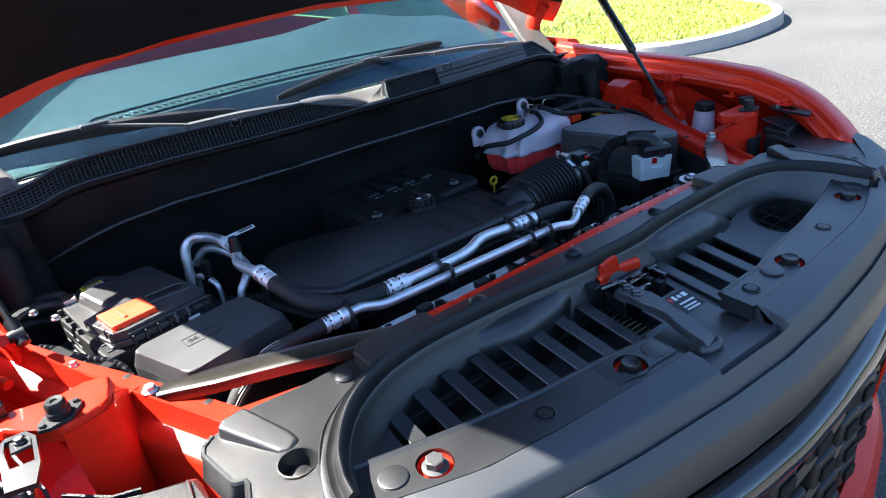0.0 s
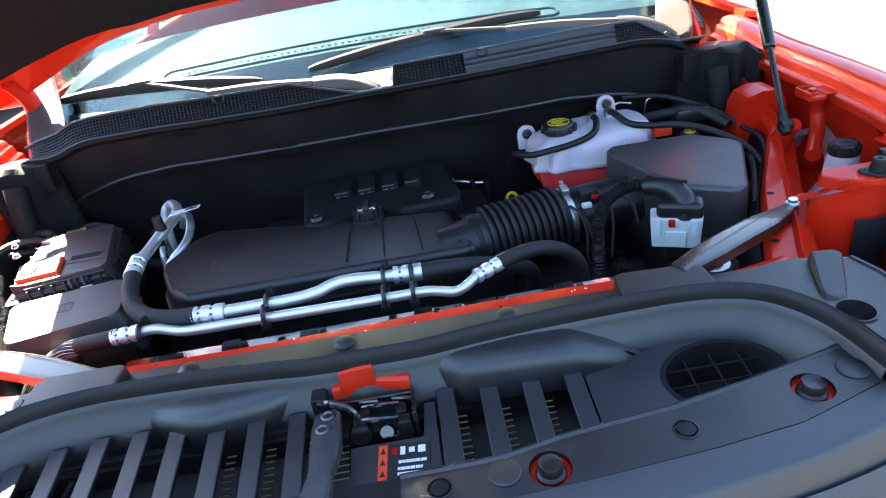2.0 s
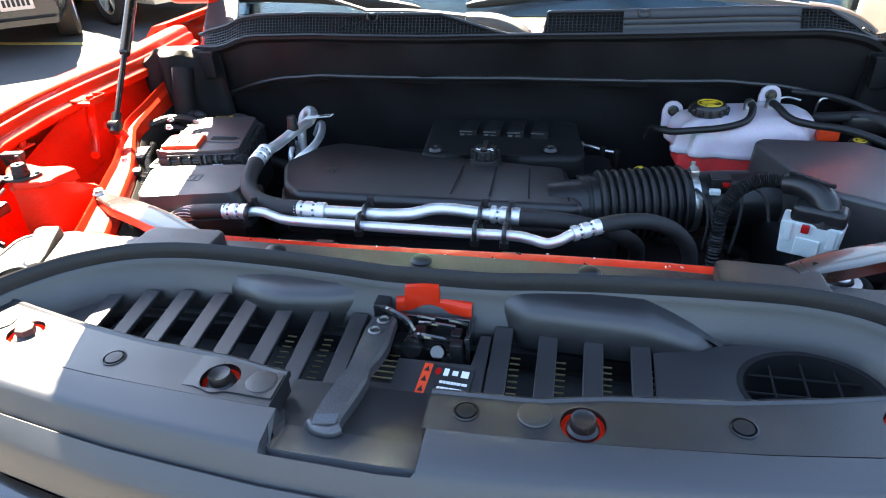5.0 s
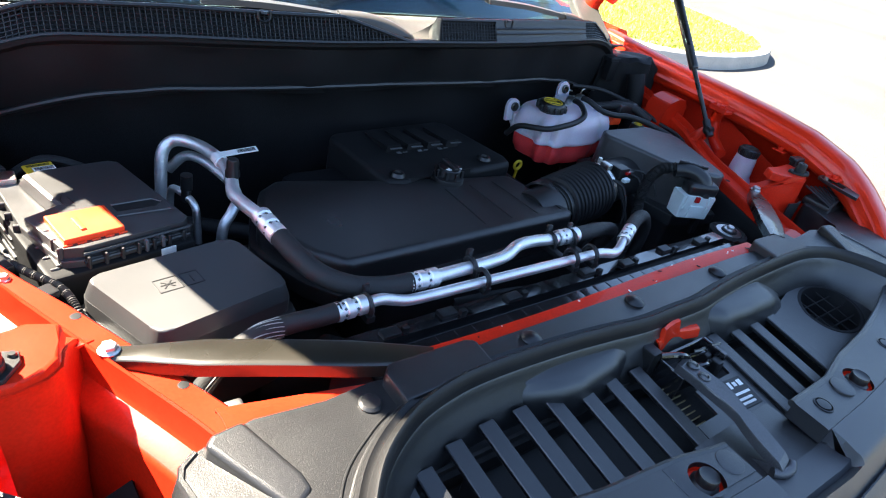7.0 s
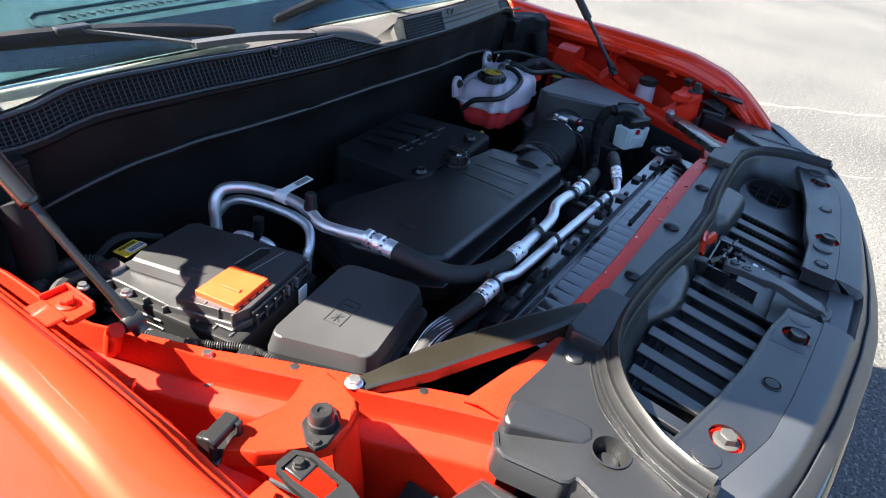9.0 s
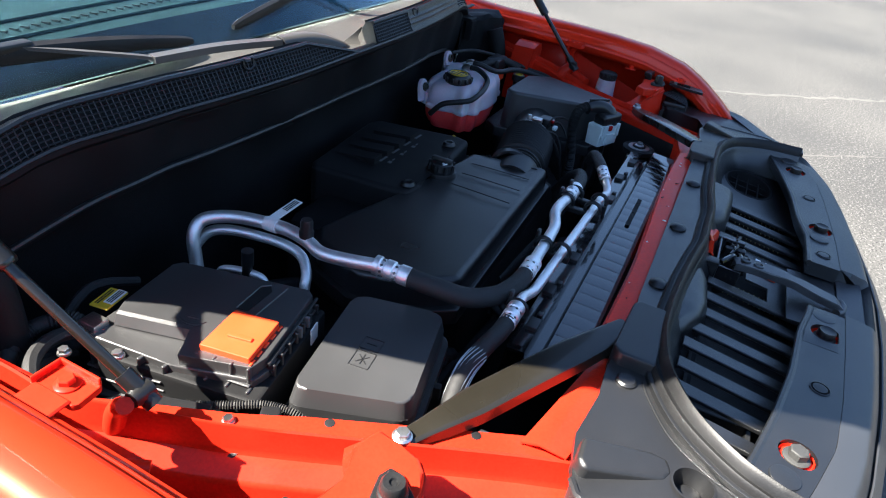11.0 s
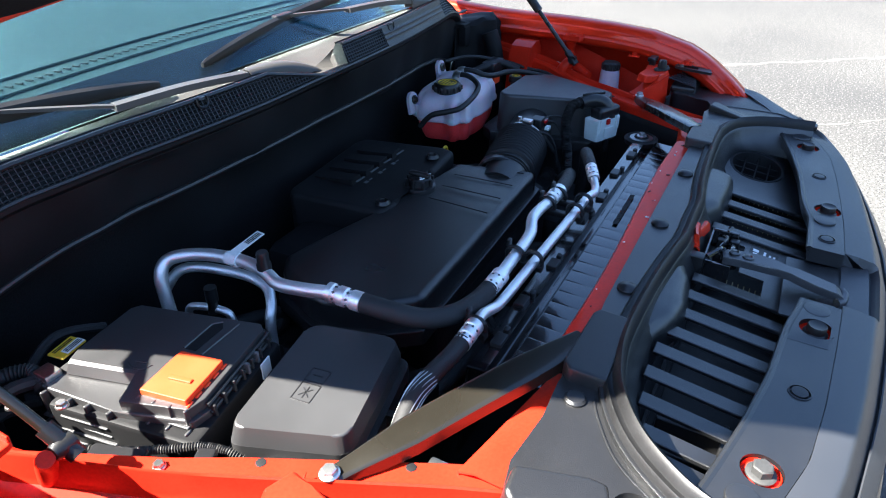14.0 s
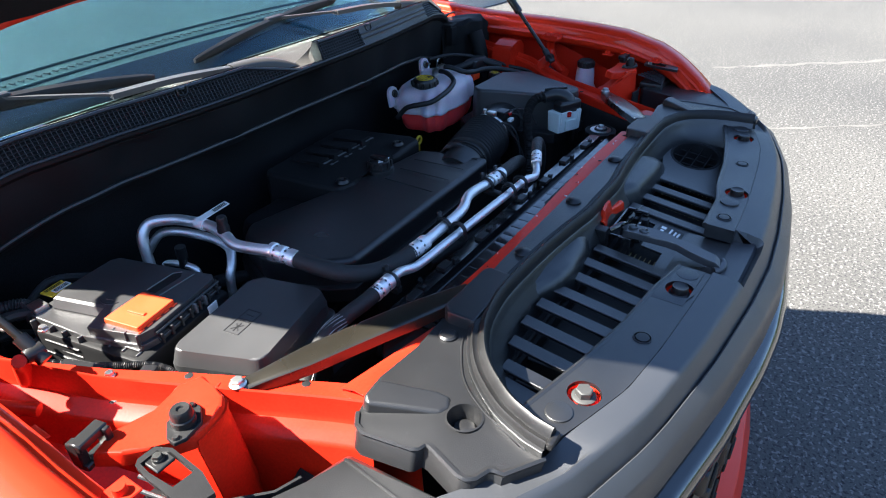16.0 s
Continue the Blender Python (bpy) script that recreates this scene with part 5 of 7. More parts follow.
for x, y, z, h in ((.293, .806, 1.098, .050), (.462, .826, 1.125, .045)):
    bm = bmesh.new()
    b = bmesh.new()
    prism(b, [(-.019, -h / 2), (.019, -h / 2), (.019, .004), (.015, .016), (.006, .022), (-.006, .022), (-.015, .016), (-.019, .004)], -.004, .004, .002, 2, low=True)
    add(bm, b, pose(x, y, z + .016, 80))
    for k, (dx, dy, w, tall) in enumerate(((.016, -.010, .034, .030), (.030, -.022, .030, .040))):
        box(bm, (x + dx * (1 if x < .4 else -.3), y + dy, z - .004 - .004 * k), (w, .022, tall), .005, 2, pose(0, 0, 0, 0, 0, -30 if x < .4 else 0))
    ear = part("mounting_tab", bm, MILKY, tank)
    bm = bmesh.new()
    lathe(bm, [(0, .007), (.006, .007), (.007, .004), (.010, .003), (.010, 0)], (0, 0, 0), 14, pose(x, y - .004, z + .022, 80))
    part("tab_bolt", bm, BRACE, ear, "dark mounting bolt")
for pts, r in (([(.412, .758, 1.152), (.412, .726, 1.153), (.398, .694, 1.141), (.36, .682, 1.132), (.31, .678, 1.127), (.280, .684, 1.122), (.262, .704, 1.118), (.250, .735, 1.108), (.246, .76, 1.08)], .0060),
               ([(.448, .765, 1.152), (.452, .738, 1.154), (.470, .706, 1.142), (.505, .694, 1.136), (.545, .684, 1.134), (.60, .660, 1.122), (.645, .60, 1.10), (.655, .54, 1.06), (.65, .48, 1.0)], .0062)):
    bm = bmesh.new()
    tube(bm, pts, r, 12, 7)
    part("overflow_hose", bm, RUBBER, tank, "black rubber hose")
    bm = bmesh.new()
    tube(bm, [Vector(pts[0]) - Vector((0, 0, .012)), pts[0], Vector(pts[0]).lerp(Vector(pts[1]), .4)], .0082, 12, 3)
    part("hose_clip", bm, STEEL, tank, "steel spring clip")

# ---- harness along the far rail, orange clip, second cap ----
loom = thing("wiring_loom", "black taped wiring loom along the wing rail", "wiring", (.66, .55, 1.06))
for pts, r in (([(.50, .835, 1.15), (.57, .80, 1.15), (.64, .74, 1.13), (.672, .68, 1.11), (.680, .62, 1.10), (.63, .50, 1.07), (.55, .36, 1.06), (.52, .30, 1.05), (.525, .26, 1.0)], .0045),
               ([(.53, .78, 1.12), (.58, .745, 1.135), (.62, .735, 1.13), (.655, .70, 1.11)], .009), ([(.60, .665, 1.09), (.645, .60, 1.09), (.58, .45, 1.075)], .005), ([(.50, .27, 1.03), (.53, .262, 1.075), (.535, .24, 1.085), (.545, .235, 1.04)], .008)):
    bm = bmesh.new()
    tube(bm, pts, r, 10, 7)
    part("cable", bm, HOSE, loom)
bm = bmesh.new()
box(bm, (.535, .715, 1.115), (.034, .018, .022), .003)
part("loom_clip", bm, ORANGE, loom, "orange clip")
small = thing("filler_cap", "small black filler cap with yellow print", "cap", (.57, .66, 1.10))
bm = bmesh.new()
lathe(bm, [(0, .014), (.014, .014), (.016, .012), (.017, .0), (.012, -.004), (.012, -.05), (0, -.05)], (.57, .672, 1.106), 22)
part("cap_body", bm, SMOOTH, small)
bm = bmesh.new()
tube(bm, [Vector((.57 + .009 * math.cos(a), .672 + .009 * math.sin(a), 1.1203)) for a in steps(0, 2 * math.pi, 17)], .0012, 5, 1, smooth=False)
lathe(bm, [(0, .0008), (.004, .0008), (.004, 0)], (.57, .672, 1.12), 10)
part("cap_print", bm, YELLOW, small, "yellow print")
bm = bmesh.new()
box(bm, (.605, .750, 1.125), (.07, .04, .03), .008)
part("loom_connector", bm, SMOOTH, loom)
mount = thing("mount_cap", "black engine mount with a steel centre bolt", "engine mount", (.452, .318, 1.03))
bm = bmesh.new()
lathe(bm, [(0, .0), (.034, .0), (.036, .010), (.030, .014), (.026, .010), (.016, .010), (.014, .016), (0, .016)], (.452, .322, 1.055), 26)
part("mount_ring", bm, RUBBER, mount)
bm = bmesh.new()
lathe(bm, [(.012, .011), (.024, .011), (.024, .0125), (.012, .0125)], (.452, .322, 1.055), 26)
hexbolt(bm, (.452, .322, 1.070), .007, .008)
part("centre_bolt", bm, STEEL, mount)

# ---- battery ----
def local(at, turn):
    return pose(*at, 0, 0, turn)


battery = thing("battery", "black covered car battery with an orange terminal cap", "battery", (-.57, .62, .98))
BM = local((-.572, .618, 0), 10.5)


def lbox(bm, m, c, s, bevel=.003, seg=2):
    b = bmesh.new()
    box(b, c, s, bevel, seg)
    return add(bm, b, m)


bm = bmesh.new()
lbox(bm, BM, (0, 0, 1.035), (.170, .190, .11), .006)
part("case", bm, DULL, battery)


def slab(outline, z0, z1, bevel, name, mat=None, label="", parent=None, taper=0.0):
    bm = bmesh.new()
    prism(bm, outline, z0, z1, bevel, 2, taper, low=True)
    return part(name, bm, mat or PLASTIC, parent or battery, label)


slab([(-.664, .716), (-.632, .724), (-.528, .731), (-.514, .724), (-.472, .562), (-.480, .550), (-.600, .524), (-.622, .527), (-.649, .610)], 1.058, 1.0995, .003, "lid", SATIN, "stepped black lid")
slab([(-.629, .708), (-.612, .716), (-.530, .727), (-.519, .720), (-.476, .563), (-.483, .553), (-.598, .529), (-.619, .532), (-.645, .606), (-.604, .624)], 1.098, 1.1130, .0018, "upper_tier", SATIN, "raised middle of the lid")
# sloping step between the two levels
bm = bmesh.new()
rows = [[Vector(a).lerp(Vector(b), u) for u in steps(0, 1, 4)] for a, b in (((-.6275, .7065, 1.1136), (-.6035, .6245, 1.1136)), ((-.6320, .7055, 1.1120), (-.6080, .6235, 1.1120)), ((-.6380, .7040, 1.1010), (-.6140, .6220, 1.1010)))]
grid(bm, rows, .001)
part("step_face", bm, SATIN, battery)
# front of the low level: pockets between upright posts, over a flange
for u in (.03, .40, .66, .97):
    a = Vector((-.6665, .708, 1.080)).lerp(Vector((-.6515, .614, 1.080)), u)
    bm = bmesh.new()
    box(bm, a, (.008, .005, .036), .0012, 1, pose(0, 0, 0, 0, 0, -9))
    part("lid_post", bm, SATIN, battery)
for a, b, z in (((-.669, .712), (-.655, .616), 1.066), ((-.667, .680), (-.656, .618), 1.078), ((-.672, .712), (-.656, .612), 1.056)):
    bm = bmesh.new()
    A, B = Vector((*a, z)), Vector((*b, z))
    box(bm, (A + B) / 2, ((B - A).length, .009, .003), .001, 1, pose(0, 0, 0, 0, 0, math.degrees(math.atan2((B - A).y, (B - A).x))))
    part("lid_flange", bm, SATIN, battery)
# terminal box: two storeys of pockets under the cap
for k, (a, b, z, tall, out) in enumerate((((-.631, .592), (-.6215, .533), 1.1035, .021, .006), ((-.640, .600), (-.6285, .528), 1.082, .020, .010))):
    for u in steps(0, 1, 4):
        p = Vector((*a, z)).lerp(Vector((*b, z)), u)
        bm = bmesh.new()
        box(bm, p, (out, .0042, tall), .0012, 1, pose(0, 0, 0, 0, 0, 9))
        part("box_rib", bm, SATIN, battery)
    A, B = Vector((*a, z - tall / 2)), Vector((*b, z - tall / 2))
    bm = bmesh.new()
    box(bm, (A + B) / 2, ((B - A).length + .006, out + .006, .003), .001, 1, pose(0, 0, 0, 0, 0, math.degrees(math.atan2((B - A).y, (B - A).x))))
    part("box_shelf", bm, SATIN, battery)
slab([(-.652, .614), (-.636, .612), (-.624, .524), (-.600, .522), (-.600, .516), (-.632, .518)], 1.056, 1.071, .002, "terminal_box", SATIN, "ribbed terminal box")
# long rails and short ribs down the side towards the fuse box
for z, d in ((1.1055, .0), (1.096, -.002), (1.078, -.004), (1.060, -.006)):
    bm = bmesh.new()
    tube(bm, [(-.478, .551 + d, z), (-.540, .5385 + d, z), (-.600, .5255 + d, z)], .0022, 6, 1, smooth=False)
    part("side_rail", bm, PLASTIC, battery)
for i in range(7):
    p = Vector((-.486, .548, 1.083)).lerp(Vector((-.596, .524, 1.083)), i / 6)
    bm = bmesh.new()
    box(bm, p, (.004, .009, .042), .001, 1, pose(0, 0, 0, 0, 0, 12))
    part("lid_rib", bm, PLASTIC, battery)
for i in range(6):
    a = Vector((-.516, .722, 1.080)).lerp(Vector((-.472, .566, 1.080)), i / 5)
    bm = bmesh.new()
    box(bm, a, (.008, .005, .036), .001, 1, pose(0, 0, 0, 0, 0, 12))
    part("lid_rib", bm, PLASTIC, battery)
# channel behind the cap, ridge beside it and a moulded mark
# not sunk: the recess's shade is the colour of a flush dark slab
slab([(-.553, .608), (-.506, .612), (-.497, .604), (-.505, .596), (-.550, .594)], 1.1128, 1.1138, 0, "lid_channel", DULL, "flat dark strip for the shaded channel")
for pts in ([(-.553, .609, 1.1138), (-.506, .613, 1.1138), (-.496, .604, 1.1138)], [(-.552, .583, 1.1135), (-.490, .585, 1.1135)]):
    bm = bmesh.new()
    tube(bm, pts, .0016, 6, 1, smooth=False)
    part("lid_ridge", bm, SATIN, battery)
bm = bmesh.new()
tube(bm, [(-.600, .646, 1.1132), (-.603, .634, 1.1132), (-.599, .622, 1.1132), (-.590, .618, 1.1132)], .0007, 5, 4)
tube(bm, [(-.594, .640, 1.1132), (-.590, .626, 1.1132)], .0007, 5, 1, smooth=False)
part("moulded_mark", bm, SMOOTH, battery)
slab([(-.627, .593), (-.562, .602), (-.551, .549), (-.616, .537)], 1.1128, 1.1205, .0018, "terminal_cap", ORANGE, "bright orange terminal cap")
cap_ob = battery.children[-1]
slab([(-.602, .578), (-.596, .580), (-.590, .553), (-.596, .551)], 1.1203, 1.1228, .0012, "cap_ridge", ORANGE, "", cap_ob)
for i in range(5):
    p = Vector((-.613, .5355, 1.110)).lerp(Vector((-.554, .5465, 1.110)), i / 4)
    bm = bmesh.new()
    box(bm, p, (.0100, .003, .009), .0008, 1, pose(0, 0, 0, 0, 0, 11))
    part("cap_skirt", bm, ORANGE, cap_ob)
# plate under the lid's front
bm = bmesh.new()
prism(bm, [(-.684, .712), (-.664, .620), (-.646, .612), (-.655, .712)], 1.028, lambda x, y: 1.042 + .10 * (x + .655), .002, 1, low=True)
part("tray_plate", bm, SATIN, battery, "flat battery tray edge")
bm = bmesh.new()
lbox(bm, local((-.609, .745, 0), 10), (0, 0, 1.100), (.036, .024, .003), .001, 1)
sticker = part("warning_label", bm, YELLOW, battery, "yellow and white warning sticker")
bm = bmesh.new()
lbox(bm, local((-.609, .745, 0), 10), (.004, -.0055, 1.1018), (.026, .011, .0012), 0)
part("label_field", bm, PAPER, sticker)
bm = bmesh.new()
bars(bm, local((-.609, .745, 0), 10) @ pose(.004, -.0055, 1.1026), .023, .008, 3, .4, 2)
bars(bm, local((-.609, .745, 0), 10) @ pose(0, .006, 1.1018), .028, .006, 2, .4, 6)
part("print_bar", bm, INK, sticker)
bm = bmesh.new()
lbox(bm, local((-.525, .552, 0), 12), (0, -.006, 1.094), (.030, .006, .024), .002)
lbox(bm, local((-.525, .552, 0), 12), (-.010, -.012, 1.098), (.004, .012, .016), .001, 1)
lbox(bm, local((-.525, .552, 0), 12), (.010, -.012, 1.098), (.004, .012, .016), .001, 1)
part("cable_clip", bm, GREYMARK, battery)
bm = bmesh.new()
lbox(bm, local((-.508, .536, 0), 12), (0, -.003, 1.080), (.018, .002, .022), 0)
part("white_sticker", bm, PAPER, battery, "small white sticker")
# cables beside the battery
cables = thing("battery_cables", "black corrugated battery cables along the wing", "cables", (-.66, .52, 1.05))
for pts, r, rib in (([(-.725, .66, 1.07), (-.707, .633, 1.083), (-.688, .602, 1.086), (-.671, .566, 1.086), (-.652, .535, 1.086), (-.630, .503, 1.085), (-.620, .47, 1.078), (-.612, .44, 1.04)], .0042, 240), ([(-.75, .68, 1.10), (-.72, .72, 1.105), (-.68, .735, 1.10), (-.64, .72, 1.09)], .008, 0),
                    ([(-.76, .66, 1.06), (-.74, .71, 1.085), (-.70, .74, 1.075), (-.66, .75, 1.05)], .007, 0), ([(-.70, .50, 1.07), (-.66, .48, 1.08), (-.63, .44, 1.05)], .006, 0), ([(-.66, .78, 1.06), (-.60, .79, 1.09), (-.54, .78, 1.07)], .006, 0)):
    bm = bmesh.new()
    tube(bm, pts, (lambda u, r=r, rib=rib: r + (.0010 * math.sin(u * rib * 2.6) if rib else 0)), 8, 60 if rib else 7)
    part("cable", bm, GREYTRIM if rib else HOSE, cables)
bm = bmesh.new()
lbox(bm, local((-.650, .486, 0), 25), (0, 0, 1.090), (.034, .020, .010), .003)
part("cable_holder", bm, SMOOTH, cables)
bm = bmesh.new()
lbox(bm, local((-.688, .565, 0), 20), (0, 0, 1.088), (.030, .060, .014), .003)
part("cable_holder", bm, SMOOTH, cables)
bm = bmesh.new()
tube(bm, [(-.76, .70, 1.06), (-.735, .745, 1.09), (-.69, .765, 1.10), (-.655, .745, 1.10), (-.66, .715, 1.09)], lambda u: .009 + .001 * math.sin(u * 240), 10, 20)
part("cable", bm, HOSE, cables)
bm = bmesh.new()
box(bm, (-.648, .722, 1.102), (.020, .024, .010), .002)
part("terminal_clamp", bm, STEEL, cables, "steel terminal clamp")
for x, y, z in ((-.677, .511, 1.100), (-.70, .70, 1.108), (-.675, .655, 1.108)):
    bm = bmesh.new()
    hexbolt(bm, (x, y, z), .0055, .007, 1.25)
    part("stud_nut", bm, STEEL, cables)

# ---- fuse box ----
fuse = thing("fuse_box", "black plastic fuse box with a moulded lid", "fuse box", (-.505, .448, .98))
bm = bmesh.new()
shape = rounded([(-.615, .494), (-.430, .527), (-.399, .408), (-.566, .370)], .018)
prism(bm, shape, 1.052, 1.0785, .0, 1)
prism(bm, shape, 1.0782, 1.1000, .0028, 2, .065)
part("lid", bm, SATIN, fuse, "grained black lid")
bm = bmesh.new()
prism(bm, rounded([(-.624, .500), (-.424, .536), (-.390, .402), (-.570, .362)], .020), 1.040, 1.058, .004, 2, low=True)
part("lid_rim", bm, PLASTIC, fuse)
bm = bmesh.new()
prism(bm, [(-.610, .486), (-.440, .518), (-.405, .414), (-.570, .378)], .94, 1.045, .006, 2)
part("base", bm, SMOOTH, fuse)
FM = local((-.519, .4535, 0), 8)
bm = bmesh.new()
for a in (45, 135, 180):
    b = bmesh.new()
    box(b, (0, 0, 0), (.017, .0011, .0007), 0)
    add(bm, b, FM @ pose(-.013, 0, 1.1003, 0, 0, a))
for c, size in (((-.013, .0115, 1.1003), (.026, .0009, .0007)), ((-.013, -.0115, 1.1003), (.026, .0009, .0007)), ((-.026, 0, 1.1003), (.0009, .023, .0007)), ((0, 0, 1.1003), (.0009, .023, .0007)),
                ((.014, .0115, 1.1003), (.020, .0009, .0007)), ((.014, -.0115, 1.1003), (.020, .0009, .0007)), ((.004, 0, 1.1003), (.0011, .023, .0007)), ((.024, 0, 1.1003), (.0011, .023, .0007)), ((.014, 0, 1.1003), (.0014, .012, .0007))):
    lbox(bm, FM, c, size, 0)
part("moulded_symbol", bm, PLASTIC, fuse)
for x, y, a in ((-.395, .46, 14), (-.48, .384, 14)):
    bm = bmesh.new()
    lbox(bm, local((x, y, 0), a), (0, 0, 1.046), (.010, .022, .020), .002)
    part("lid_catch", bm, SMOOTH, fuse)

# ---- refrigerant lines ----
line1 = thing("suction_line", "aluminium air conditioning line with black hose", "pipe", (-.40, .45, 1.05))
metal1 = [(-.452, .765, 1.00), (-.450, .772, 1.06), (-.444, .778, 1.095), (-.427, .774, 1.112), (-.404, .742, 1.117), (-.392, .694, 1.119), (-.392, .655, 1.121), (-.398, .622, 1.120), (-.405, .596, 1.116), (-.403, .560, 1.119), (-.400, .515, 1.127)]
bm = bmesh.new()
tube(bm, metal1, .0092, 14, 7)
part("metal_pipe", bm, ALU, line1, "silver aluminium pipe")
bm = bmesh.new()
tube(bm, [(-.395, .470, 1.125), (-.388, .430, 1.120), (-.372, .395, 1.112), (-.340, .368, 1.108), (-.300, .356, 1.107), (-.272, .353, 1.108)], .0130, 16, 8)
part("rubber_hose", bm, HOSE, line1, "thick black rubber hose")


def collar(parent, a, b, r=.0138):
    a, b, r = Vector(a), Vector(b), r * .92
    bm = bmesh.new()
    way = (b - a)
    turn = way.to_track_quat("Z", "Y").to_matrix().to_4x4()
    n = way.length
    prof = [(r * .8, 0), (r, .001), (r, n * .16), (r * .86, n * .20), (r * .86, n * .30), (r, n * .34), (r, n * .54), (r * .86, n * .58), (r * .86, n * .68), (r, n * .72), (r, n * .98), (r * .8, n)]
    lathe(bm, prof, a, 18, turn)
    ob = part("crimp", bm, ALU, parent, "crimped steel collar")
    bm = bmesh.new()
    for i in range(8):
        t = 2 * math.pi * i / 8
        for k in (.25, .63):
            b2 = bmesh.new()
            box(b2, (r * .86, 0, n * k), (.0012, .0030, n * .07), 0, 2, pose(0, 0, 0, 35))
            add(bm, b2, Matrix.Translation(a) @ turn @ Matrix.Rotation(t + k * 3, 4, "Z"))
    part("crimp_print", bm, GREYMARK, ob)
    return ob


collar(line1, (-.400, .518, 1.128), (-.396, .468, 1.1255), .0142)
collar(line1, (-.278, .353, 1.108), (-.232, .354, 1.106))
bm = bmesh.new()
tube(bm, [(-.235, .354, 1.106), (-.19, .356, 1.105), (-.14, .358, 1.104), (-.105, .361, 1.106), (-.075, .371, 1.110), (-.045, .373, 1.110), (.0, .371, 1.107), (.012, .371, 1.107)], .0089, 14, 8)
part("metal_pipe", bm, ALU, line1, "silver aluminium pipe")
collar(line1, (.008, .371, 1.107), (.050, .370, 1.106))
bm = bmesh.new()
tube(bm, [(.048, .370, 1.106), (.085, .372, 1.104), (.13, .380, 1.095), (.18, .395, 1.075), (.215, .42, 1.04), (.22, .45, .98)], .0120, 14, 8)
part("rubber_hose", bm, HOSE, line1, "thick black rubber hose")
bm = bmesh.new()
lathe(bm, [(0, .026), (.007, .026), (.0085, .022), (.0085, .010), (.010, .008), (.010, 0)], (-.396, .626, 1.126), 14)
part("service_cap", bm, SMOOTH, line1, "black service port cap")
bm = bmesh.new()
tube(bm, [(-.392, .676, 1.1200), (-.392, .696, 1.1190)], .0100, 14, 2)
b = bmesh.new()
box(b, (.026, 0, .0), (.052, .015, .0008), 0)
add(bm, b, pose(-.390, .686, 1.1285, 0, -8, -5))
tag = part("paper_tag", bm, PAPER, line1, "white printed paper tag")
bm = bmesh.new()
bars(bm, pose(-.390, .686, 1.1285, 0, -8, -5) @ pose(.036, 0, .0008), .026, .010, 3, .4, 8)
part("tag_print", bm, INK, tag)
line2 = thing("discharge_line", "second silver line looping under the first", "pipe", (-.40, .66, 1.05))
bm = bmesh.new()
tube(bm, [(-.430, .800, 1.05), (-.412, .785, 1.078), (-.396, .760, 1.085), (-.382, .715, 1.084), (-.376, .675, 1.082), (-.380, .645, 1.077), (-.396, .625, 1.066), (-.410, .618, 1.045), (-.414, .616, .98)], .0076, 12, 7)
part("metal_pipe", bm, ALU, line2, "silver aluminium pipe")
bm = bmesh.new()
tube(bm, [(-.448, .735, 1.02), (-.447, .733, 1.050), (-.444, .722, 1.060), (-.437, .695, 1.062), (-.432, .672, 1.058), (-.431, .665, 1.040), (-.43, .66, 1.0)], .0055, 10, 6)
part("thin_pipe", bm, ALU, line2, "thin silver loop")
bm = bmesh.new()
tube(bm, [(-.438, .694, 1.055), (-.437, .692, 1.074), (-.437, .692, 1.075), (-.437, .691, 1.098)], lambda u: .0085 if u > .5 else .007, 12, 1, smooth=False)
part("sensor_cap", bm, SMOOTH, line2)

line3 = thing("liquid_line", "long straight aluminium refrigerant pipe with hose ends", "pipe", (-.1, .33, 1.05))
bm = bmesh.new()
tube(bm, [(-.575, .330, .95), (-.558, .336, .99), (-.535, .342, 1.035), (-.505, .350, 1.066), (-.470, .352, 1.086), (-.435, .346, 1.097), (-.405, .339, 1.103), (-.380, .337, 1.106)], .0114, 14, 7)
part("rubber_hose", bm, HOSE, line3, "black hose in a woven sleeve")
for k in range(15):
    bm = bmesh.new()
    base = curve([(-.575, .330, .95), (-.558, .336, .99), (-.535, .342, 1.035), (-.505, .350, 1.066), (-.470, .352, 1.086), (-.445, .348, 1.094)], 5)
    a = k * 2 * math.pi / 15
    tube(bm, [q + Vector((0, math.cos(a + i * .08), math.sin(a + i * .08))) * .0115 for i, q in enumerate(base)], .0007, 5, 1, smooth=False)
    part("sleeve_wire", bm, STEEL, line3, "bright woven sleeve wire" if not k else "")
collar(line3, (-.386, .337, 1.105), (-.346, .337, 1.107), .0128)
bm = bmesh.new()
tube(bm, [(-.348, .337, 1.107), (-.325, .338, 1.107), (-.305, .336, 1.102), (-.28, .332, 1.099), (-.2, .330, 1.099), (-.1, .327, 1.100), (0, .324, 1.101), (.05, .322, 1.102), (.070, .321, 1.099), (.090, .320, 1.095), (.105, .323, 1.098), (.118, .330, 1.103), (.128, .335, 1.107)], .0072, 12, 7)
part("metal_pipe", bm, ALU, line3, "silver aluminium pipe")
collar(line3, (.122, .332, 1.105), (.160, .350, 1.110), .0116)
bm = bmesh.new()
tube(bm, [(.157, .349, 1.110), (.185, .362, 1.111), (.225, .378, 1.105), (.262, .39, 1.085), (.285, .395, 1.05), (.29, .40, .98)], .0112, 14, 8)
part("rubber_hose", bm, HOSE, line3, "black rubber hose")
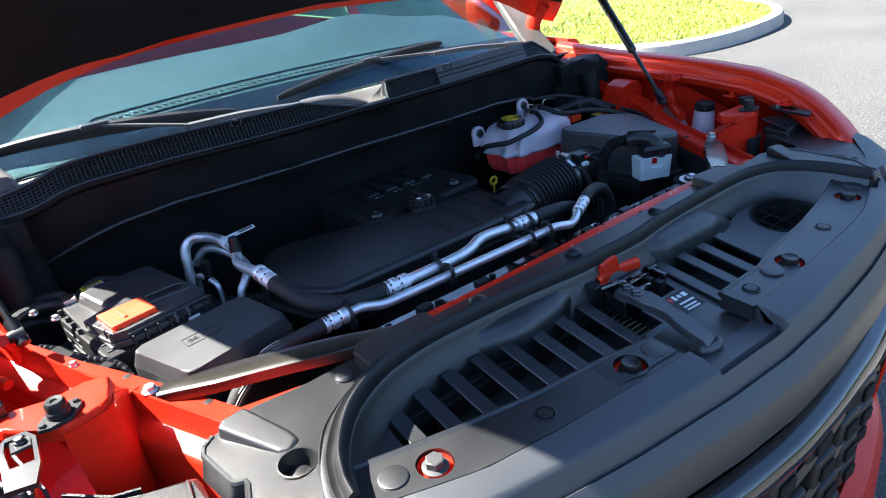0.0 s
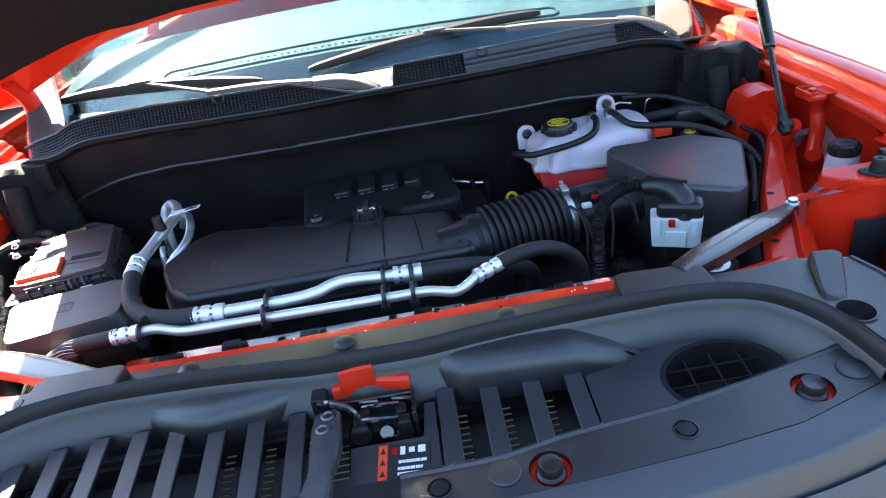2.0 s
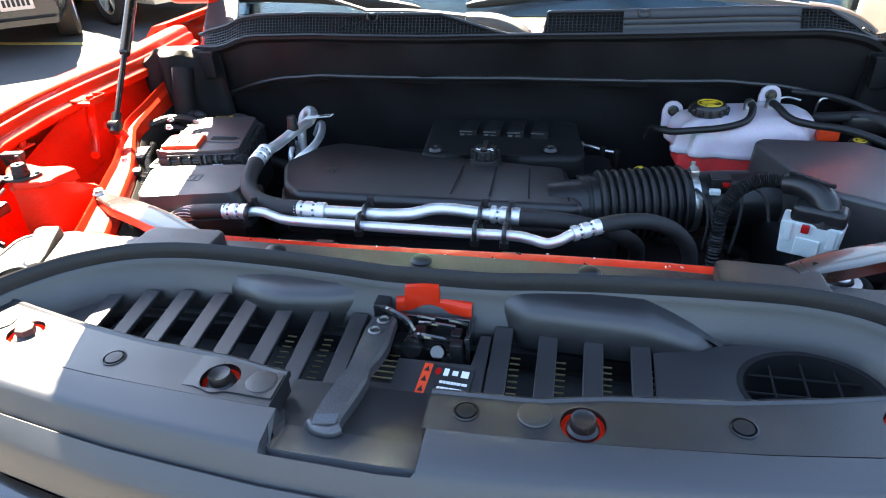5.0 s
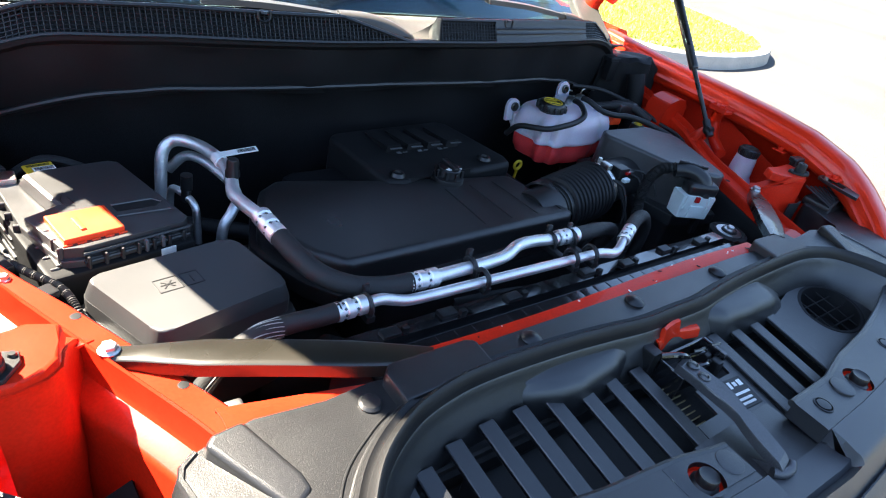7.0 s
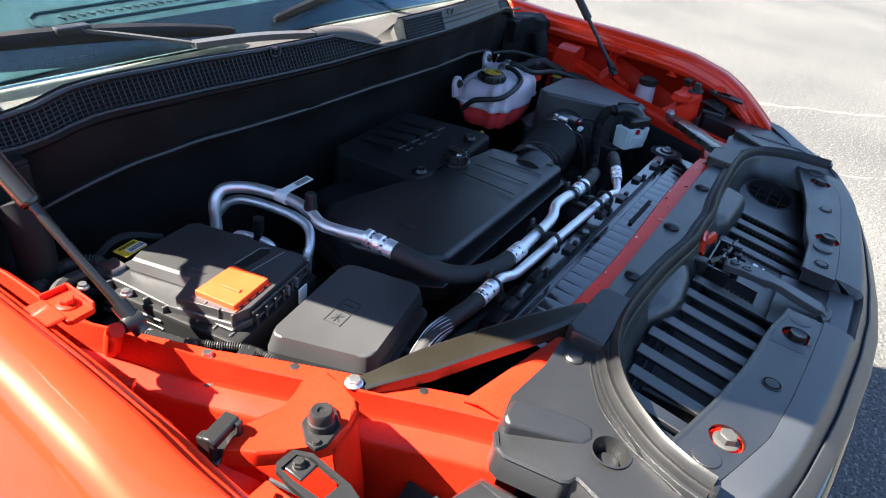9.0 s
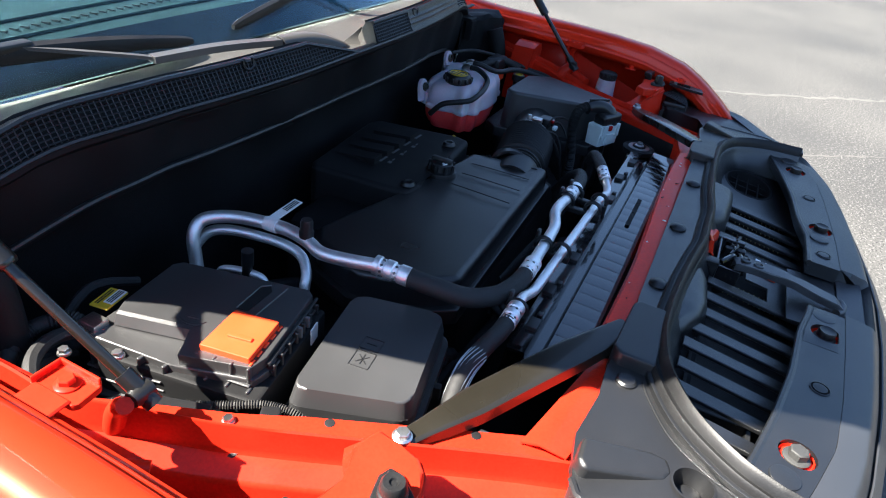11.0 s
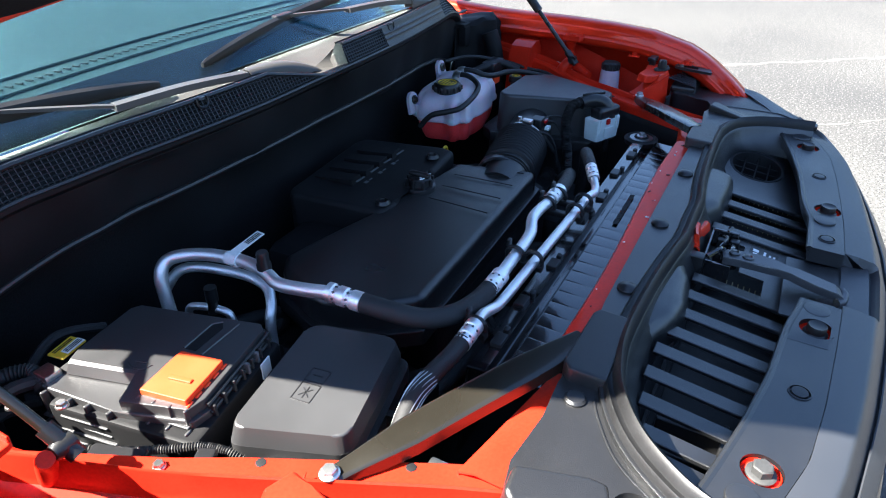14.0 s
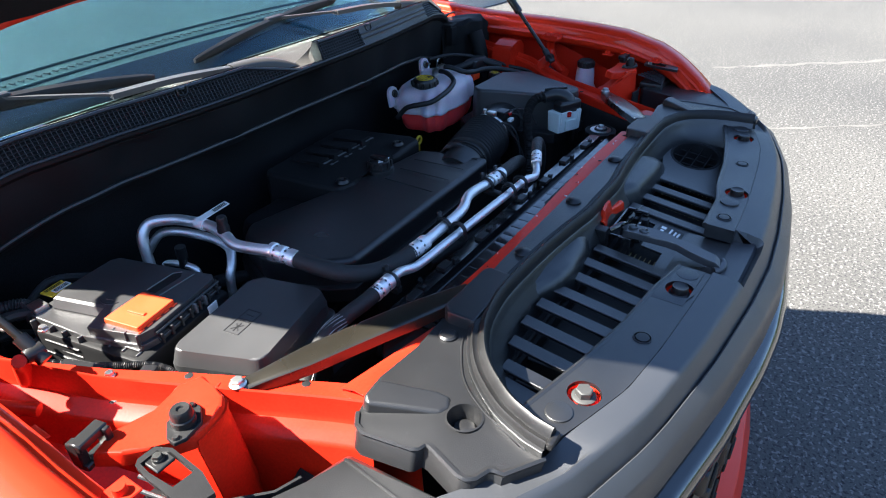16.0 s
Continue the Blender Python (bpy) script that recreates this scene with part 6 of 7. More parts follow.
for x, y0, y1 in ((-.345, .337, .337), (-.172, .330, .358), (-.006, .324, .371), (.034, .322, .366)):
    bm = bmesh.new()
    z = 1.105
    box(bm, (x, (y0 + y1) / 2, z - .012), (.012, (y1 - y0) + .030, .010), .002)
    for y in {y0, y1}:
        tube(bm, [Vector((x, y + .013 * math.cos(a), z - .001 + .013 * math.sin(a))) for a in steps(-.4, 3.5, 9)], .0035, 6, 1, smooth=False)
    box(bm, (x + .004, y1 + .012, z + .012), (.010, .006, .016), .002)
    part("pipe_clamp", bm, SMOOTH, line3, "black plastic pipe clamp")

# ---- slam panel, radiator top and braces ----
bar = thing("slam_panel", "red painted slam panel edge", "slam panel", (X0, .22, 1.1))
bm = bmesh.new()
rows = [[(X0 + s, y + .004 * math.sin(s * 9), z) for s in steps(-.325, .325, 30)] for y, z in ((.196, 1.128), (.206, 1.133), (.228, 1.131), (.232, 1.124), (.233, 1.075))]
grid(bm, rows, .002)
part("red_flange", bm, RED_DULL, bar, "wavy red painted flange")
spot = random.Random(5)
for i in range(14):
    s = spot.uniform(-.30, .31)
    bm = bmesh.new()
    w = spot.uniform(.0008, .0018)
    box(bm, (X0 + s, spot.uniform(.208, .227) + .004 * math.sin(s * 9), 1.1335), (w, w * spot.uniform(1.5, 4.0), .0012), 0, 2, pose(0, 0, 0, 0, 0, spot.uniform(0, 90)))
    part("paint_fleck", bm, PAPER if i % 3 else DULL, bar.children[0], "small pale fleck" if not i else "")
for sgn in (-1, 1):
    bm = bmesh.new()
    rows = [[side(sgn, .36 + .17 * u, .205 + .035 * u + y, z) for u in steps(0, 1, 10)] for y, z in ((-.03, 1.06), (-.028, 1.108), (.0, 1.110), (.018, 1.104), (.02, 1.05))]
    grid(bm, rows, .002)
    part("panel_end", bm, RED_DULL, bar, "red panel end")
shroud = thing("radiator_shroud", "dark ribbed plastic radiator shroud top", "radiator shroud", (X0, .29, 1.0))
bm = bmesh.new()
rows = [[(X0 + s, y, z) for s in steps(-.36, .43, 30)] for y, z in ((.234, 1.06), (.238, 1.074), (.284, 1.078), (.289, 1.070), (.292, 1.055), (.305, 1.055), (.308, 1.068), (.332, 1.066), (.336, 1.02), (.345, .90))]
grid(bm, rows, .003)
part("shroud_top", bm, GLOSSY, shroud)
for i in range(26):
    s = -.330 + i * .0285
    bm = bmesh.new()
    w = .0143 if i % 4 else .0138
    rows = [[(X0 + s + d, y, z + h) for d, h in ((-w, 0), (-w + .002, .0005), (w - .002, .0010), (w, 0))] for y, z in ((.238, 1.0750), (.243, 1.0775), (.268, 1.0785), (.283, 1.0785))]
    grid(bm, rows, .001)
    part("shroud_rib", bm, GLOSSY, shroud)
for i, s in enumerate((-.30, -.21, -.10, .06, .15, .26, .36)):
    bm = bmesh.new()
    box(bm, (X0 + s, .316 + .006 * (i % 2), 1.069), (.026, .016, .008), .002)
    box(bm, (X0 + s + .020, .314, 1.070), (.010, .008, .012), .002)
    part("shroud_clip", bm, SMOOTH, shroud)
bm = bmesh.new()
bars(bm, pose(X0 + .10, .264, 1.0822), .12, .010, 1, .25, 9)
part("moulded_print", bm, DULL, shroud)

for a, b, c in (((-.612, .358, 1.106), (-.350, .204, 1.142), -1), ((.587, .367, 1.108), (.352, .206, 1.146), 1)):
    brace = thing("brace", "black painted steel brace bolted across the corner", "brace", a, "corner braces")
    A, B = Vector(a), Vector(b)
    bm = bmesh.new()
    out = Vector((-(B - A).y, (B - A).x, 0)).normalized()
    rows = []
    for u in steps(0, 1, 12):
        p = A.lerp(B, u) + Vector((0, 0, .004 * math.sin(math.pi * u)))
        w = straight(u, [(0, .010), (.08, .0115), (.28, .0185), (.75, .0185), (1, .013)])
        rows.append([p + out * w * k + Vector((0, 0, h)) for k, h in ((-1.1, -.012), (-1, .001), (-.7, .004), (.7, .004), (1, .001), (1.1, -.012))])
    grid(bm, rows, .003)
    part("brace_bar", bm, BRACE, brace)
    for p in (A,):
        bm = bmesh.new()
        hexbolt(bm, p + Vector((0, 0, .005)), .0075, .008, 1.35)
        part("bolt", bm, STEEL if p == A else BRACE, brace, "zinc bolt" if p == A else "black bolt")

# ---- black front cover with its trough ----
HALF = [(0, .150), (.06, .150), (.12, .157), (.2, .164), (.30, .167), (.36, .160), (.405, .145), (.45, .115), (.485, .072), (.500, .038), (.504, .022), (.506, .008)]
FAR = [(0, .150), (.06, .150), (.12, .157), (.2, .163), (.30, .166), (.363, .165), (.405, .157), (.433, .145), (.452, .129), (.471, .101), (.483, .068), (.488, .036), (.4895, .020), (.491, .006)]
FULL = [(X0 - s, y) for s, y in HALF[::-1]] + [(X0 + s, y) for s, y in FAR[1:]]
seal_line = [(p.x, p.y) for p in curve([(x, y, 0) for x, y in FULL], 5)]


def inward(line, d):
    """The line moved towards the trough by d."""
    out = []
    for i, (x, y) in enumerate(line):
        ax, ay = line[max(i - 1, 0)]
        bx, by = line[min(i + 1, len(line) - 1)]
        l = math.hypot(bx - ax, by - ay)
        out.append((x + (by - ay) / l * d, y - (bx - ax) / l * d))
    return out


front = thing("front_cover", "black plastic cover over the radiator with a slatted trough", "radiator cover", (X0, .05, 1.08))
bm = bmesh.new()
rows = []
for d, z in ((-.016, 1.122), (-.016, 1.138), (-.014, 1.139), (-.008, 1.139), (.010, 1.139), (.0125, 1.137), (.014, 1.131), (.018, 1.122), (.024, 1.111), (.030, 1.099), (.034, 1.086), (.036, 1.068)):
    rows.append([(x, y, z) for x, y in inward(seal_line, d)])
grid(bm, rows, 0)
part("trough_rim", bm, TROUGH, front, "grained black rim of the trough")
bm = bmesh.new()
shelf = [(X0 + s, straight(abs(s), [(0, .150), (.06, .150), (.12, .157), (.2, .164), (.30, .167), (.36, .160)]) + .008) for s in steps(-.36, .36, 25)]
prism(bm, shelf + [(X0 + .355, .200), (X0 + .25, .203), (X0, .203), (X0 - .25, .203), (X0 - .355, .200)], 1.118, 1.1388, .003, 2)
part("rear_shelf", bm, TROUGH, front, "flat shelf behind the trough")
seal = thing("bonnet_seal", "long black rubber bonnet seal round the trough", "rubber seal", (X0, .15, 1.139))
bm = bmesh.new()
sweep(bm, [(x, y, 1.138) for x, y in seal_line], [(-.012, .0), (-.0115, .006), (-.009, .0095), (-.006, .007), (-.003, .007), (.0, .015), (.004, .018), (.008, .015), (.010, .007), (.011, .0)], smooth=False)
part("seal_strip", bm, RUBBER, seal, smooth=60)
for x, y in (seal_line[0], seal_line[-1]):
    bm = bmesh.new()
    box(bm, (x, y - .002, 1.143), (.022, .008, .010), .003)
    part("end_plug", bm, SMOOTH, seal, "moulded end plug")
# slatted floor


def floor_z(x, y):
    return 1.084 + .13 * y


def low_z(x, y):
    """The floor, sunk round the horn opening."""
    return floor_z(x, y) - .004 * min(1, max(0, (x - .212) / .045))


slats = [-.412, -.3695, -.325, -.280, -.2375, -.1925, -.149, -.104]
slats_r = [.058, .105, .151, .197]
HORN = (.353, .084, .061, .044)
oval = [(HORN[0] + HORN[2] * math.cos(2 * math.pi * i / 32), HORN[1] + HORN[3] * math.sin(2 * math.pi * i / 32)) for i in range(32)]
solid = [(-.046, .068), (.030, .068), (.034, .110), (.045, .110), (.045, -.06), (-.088, -.06), (-.088, .034), (-.046, .034)]
right = [(.210, .108), (.26, .126), (.30, .136), (.36, .140), (.40, .136), (.43, .116), (.462, .07), (.475, .02), (.46, -.005), (.210, -.03)]
left = [(-.426, .115), (-.45, .095), (-.485, .06), (-.505, .02), (-.49, -.01), (-.43, -.02), (-.428, .06)]
for outline, cut in ((solid[::-1], []), (right[::-1], [oval]), (left, [])):
    bm = bmesh.new()
    plate(bm, outline, cut, low_z, .004)
    part("trough_floor", bm, TROUGH, front)
for i, x in enumerate(slats + slats_r):
    bm = bmesh.new()
    b = bmesh.new()
    end = straight(abs(x - X0), HALF) - .030
    box(b, (0, 0, 0), (.0195, end + .0155, .006), .001, 1)
    mid = (end - .0155) / 2
    add(bm, b, pose(x, mid, floor_z(x, mid) + .002, 7.4))
    part("slat", bm, TROUGH, front)
# dark strip added behind the slats to keep red out of the shaded gap
bm = bmesh.new()
rows = [[(X0 + s, y(s), z) for s in steps(-.40, .23, 24)] for y, z in ((lambda s: straight(abs(s), HALF) - .026, 1.086), (lambda s: straight(abs(s), HALF) - .034, 1.080), (lambda s: min(.112, straight(abs(s), HALF) - .042), 1.078), (lambda s: min(.112, straight(abs(s), HALF) - .042), 1.060))]
grid(bm, rows, .002)
part("rear_ledge", bm, DULL, front)
bm = bmesh.new()
rows = [[(x, y, z) for x in steps(-.50, .245, 20)] for y, z in ((.118, 1.085), (.115, 1.05), (-.03, 1.035), (-.036, 1.095))]
grid(bm, rows, .004)
part("core", bm, CORE, front, "dark radiator core behind the slats")
# dark sheet added at the end of the core, again hiding red below
bm = bmesh.new()
box(bm, (.247, .042, 1.058), (.004, .164, .046), .001, 1)
part("core_side", bm, CORE, front)
for i, x in enumerate([s + .0145 for s in slats if s > -.22] + [s + .0145 for s in slats_r] + [-.066]):
    wide = .030 if x == -.066 else .010
    ladder = new("fin_ladder")
    ladder.parent = front
    ladder.matrix_parent_inverse = front.matrix_basis.inverted()
    for j in range(11):
        y = .095 - j * .0078
        bm = bmesh.new()
        box(bm, (x, y, floor_z(x, y) - (.017 if wide > .02 else .012)), (wide, .0014, .0014), 0)
        part("fin", bm, MESHWIRE, ladder, "brassy fin of the cooler core" if not j else "")
# horn opening with a wire guard
# dull dark wall, so that the opening's inner shade is in its colour
bm = bmesh.new()
rows = [[(HORN[0] + (HORN[2] + a) * math.cos(t), HORN[1] + (HORN[3] + a) * math.sin(t), low_z(1, HORN[1] + HORN[3] * math.sin(t)) + h) for t in steps(0, 2 * math.pi, 33)] for a, h in ((.006, .0005), (.002, .001), (0, 0), (-.003, -.02), (-.006, -.05))]
grid(bm, rows, .001)
part("round_duct", bm, DULL, front, "oval duct rim")
# dark disc added below the opening, standing for the shade of its depth
bm = bmesh.new()
lathe(bm, [(0, 0), (.070, 0), (.070, -.003), (0, -.003)], (HORN[0], HORN[1], 1.046), 28)
part("duct_bottom", bm, DULL, front, "added dark disc inside the duct")
# cross webs deep under the slats at the open end
for x, y0, y1, z in ((-.447, -.005, .080, 1.062), (-.405, .0, .105, 1.062), (-.360, .0, .110, 1.062)):
    bm = bmesh.new()
    box(bm, (x, (y0 + y1) / 2, z), (.006, y1 - y0, .030), .001, 1)
    part("cross_web", bm, PLASTIC, front)
bm = bmesh.new()
box(bm, (-.40, .040, 1.060), (.13, .006, .030), .001, 1)
part("cross_web", bm, PLASTIC, front)
for d in (-.03, 0, .03):
    q = HORN[3] * math.sqrt(1 - (d / HORN[2]) ** 2)
    bm = bmesh.new()
    tube(bm, [(HORN[0] + d, HORN[1] - q, low_z(1, HORN[1] - q) - .010), (HORN[0] + d, HORN[1] + q, low_z(1, HORN[1] + q) - .010)], .0013, 6, 1, smooth=False)
    part("guard_wire", bm, DULL, front)
for d in (-.022, 0, .022):
    q = HORN[2] * math.sqrt(1 - (d / HORN[3]) ** 2)
    bm = bmesh.new()
    tube(bm, [(HORN[0] - q, HORN[1] + d, low_z(1, HORN[1] + d) - .010), (HORN[0] + q, HORN[1] + d, low_z(1, HORN[1] + d) - .010)], .0013, 6, 1, smooth=False)
    part("guard_wire", bm, DULL, front)
# raised shoulders beside the latch
def shoulder(table):
    """A swept ledge from the rim; the table gives x, rear and front edge and height."""
    bm = bmesh.new()
    xs = steps(table[0][0], table[-1][0], 30)
    rows = []
    for x in xs:
        r, f, z = (straight(x, [(q[0], q[i]) for q in table]) for i in (1, 2, 3))
        rows.append([(x, r + .004, z + .0065), (x, r + (f - r) * .5, z + .0035), (x, f + .010, z + .0005), (x, f + .005, z - .0025), (x, f + .001, z - .007), (x, f - .002, z - .014), (x, f - .005, z - .028), (x, f - .007, z - .045)])
    grid(bm, rows, 0)
    return part("shoulder", bm, TROUGH, front, smooth=80)


shoulder([(-.290, .160, .152, 1.112), (-.262, .159, .136, 1.120), (-.228, .158, .122, 1.124), (-.200, .158, .118, 1.125), (-.14, .158, .124, 1.126), (-.110, .157, .134, 1.126), (-.072, .156, .153, 1.122)])
shoulder([(.036, .157, .153, 1.126), (.056, .158, .132, 1.131), (.080, .158, .118, 1.132), (.150, .160, .114, 1.132), (.20, .158, .114, 1.129), (.225, .151, .116, 1.119), (.25, .144, .119, 1.108), (.27, .137, .124, 1.097), (.285, .131, .128, 1.087)])

# bolt panel along the front
bolts = [(-.434, .009), (-.190, -.026), (.141, -.030), (.397, .009)]
clips = [(-.311, -.015), (.043, -.031), (.268, -.014)]
discs = [(-.474, .021), (-.149, -.025), (.101, -.027), (.444, .023)]


def panel_z(x, y):
    return 1.1285 - .05 * max(0, -y - .03)


def rear_y(s):
    return straight(abs(s), [(0, -.012), (.12, -.010), (.18, .003), (.28, .013), (.37, .030), (.44, .047), (.47, .055), (.49, .062)])


def lip_y(s):
    return straight(s, LIP) + .003


for a, b in ((-.490, -.112), (.027, .478)):
    ss = steps(a, b, 20)
    outline = [(X0 + s, lip_y(s)) for s in ss] + [(X0 + s, rear_y(s)) for s in ss[::-1]]
    inside = lambda p: X0 + a < p[0] < X0 + b
    bm = bmesh.new()
    plate(bm, outline, [circle(*p, .0190, 24)[::-1] for p in bolts if inside(p)] + [circle(*p, .0108, 18)[::-1] for p in clips if inside(p)], panel_z, .022)
    part("bolt_panel", bm, TROUGH, front, "flat front panel with bolt holes")
    bm = bmesh.new()
    tube(bm, [(X0 + s, rear_y(s) + .001, panel_z(X0 + s, rear_y(s)) - .003) for s in ss], .0045, 8, 1, smooth=False)
    part("panel_edge", bm, TROUGH, front)
# low plateau of the panel beside the catch lever
ss = steps(-.205, -.1135, 8)
bm = bmesh.new()
plate(bm, [(X0 + s, lip_y(s) + .008) for s in ss] + [(X0 + s, rear_y(s) - .003) for s in ss[::-1]], [circle(*bolts[1], .0190, 24)[::-1]], lambda x, y: panel_z(x, y) + .0016 * min(1, (x + .226) / .02), .003)
part("panel_plateau", bm, TROUGH, front)
for x, y in bolts:
    bm = bmesh.new()
    lathe(bm, [(.0, -.012), (.0183, -.012), (.0183, -.006), (.0175, -.005), (.0165, -.009), (.0, -.010)], (x, y, 1.1300), 24)
    part("red_washer", bm, RED_DULL, front, "red sheet metal under the bolt")
    bm = bmesh.new()
    if x < -.4:
        hexbolt(bm, (x, y, 1.1235), .0098, .0115, 1.38)
    else:
        lathe(bm, [(0, -.008), (.0138, -.008), (.0138, -.003), (.011, -.001), (.0108, .006), (.010, .008), (.008, .0066), (0, .0066)], (x, y, 1.1275), 20)
    part("panel_bolt", bm, BOLT if x < -.4 else SMOOTH, front, "large hexagon bolt" if x < -.4 else "black bolt head")
for x, y in clips:
    bm = bmesh.new()
    lathe(bm, [(.0117, -.002), (.0117, .0008), (.0102, .0012), (.0097, -.0015), (.0086, -.0015), (.0082, .0015), (0, .002)], (x, y, 1.1285), 22)
    part("push_clip", bm, SMOOTH, front)
for x, y in discs:
    bm = bmesh.new()
    lathe(bm, [(.0150, -.001), (.0147, .0018), (.0135, .0026), (0, .0028)], (x, y, 1.1282), 26)
    part("raised_disc", bm, TROUGH, front)
# recess for the catch lever
bm = bmesh.new()
rows = []
for s in steps(-.118, .032, 24):
    k = min(1, (s + .118) / .012, (.032 - s) / .012)
    rows.append([(X0 + s, y, z + (h - z) * k) for y, z, h in ((.012, 1.102, 1.102), (-.03, 1.103, 1.103), (-.052, 1.104, 1.104), (-.060, 1.112, 1.105), (-.082, 1.110, 1.105), (-.096, 1.109, 1.107), (-.104, 1.100, 1.102))])
grid(bm, rows, .003)
part("recess", bm, TROUGH, front)

for sgn in (-1, 1):
    bm = bmesh.new()
    o = [(.440, .060), (.500, .060), (.600, .075), (.600, .020), (.520, -.004), (.450, -.010)]
    prism(bm, [(X0 + sgn * max(s, .47 if sgn > 0 else 0), y) for s, y in (o if sgn < 0 else o[::-1])], 1.05, 1.108 if sgn < 0 else 1.112, .003, 1)
    part("corner_filler", bm, TROUGH, front)
# rear shelf clips and end blocks
for x in (-.229, -.047, .144):
    bm = bmesh.new()
    lathe(bm, [(.0125, -.002), (.0125, .0015), (.0105, .0035), (.006, .0055), (0, .006)], (x, .186, 1.1395), 20)
    part("push_clip", bm, SMOOTH, front)
for o in ([(-.412, .160), (-.302, .162), (-.300, .200), (-.310, .206), (-.402, .210), (-.412, .200)], [(.270, .164), (.274, .210), (.286, .214), (.374, .214), (.382, .206), (.384, .166)]):
    bm = bmesh.new()
    prism(bm, o, 1.112, lambda x, y: 1.1525 - .006 * max(0, (abs(x - X0) - .33) / .09), .004, 2, .02)
    part("end_block", bm, PLASTIC, front, "raised end block")
# label on the trough floor
LM = pose(.0125, .042, floor_z(.012, .042) + .0012, 7.4, 0, -4) @ Matrix.Diagonal((.84, 1.18, 1, 1))
bm = bmesh.new()
lbox(bm, LM, (0, 0, 0), (.052, .034, .001), 0)
label = part("service_label", bm, INK, front, "dark service label with an orange edge")
bm = bmesh.new()
lbox(bm, LM, (-.031, 0, .0001), (.011, .034, .0011), 0)
part("orange_edge", bm, ORANGE, label)
bm = bmesh.new()
for i in range(3):
    b = bmesh.new()
    vs = [b.verts.new(p) for p in ((-.0035, -.003, 0), (.0035, -.003, 0), (0, .0035, 0))]
    b.faces.new(vs)
    add(bm, b, LM @ pose(-.031, -.011 + i * .011, .0009))
part("warning_triangle", bm, INK, label)
bm = bmesh.new()
for x, w, h in ((-.007, .006, .008), (.004, .007, .005), (.016, .009, .007)):
    lbox(bm, LM, (x, .010, .0007), (w, h, .0004), 0)
bars(bm, LM @ pose(.005, -.001, .0007), .034, .004, 1, .3, 4)
bars(bm, LM @ pose(.002, -.010, .0007), .030, .010, 2, .45, 3)
part("label_print", bm, PAPER, label)
bm = bmesh.new()
lathe(bm, [(0, .0007), (.004, .0007), (.004, .0003)], (0, 0, 0), 16, LM @ pose(-.017, .010, 0))
part("label_dot", bm, LAMPRED, label)

# ---- latch and lever ----
latch = thing("bonnet_latch", "black bonnet latch behind a red bracket", "latch", (-.01, .105, 1.09))
bm = bmesh.new()
rows = [[(x, y + .004 * math.sin((x + .05) * 60), z + (.015 if -.054 < x < -.016 else 0) * k) for x in steps(-.062, .022, 43)] for y, z, k in ((.137, 1.112, 1), (.137, 1.123, 1), (.135, 1.1255, 1), (.131, 1.1255, .9), (.127, 1.122, .1), (.125, 1.112, 0))]
grid(bm, rows, .002)
part("red_bracket", bm, RED, latch, "red painted bracket")
bm = bmesh.new()
box(bm, (-.020, .116, 1.096), (.092, .004, .036), .001, 1)
box(bm, (-.064, .098, 1.092), (.004, .036, .036), .001, 1)
box(bm, (.024, .098, 1.096), (.005, .036, .040), .001, 1)
part("latch_housing", bm, GLOSSY, latch, "black folded latch housing")
for name, c, size, bev in (("side_block", (-.077, .128, 1.107), (.018, .028, .034), .003), ("latch_base", (-.022, .104, 1.076), (.080, .030, .030), .006), ("pawl", (.013, .083, 1.094), (.014, .014, .030), .003), ("catch_block", (-.030, .098, 1.096), (.014, .018, .026), .003), ("stop_block", (.010, .100, 1.098), (.012, .016, .022), .003)):
    bm = bmesh.new()
    box(bm, c, size, bev)
    part(name, bm, SMOOTH, latch)
for c, r, tilt in (((-.034, .086, 1.098), .012, 70), ((.004, .084, 1.082), .0085, 75), ((-.008, .088, 1.090), .008, 60)):
    bm = bmesh.new()
    lathe(bm, [(0, r), (r * .9, r), (r * 1.05, r * .7), (r * 1.05, 0)], c, 16, pose(0, 0, 0, tilt).to_3x3().to_4x4())
    part("pivot_pin", bm, GLOSSY, latch)
for pts, r in (([(-.040, .092, 1.106), (-.022, .084, 1.112), (-.004, .086, 1.108), (.016, .094, 1.100)], .0035), ([(-.030, .100, 1.116), (-.012, .095, 1.120), (.008, .100, 1.114)], .0026), ([(-.075, .112, 1.122), (-.060, .100, 1.128), (-.044, .096, 1.122), (-.036, .094, 1.110)], .004)):
    bm = bmesh.new()
    tube(bm, pts, r, 8, 6)
    part("release_rod", bm, GLOSSY, latch)
bm = bmesh.new()
tube(bm, [(-.030, .098, 1.126), (-.022, .094, 1.129), (-.012, .096, 1.126)], .002, 6, 5)
tube(bm, [(.004, .096, 1.126), (.014, .092, 1.128), (.022, .096, 1.122)], .002, 6, 5)
part("spring", bm, DARKSTEEL, latch, "steel spring wire")
lever = thing("catch_lever", "black moulded catch lever lying in the recess", "lever", (-.06, .0, 1.11))
bm = bmesh.new()
rows = []
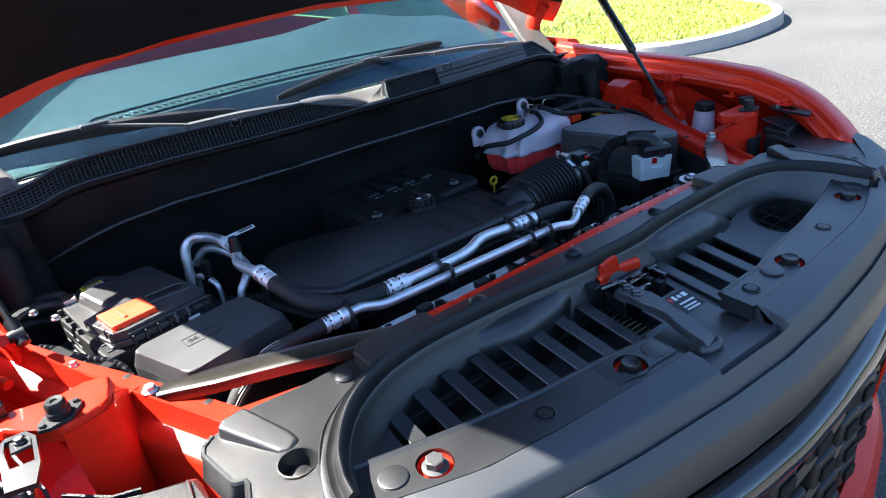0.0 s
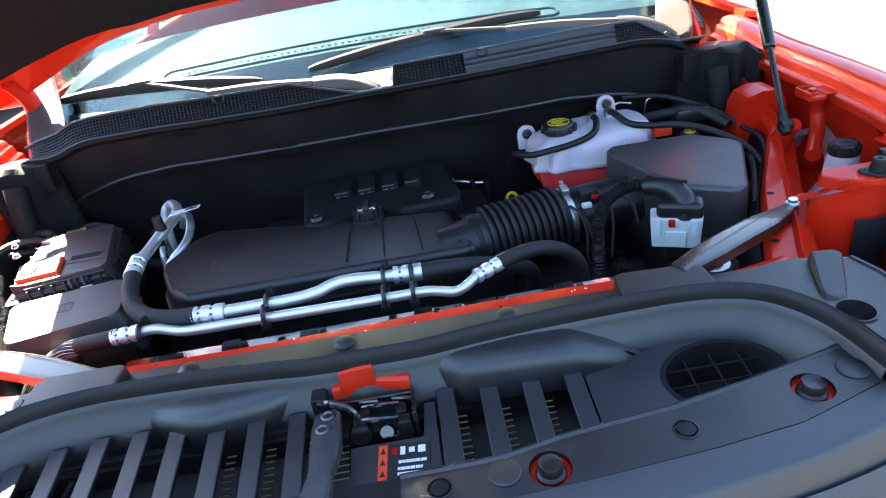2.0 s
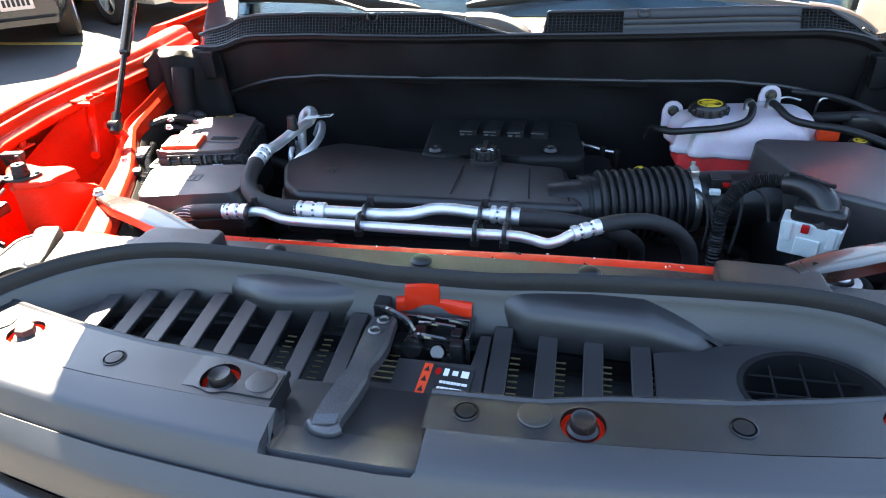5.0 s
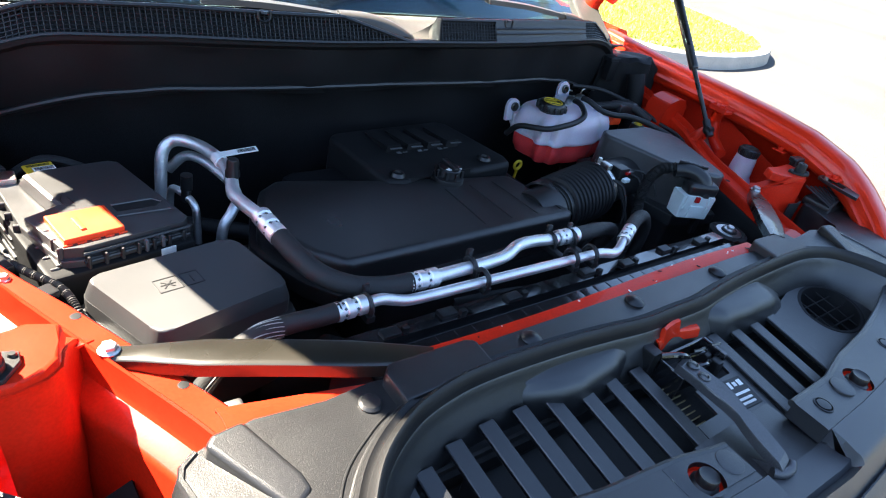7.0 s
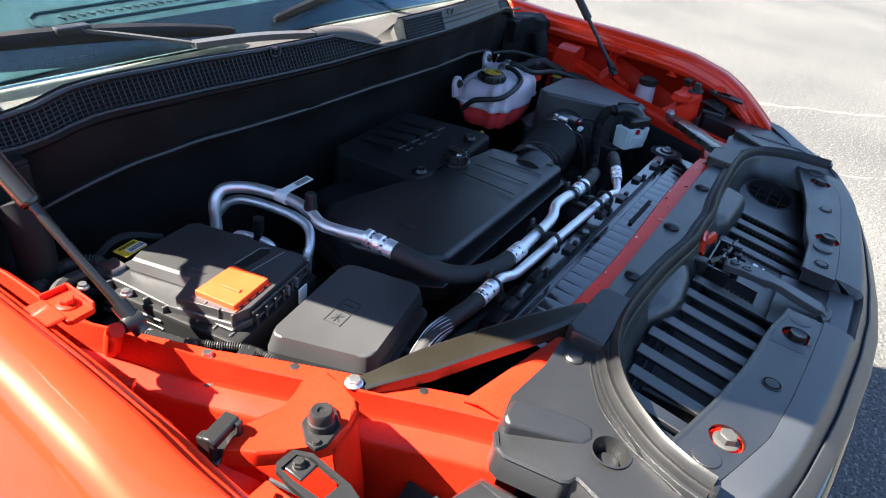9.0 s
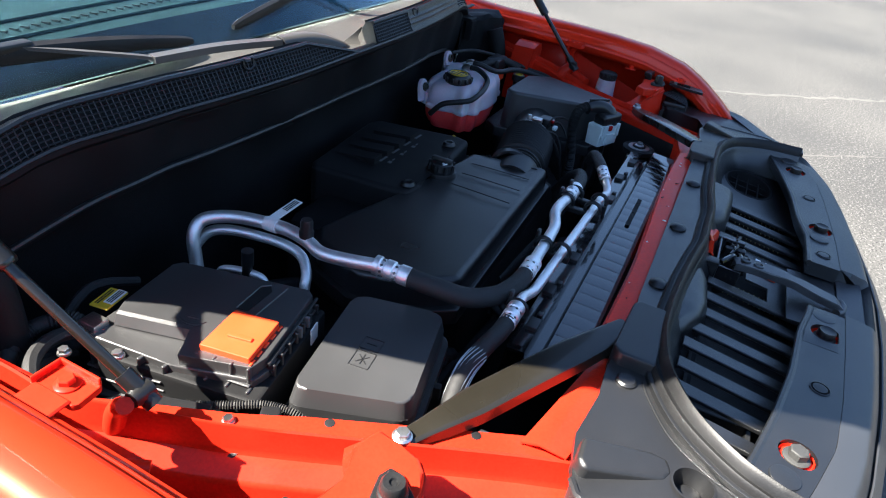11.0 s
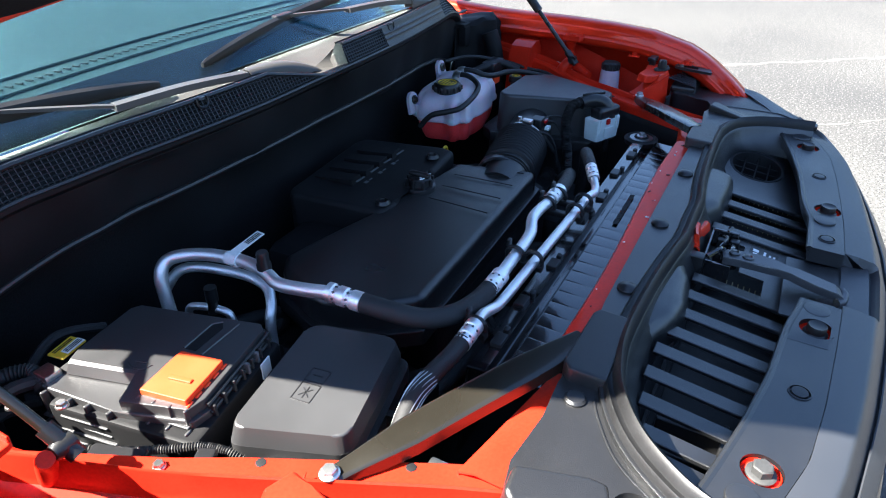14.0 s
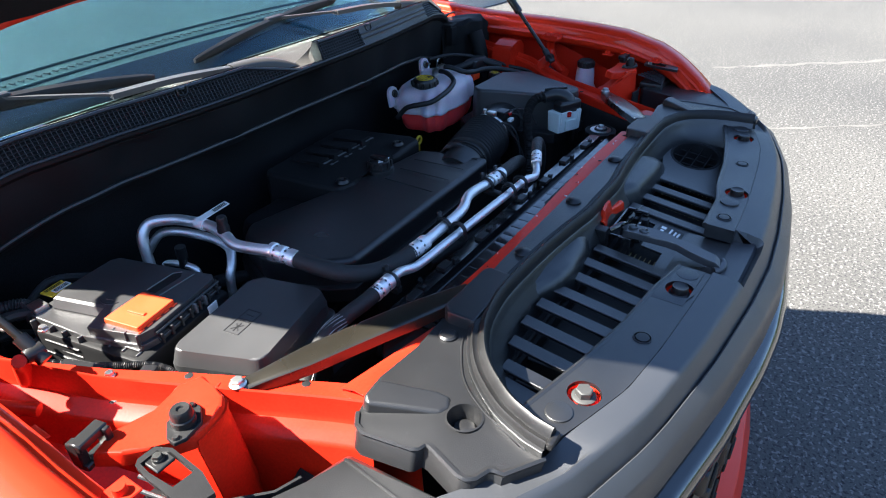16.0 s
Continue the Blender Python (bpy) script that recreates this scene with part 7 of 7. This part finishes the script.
for y, x, w, z in ((y, x, w * .82, z) for y, x, w, z in ((.094, -.064, .011, 1.123), (.088, -.064, .015, 1.1265), (.070, -.064, .017, 1.1285), (.046, -.063, .018, 1.1285), (.026, -.064, .016, 1.128), (.010, -.067, .0125, 1.1265), (-.004, -.069, .0165, 1.125), (-.020, -.072, .0170, 1.123), (-.036, -.075, .0160, 1.1215), (-.047, -.077, .0150, 1.1205), (-.054, -.0785, .0145, 1.1165), (-.0565, -.079, .014, 1.1115), (-.054, -.079, .0135, 1.107))):
    rows.append([(x - w, y - w * .2, z - .009), (x - w, y - w * .2, z), (x - w * .93, y - w * .18, z + .0022), (x + w * .80, y + w * .16, z + .0022), (x + w, y + w * .2, z - .002), (x + w, y + w * .2, z - .012)])
grid(bm, rows, .002)
part("lever_body", bm, LEVER, lever, smooth=24)
bm = bmesh.new()
tube(bm, [(-.094, -.050, 1.112), (-.086, -.0565, 1.112), (-.072, -.0585, 1.113), (-.064, -.054, 1.114)], .0055, 10, 5)
part("curled_end", bm, LEVER, lever, "curled sheet metal end")
for x, y in ((-.062, .080), (-.066, .062)):
    bm = bmesh.new()
    lathe(bm, [(.0075, .0), (.0075, .002), (.0052, .003), (.0042, .001), (0, .001)], (x, y, 1.1300), 16)
    part("rivet", bm, DARKSTEEL, lever, "steel rivet")

# ---- side covers over the lamps ----
SIDE = [(.372, .205), (.40, .208), (.45, .205), (.515, .212), (.545, .206)]
EDGE = {1: [(.577, .200), (.588, .165), (.590, .115), (.590, .075), (.586, .066), (.567, .045), (.561, .024)], -1: [(.566, .201), (.579, .192), (.583, .181), (.574, .126), (.571, .121), (.563, .117), (.563, .111), (.577, .070), (.577, .062), (.572, .055), (.558, .049), (.555, .044), (.554, .034)]}
INNER = [(.520, .035), (.503, .075), (.47, .118), (.425, .150), (.38, .166)]
BACK = {1: [(.514, .004), (.498, .010), (.495, .035), (.488, .075), (.466, .118), (.43, .148), (.38, .166)], -1: [(.518, .008), (.512, .016)] + INNER}
for sgn in (-1, 1):
    cover2 = thing("side_cover", "grey-black plastic side cover with a bolt well", "side cover", side(sgn, .53, .12, 1.1), "side covers")
    pts = [(X0 + sgn * s, y) for s, y in SIDE + EDGE[sgn] + BACK[sgn]]
    bm = bmesh.new()
    well = circle(X0 + sgn * .516, .100, .0185, 24)

    def cz(x, y):
        s = abs(x - X0)
        return 1.131 - .06 * max(0, s - .50) - .02 * max(0, .05 - y)

    plate(bm, pts if sgn < 0 else pts[::-1], [well], cz, .012)
    body = part("cover_shell", bm, PLASTIC, cover2)
    bm = bmesh.new()
    lathe(bm, [(.0205, .0013), (.0185, .0016), (.0165, -.012), (.012, -.020), (.0115, -.014), (.009, -.0125), (0, -.0125)], (X0 + sgn * .516, .100, cz(X0 + .516, .1)), 26)
    part("bolt_well", bm, PLASTIC, cover2, "deep round bolt well")
    bm = bmesh.new()
    lathe(bm, [(.0115, -.001), (.0115, .002), (.009, .0045), (0, .005)], (X0 + sgn * .415, .184, cz(X0 + .42, .18)), 18)
    part("push_clip", bm, PLASTIC, cover2)
    # raised hump towards the rail, high at the rear and running out forwards
    bm = bmesh.new()
    lift = lambda x, y: cz(x, y) + .001 + .0135 * min(1, max(0, (y - .118) / .075)) ** .8
    o = [(.527, .208), (.556, .206), (.564, .196), (.524, .122), (.512, .116), (.498, .124), (.500, .140)]
    prism(bm, [(X0 + sgn * s, y) for s, y in (o[::-1] if sgn > 0 else o)], 1.120, lift, .005, 3, .08)
    part("hump", bm, PLASTIC, cover2, "raised wedge")
    # moulded line beside the seal and the turned-down outer edge
    if sgn < 0:
        bm = bmesh.new()
        tube(bm, [side(sgn, s, y, cz(X0 + s, y) + .0004) for s, y in ((.405, .168), (.430, .156), (.470, .128), (.498, .088), (.512, .050), (.520, .028))], .0012, 6, 6)
        part("moulded_line", bm, PLASTIC, cover2)
    rim = EDGE[sgn] + BACK[sgn][:1]
    bm = bmesh.new()
    tube(bm, [side(sgn, s, y, cz(X0 + s, y) - .001) for s, y in rim], .0035, 6, 1, smooth=False)
    part("edge_bead", bm, PLASTIC, cover2)
    bm = bmesh.new()
    rows = [[side(sgn, s + d, y, cz(X0 + s, y) + h) for s, y in rim] for d, h in ((0, -.001), (.004, -.010), (.008, -.028))]
    grid(bm, rows, .002)
    part("skirt", bm, PLASTIC, cover2, "turned-down skirt")
    # lamp housing below, outside the cover
    housing = thing("lamp_housing", "dark plastic headlamp housing top", "lamp housing", side(sgn, .65, .13, 1.0), "lamp housings")
    bm = bmesh.new()
    prism(bm, [(X0 + sgn * s, y) for s, y in ([(.592, .196), (.645, .206), (.690, .218), *([(.704, .250), (.716, .306), (.735, .318), (.80, .30)] if sgn > 0 else [(.735, .262), (.80, .25)]), (.80, .13), (.74, .075), (.66, .025), (.590, -.005), (.597, .06)][::(-1 if sgn > 0 else 1)])], 1.0,
          lambda x, y: 1.098 + .004 * math.sin(y * 30), .008, 2)
    part("housing_top", bm, PLASTIC, housing)
    for k in (0, 3):
        bm = bmesh.new()
        tube(bm, [side(sgn, .604 + .02 * k, .19, 1.0990), side(sgn, .616 + .02 * k, .10, 1.0990)], .0018, 6, 1, smooth=False)
        part("housing_rib", bm, PLASTIC, housing)
    bm = bmesh.new()
    box(bm, side(sgn, .664, .112, 1.0995), (.016, .010, .004), .001, 1, pose(0, 0, 0, 0, 0, 20 * sgn))
    part("housing_clip", bm, SMOOTH, housing)
    for k in range(6):
        bm = bmesh.new()
        p, q = side(sgn, .722 + .012 * k, .262 + .002 * k, 1.100), side(sgn, .740 + .012 * k, .330 - .004 * k, 1.125)
        tube(bm, [p, p + Vector((0, 0, .016)), q], .0022, 6, 1, smooth=False)
        part("housing_fin", bm, FASCIA, housing)
    bm = bmesh.new()
    box(bm, side(sgn, .770, .292, 1.10), (.08, .06, .02), .006)
    part("housing_step", bm, SMOOTH, housing)
    out = .03 if sgn > 0 else 0
    frame_line = [(.744, .318), (.738, .323), (.720, .322), (.712, .306), (.714, .262), (.722, .236), (.748, .242), (.747, .300)]
    hole = [(.740, .316), (.722, .316), (.716, .304), (.718, .268), (.740, .270), (.742, .300)]
    bm = bmesh.new()
    a, c = ([(X0 + sgn * (s + out), y) for s, y in q] for q in (frame_line, hole))
    plate(bm, a if sgn > 0 else a[::-1], [c], lambda x, y: 1.152 - .12 * max(0, .285 - y), .006)
    bracket = part("lamp_bracket", bm, SMOOTH, housing, "black looped lamp bracket")
    bm = bmesh.new()
    box(bm, side(sgn, .727 + out, .308, 1.148), (.020, .024, .004), .001, 1)
    part("bracket_plate", bm, SMOOTH, bracket)
    bm = bmesh.new()
    hexbolt(bm, side(sgn, .727 + out, .308, 1.150), .005, .006, 1.2)
    part("bracket_bolt", bm, DARKSTEEL, bracket, "steel screw")
    bm = bmesh.new()
    rows = [[side(sgn, s, y, z) for s, y in ([(.645, .212), (.672, .222), (.690, .240), (.712, .262)] if sgn < 0 else [(.666, .318), (.690, .313), (.716, .318)])] for z in (1.100, 1.05, .98)]
    grid(bm, rows, .003)
    part("housing_wall", bm, PLASTIC, housing)
    bm = bmesh.new()
    rows = [[side(sgn, s, y, z) for s, z in ((.60, 1.03), (.66, 1.00), (.74, .99), (.80, 1.02))] for y in (.20, .23, .27)]
    grid(bm, rows, .004)
    part("housing_back", bm, DULL, housing)

    foot = side(sgn, .686, .321, 1.151) if sgn < 0 else side(sgn, .706, .345, 1.151)
    k2 = 1.0 if sgn < 0 else .86
    stop = thing("rubber_stop", "black rubber bonnet stop on a flat foot", "rubber stop", foot, "rubber stops")
    bm = bmesh.new()
    b = bmesh.new()
    prism(b, [(-.028, 0), (-.021, -.010), (0, -.018), (.021, -.010), (.028, 0), (.021, .010), (0, .018), (-.021, .010)], 0, .004, .001, 1, low=True)
    add(bm, b, Matrix.Translation(foot) @ pose(0, 0, 0, 0, 0, -32 if sgn > 0 else 32) @ Matrix.Diagonal((k2, k2, 1, 1)))
    part("foot", bm, RUBBER, stop)
    bm = bmesh.new()
    lathe(bm, [(.0125 * k2, .0), (.0125 * k2, .008), (.0112 * k2, .0095), (.0112 * k2, .016), (.009 * k2, .0195), (.004 * k2, .019), (.003 * k2, .017), (0, .017)], foot + Vector((0, 0, .003)), 22)
    part("buffer", bm, RUBBER, stop)
    for k in (-1, 1):
        bm = bmesh.new()
        lathe(bm, [(0, .003), (.003, .003), (.004, 0)], foot + Vector((sgn * .018 * k * k2, -.011 * k * k2, .004)), 10)
        part("rivet", bm, SMOOTH, stop)

# ---- washer bottle on the far side ----
bottle = thing("washer_bottle", "milky washer bottle with a black screw cap", "washer bottle", (.735, .49, .98))
bm = bmesh.new()
lathe(bm, [(.022, .10), (.024, .085), (.026, .05), (.042, .02), (.048, -.05), (0, -.05)], (.732, .478, 1.025), 24)
part("neck", bm, MILKY, bottle)
bm = bmesh.new()
lathe(bm, [(0, .018), (.019, .018), (.0212, .016), (.0222, .005), (.0225, 0), (.020, -.002)], (.732, .478, 1.122), 28)
capw = part("cap", bm, SMOOTH, bottle, "black screw cap")
for i in range(16):
    bm = bmesh.new()
    box(bm, (.732 + .0216 * math.cos(i * .3927), .478 + .0216 * math.sin(i * .3927), 1.130), (.004, .004, .013), .001, 1)
    part("grip", bm, SMOOTH, capw)
bm = bmesh.new()
for c, s in (((0, .006, 0), (.026, .002, .0006)), ((-.012, -.002, 0), (.002, .014, .0006)), ((.012, -.002, 0), (.002, .014, .0006)), ((0, -.008, 0), (.018, .002, .0006)), ((0, .012, 0), (.012, .002, .0006))):
    box(bm, Vector((.732, .478, 1.1402)) + Vector(c), s, 0)
part("cap_symbol", bm, GREYMARK, capw)
bm = bmesh.new()
rows = [[(x, y + .03 * math.sin((x - .70) * 10), z) for x in steps(.775, .815, 6)] for y, z in ((.50, 1.00), (.56, 1.08), (.62, 1.10), (.66, 1.08), (.68, 1.0))]
grid(bm, rows, .01)
part("tank_shoulder", bm, MILKY, bottle)
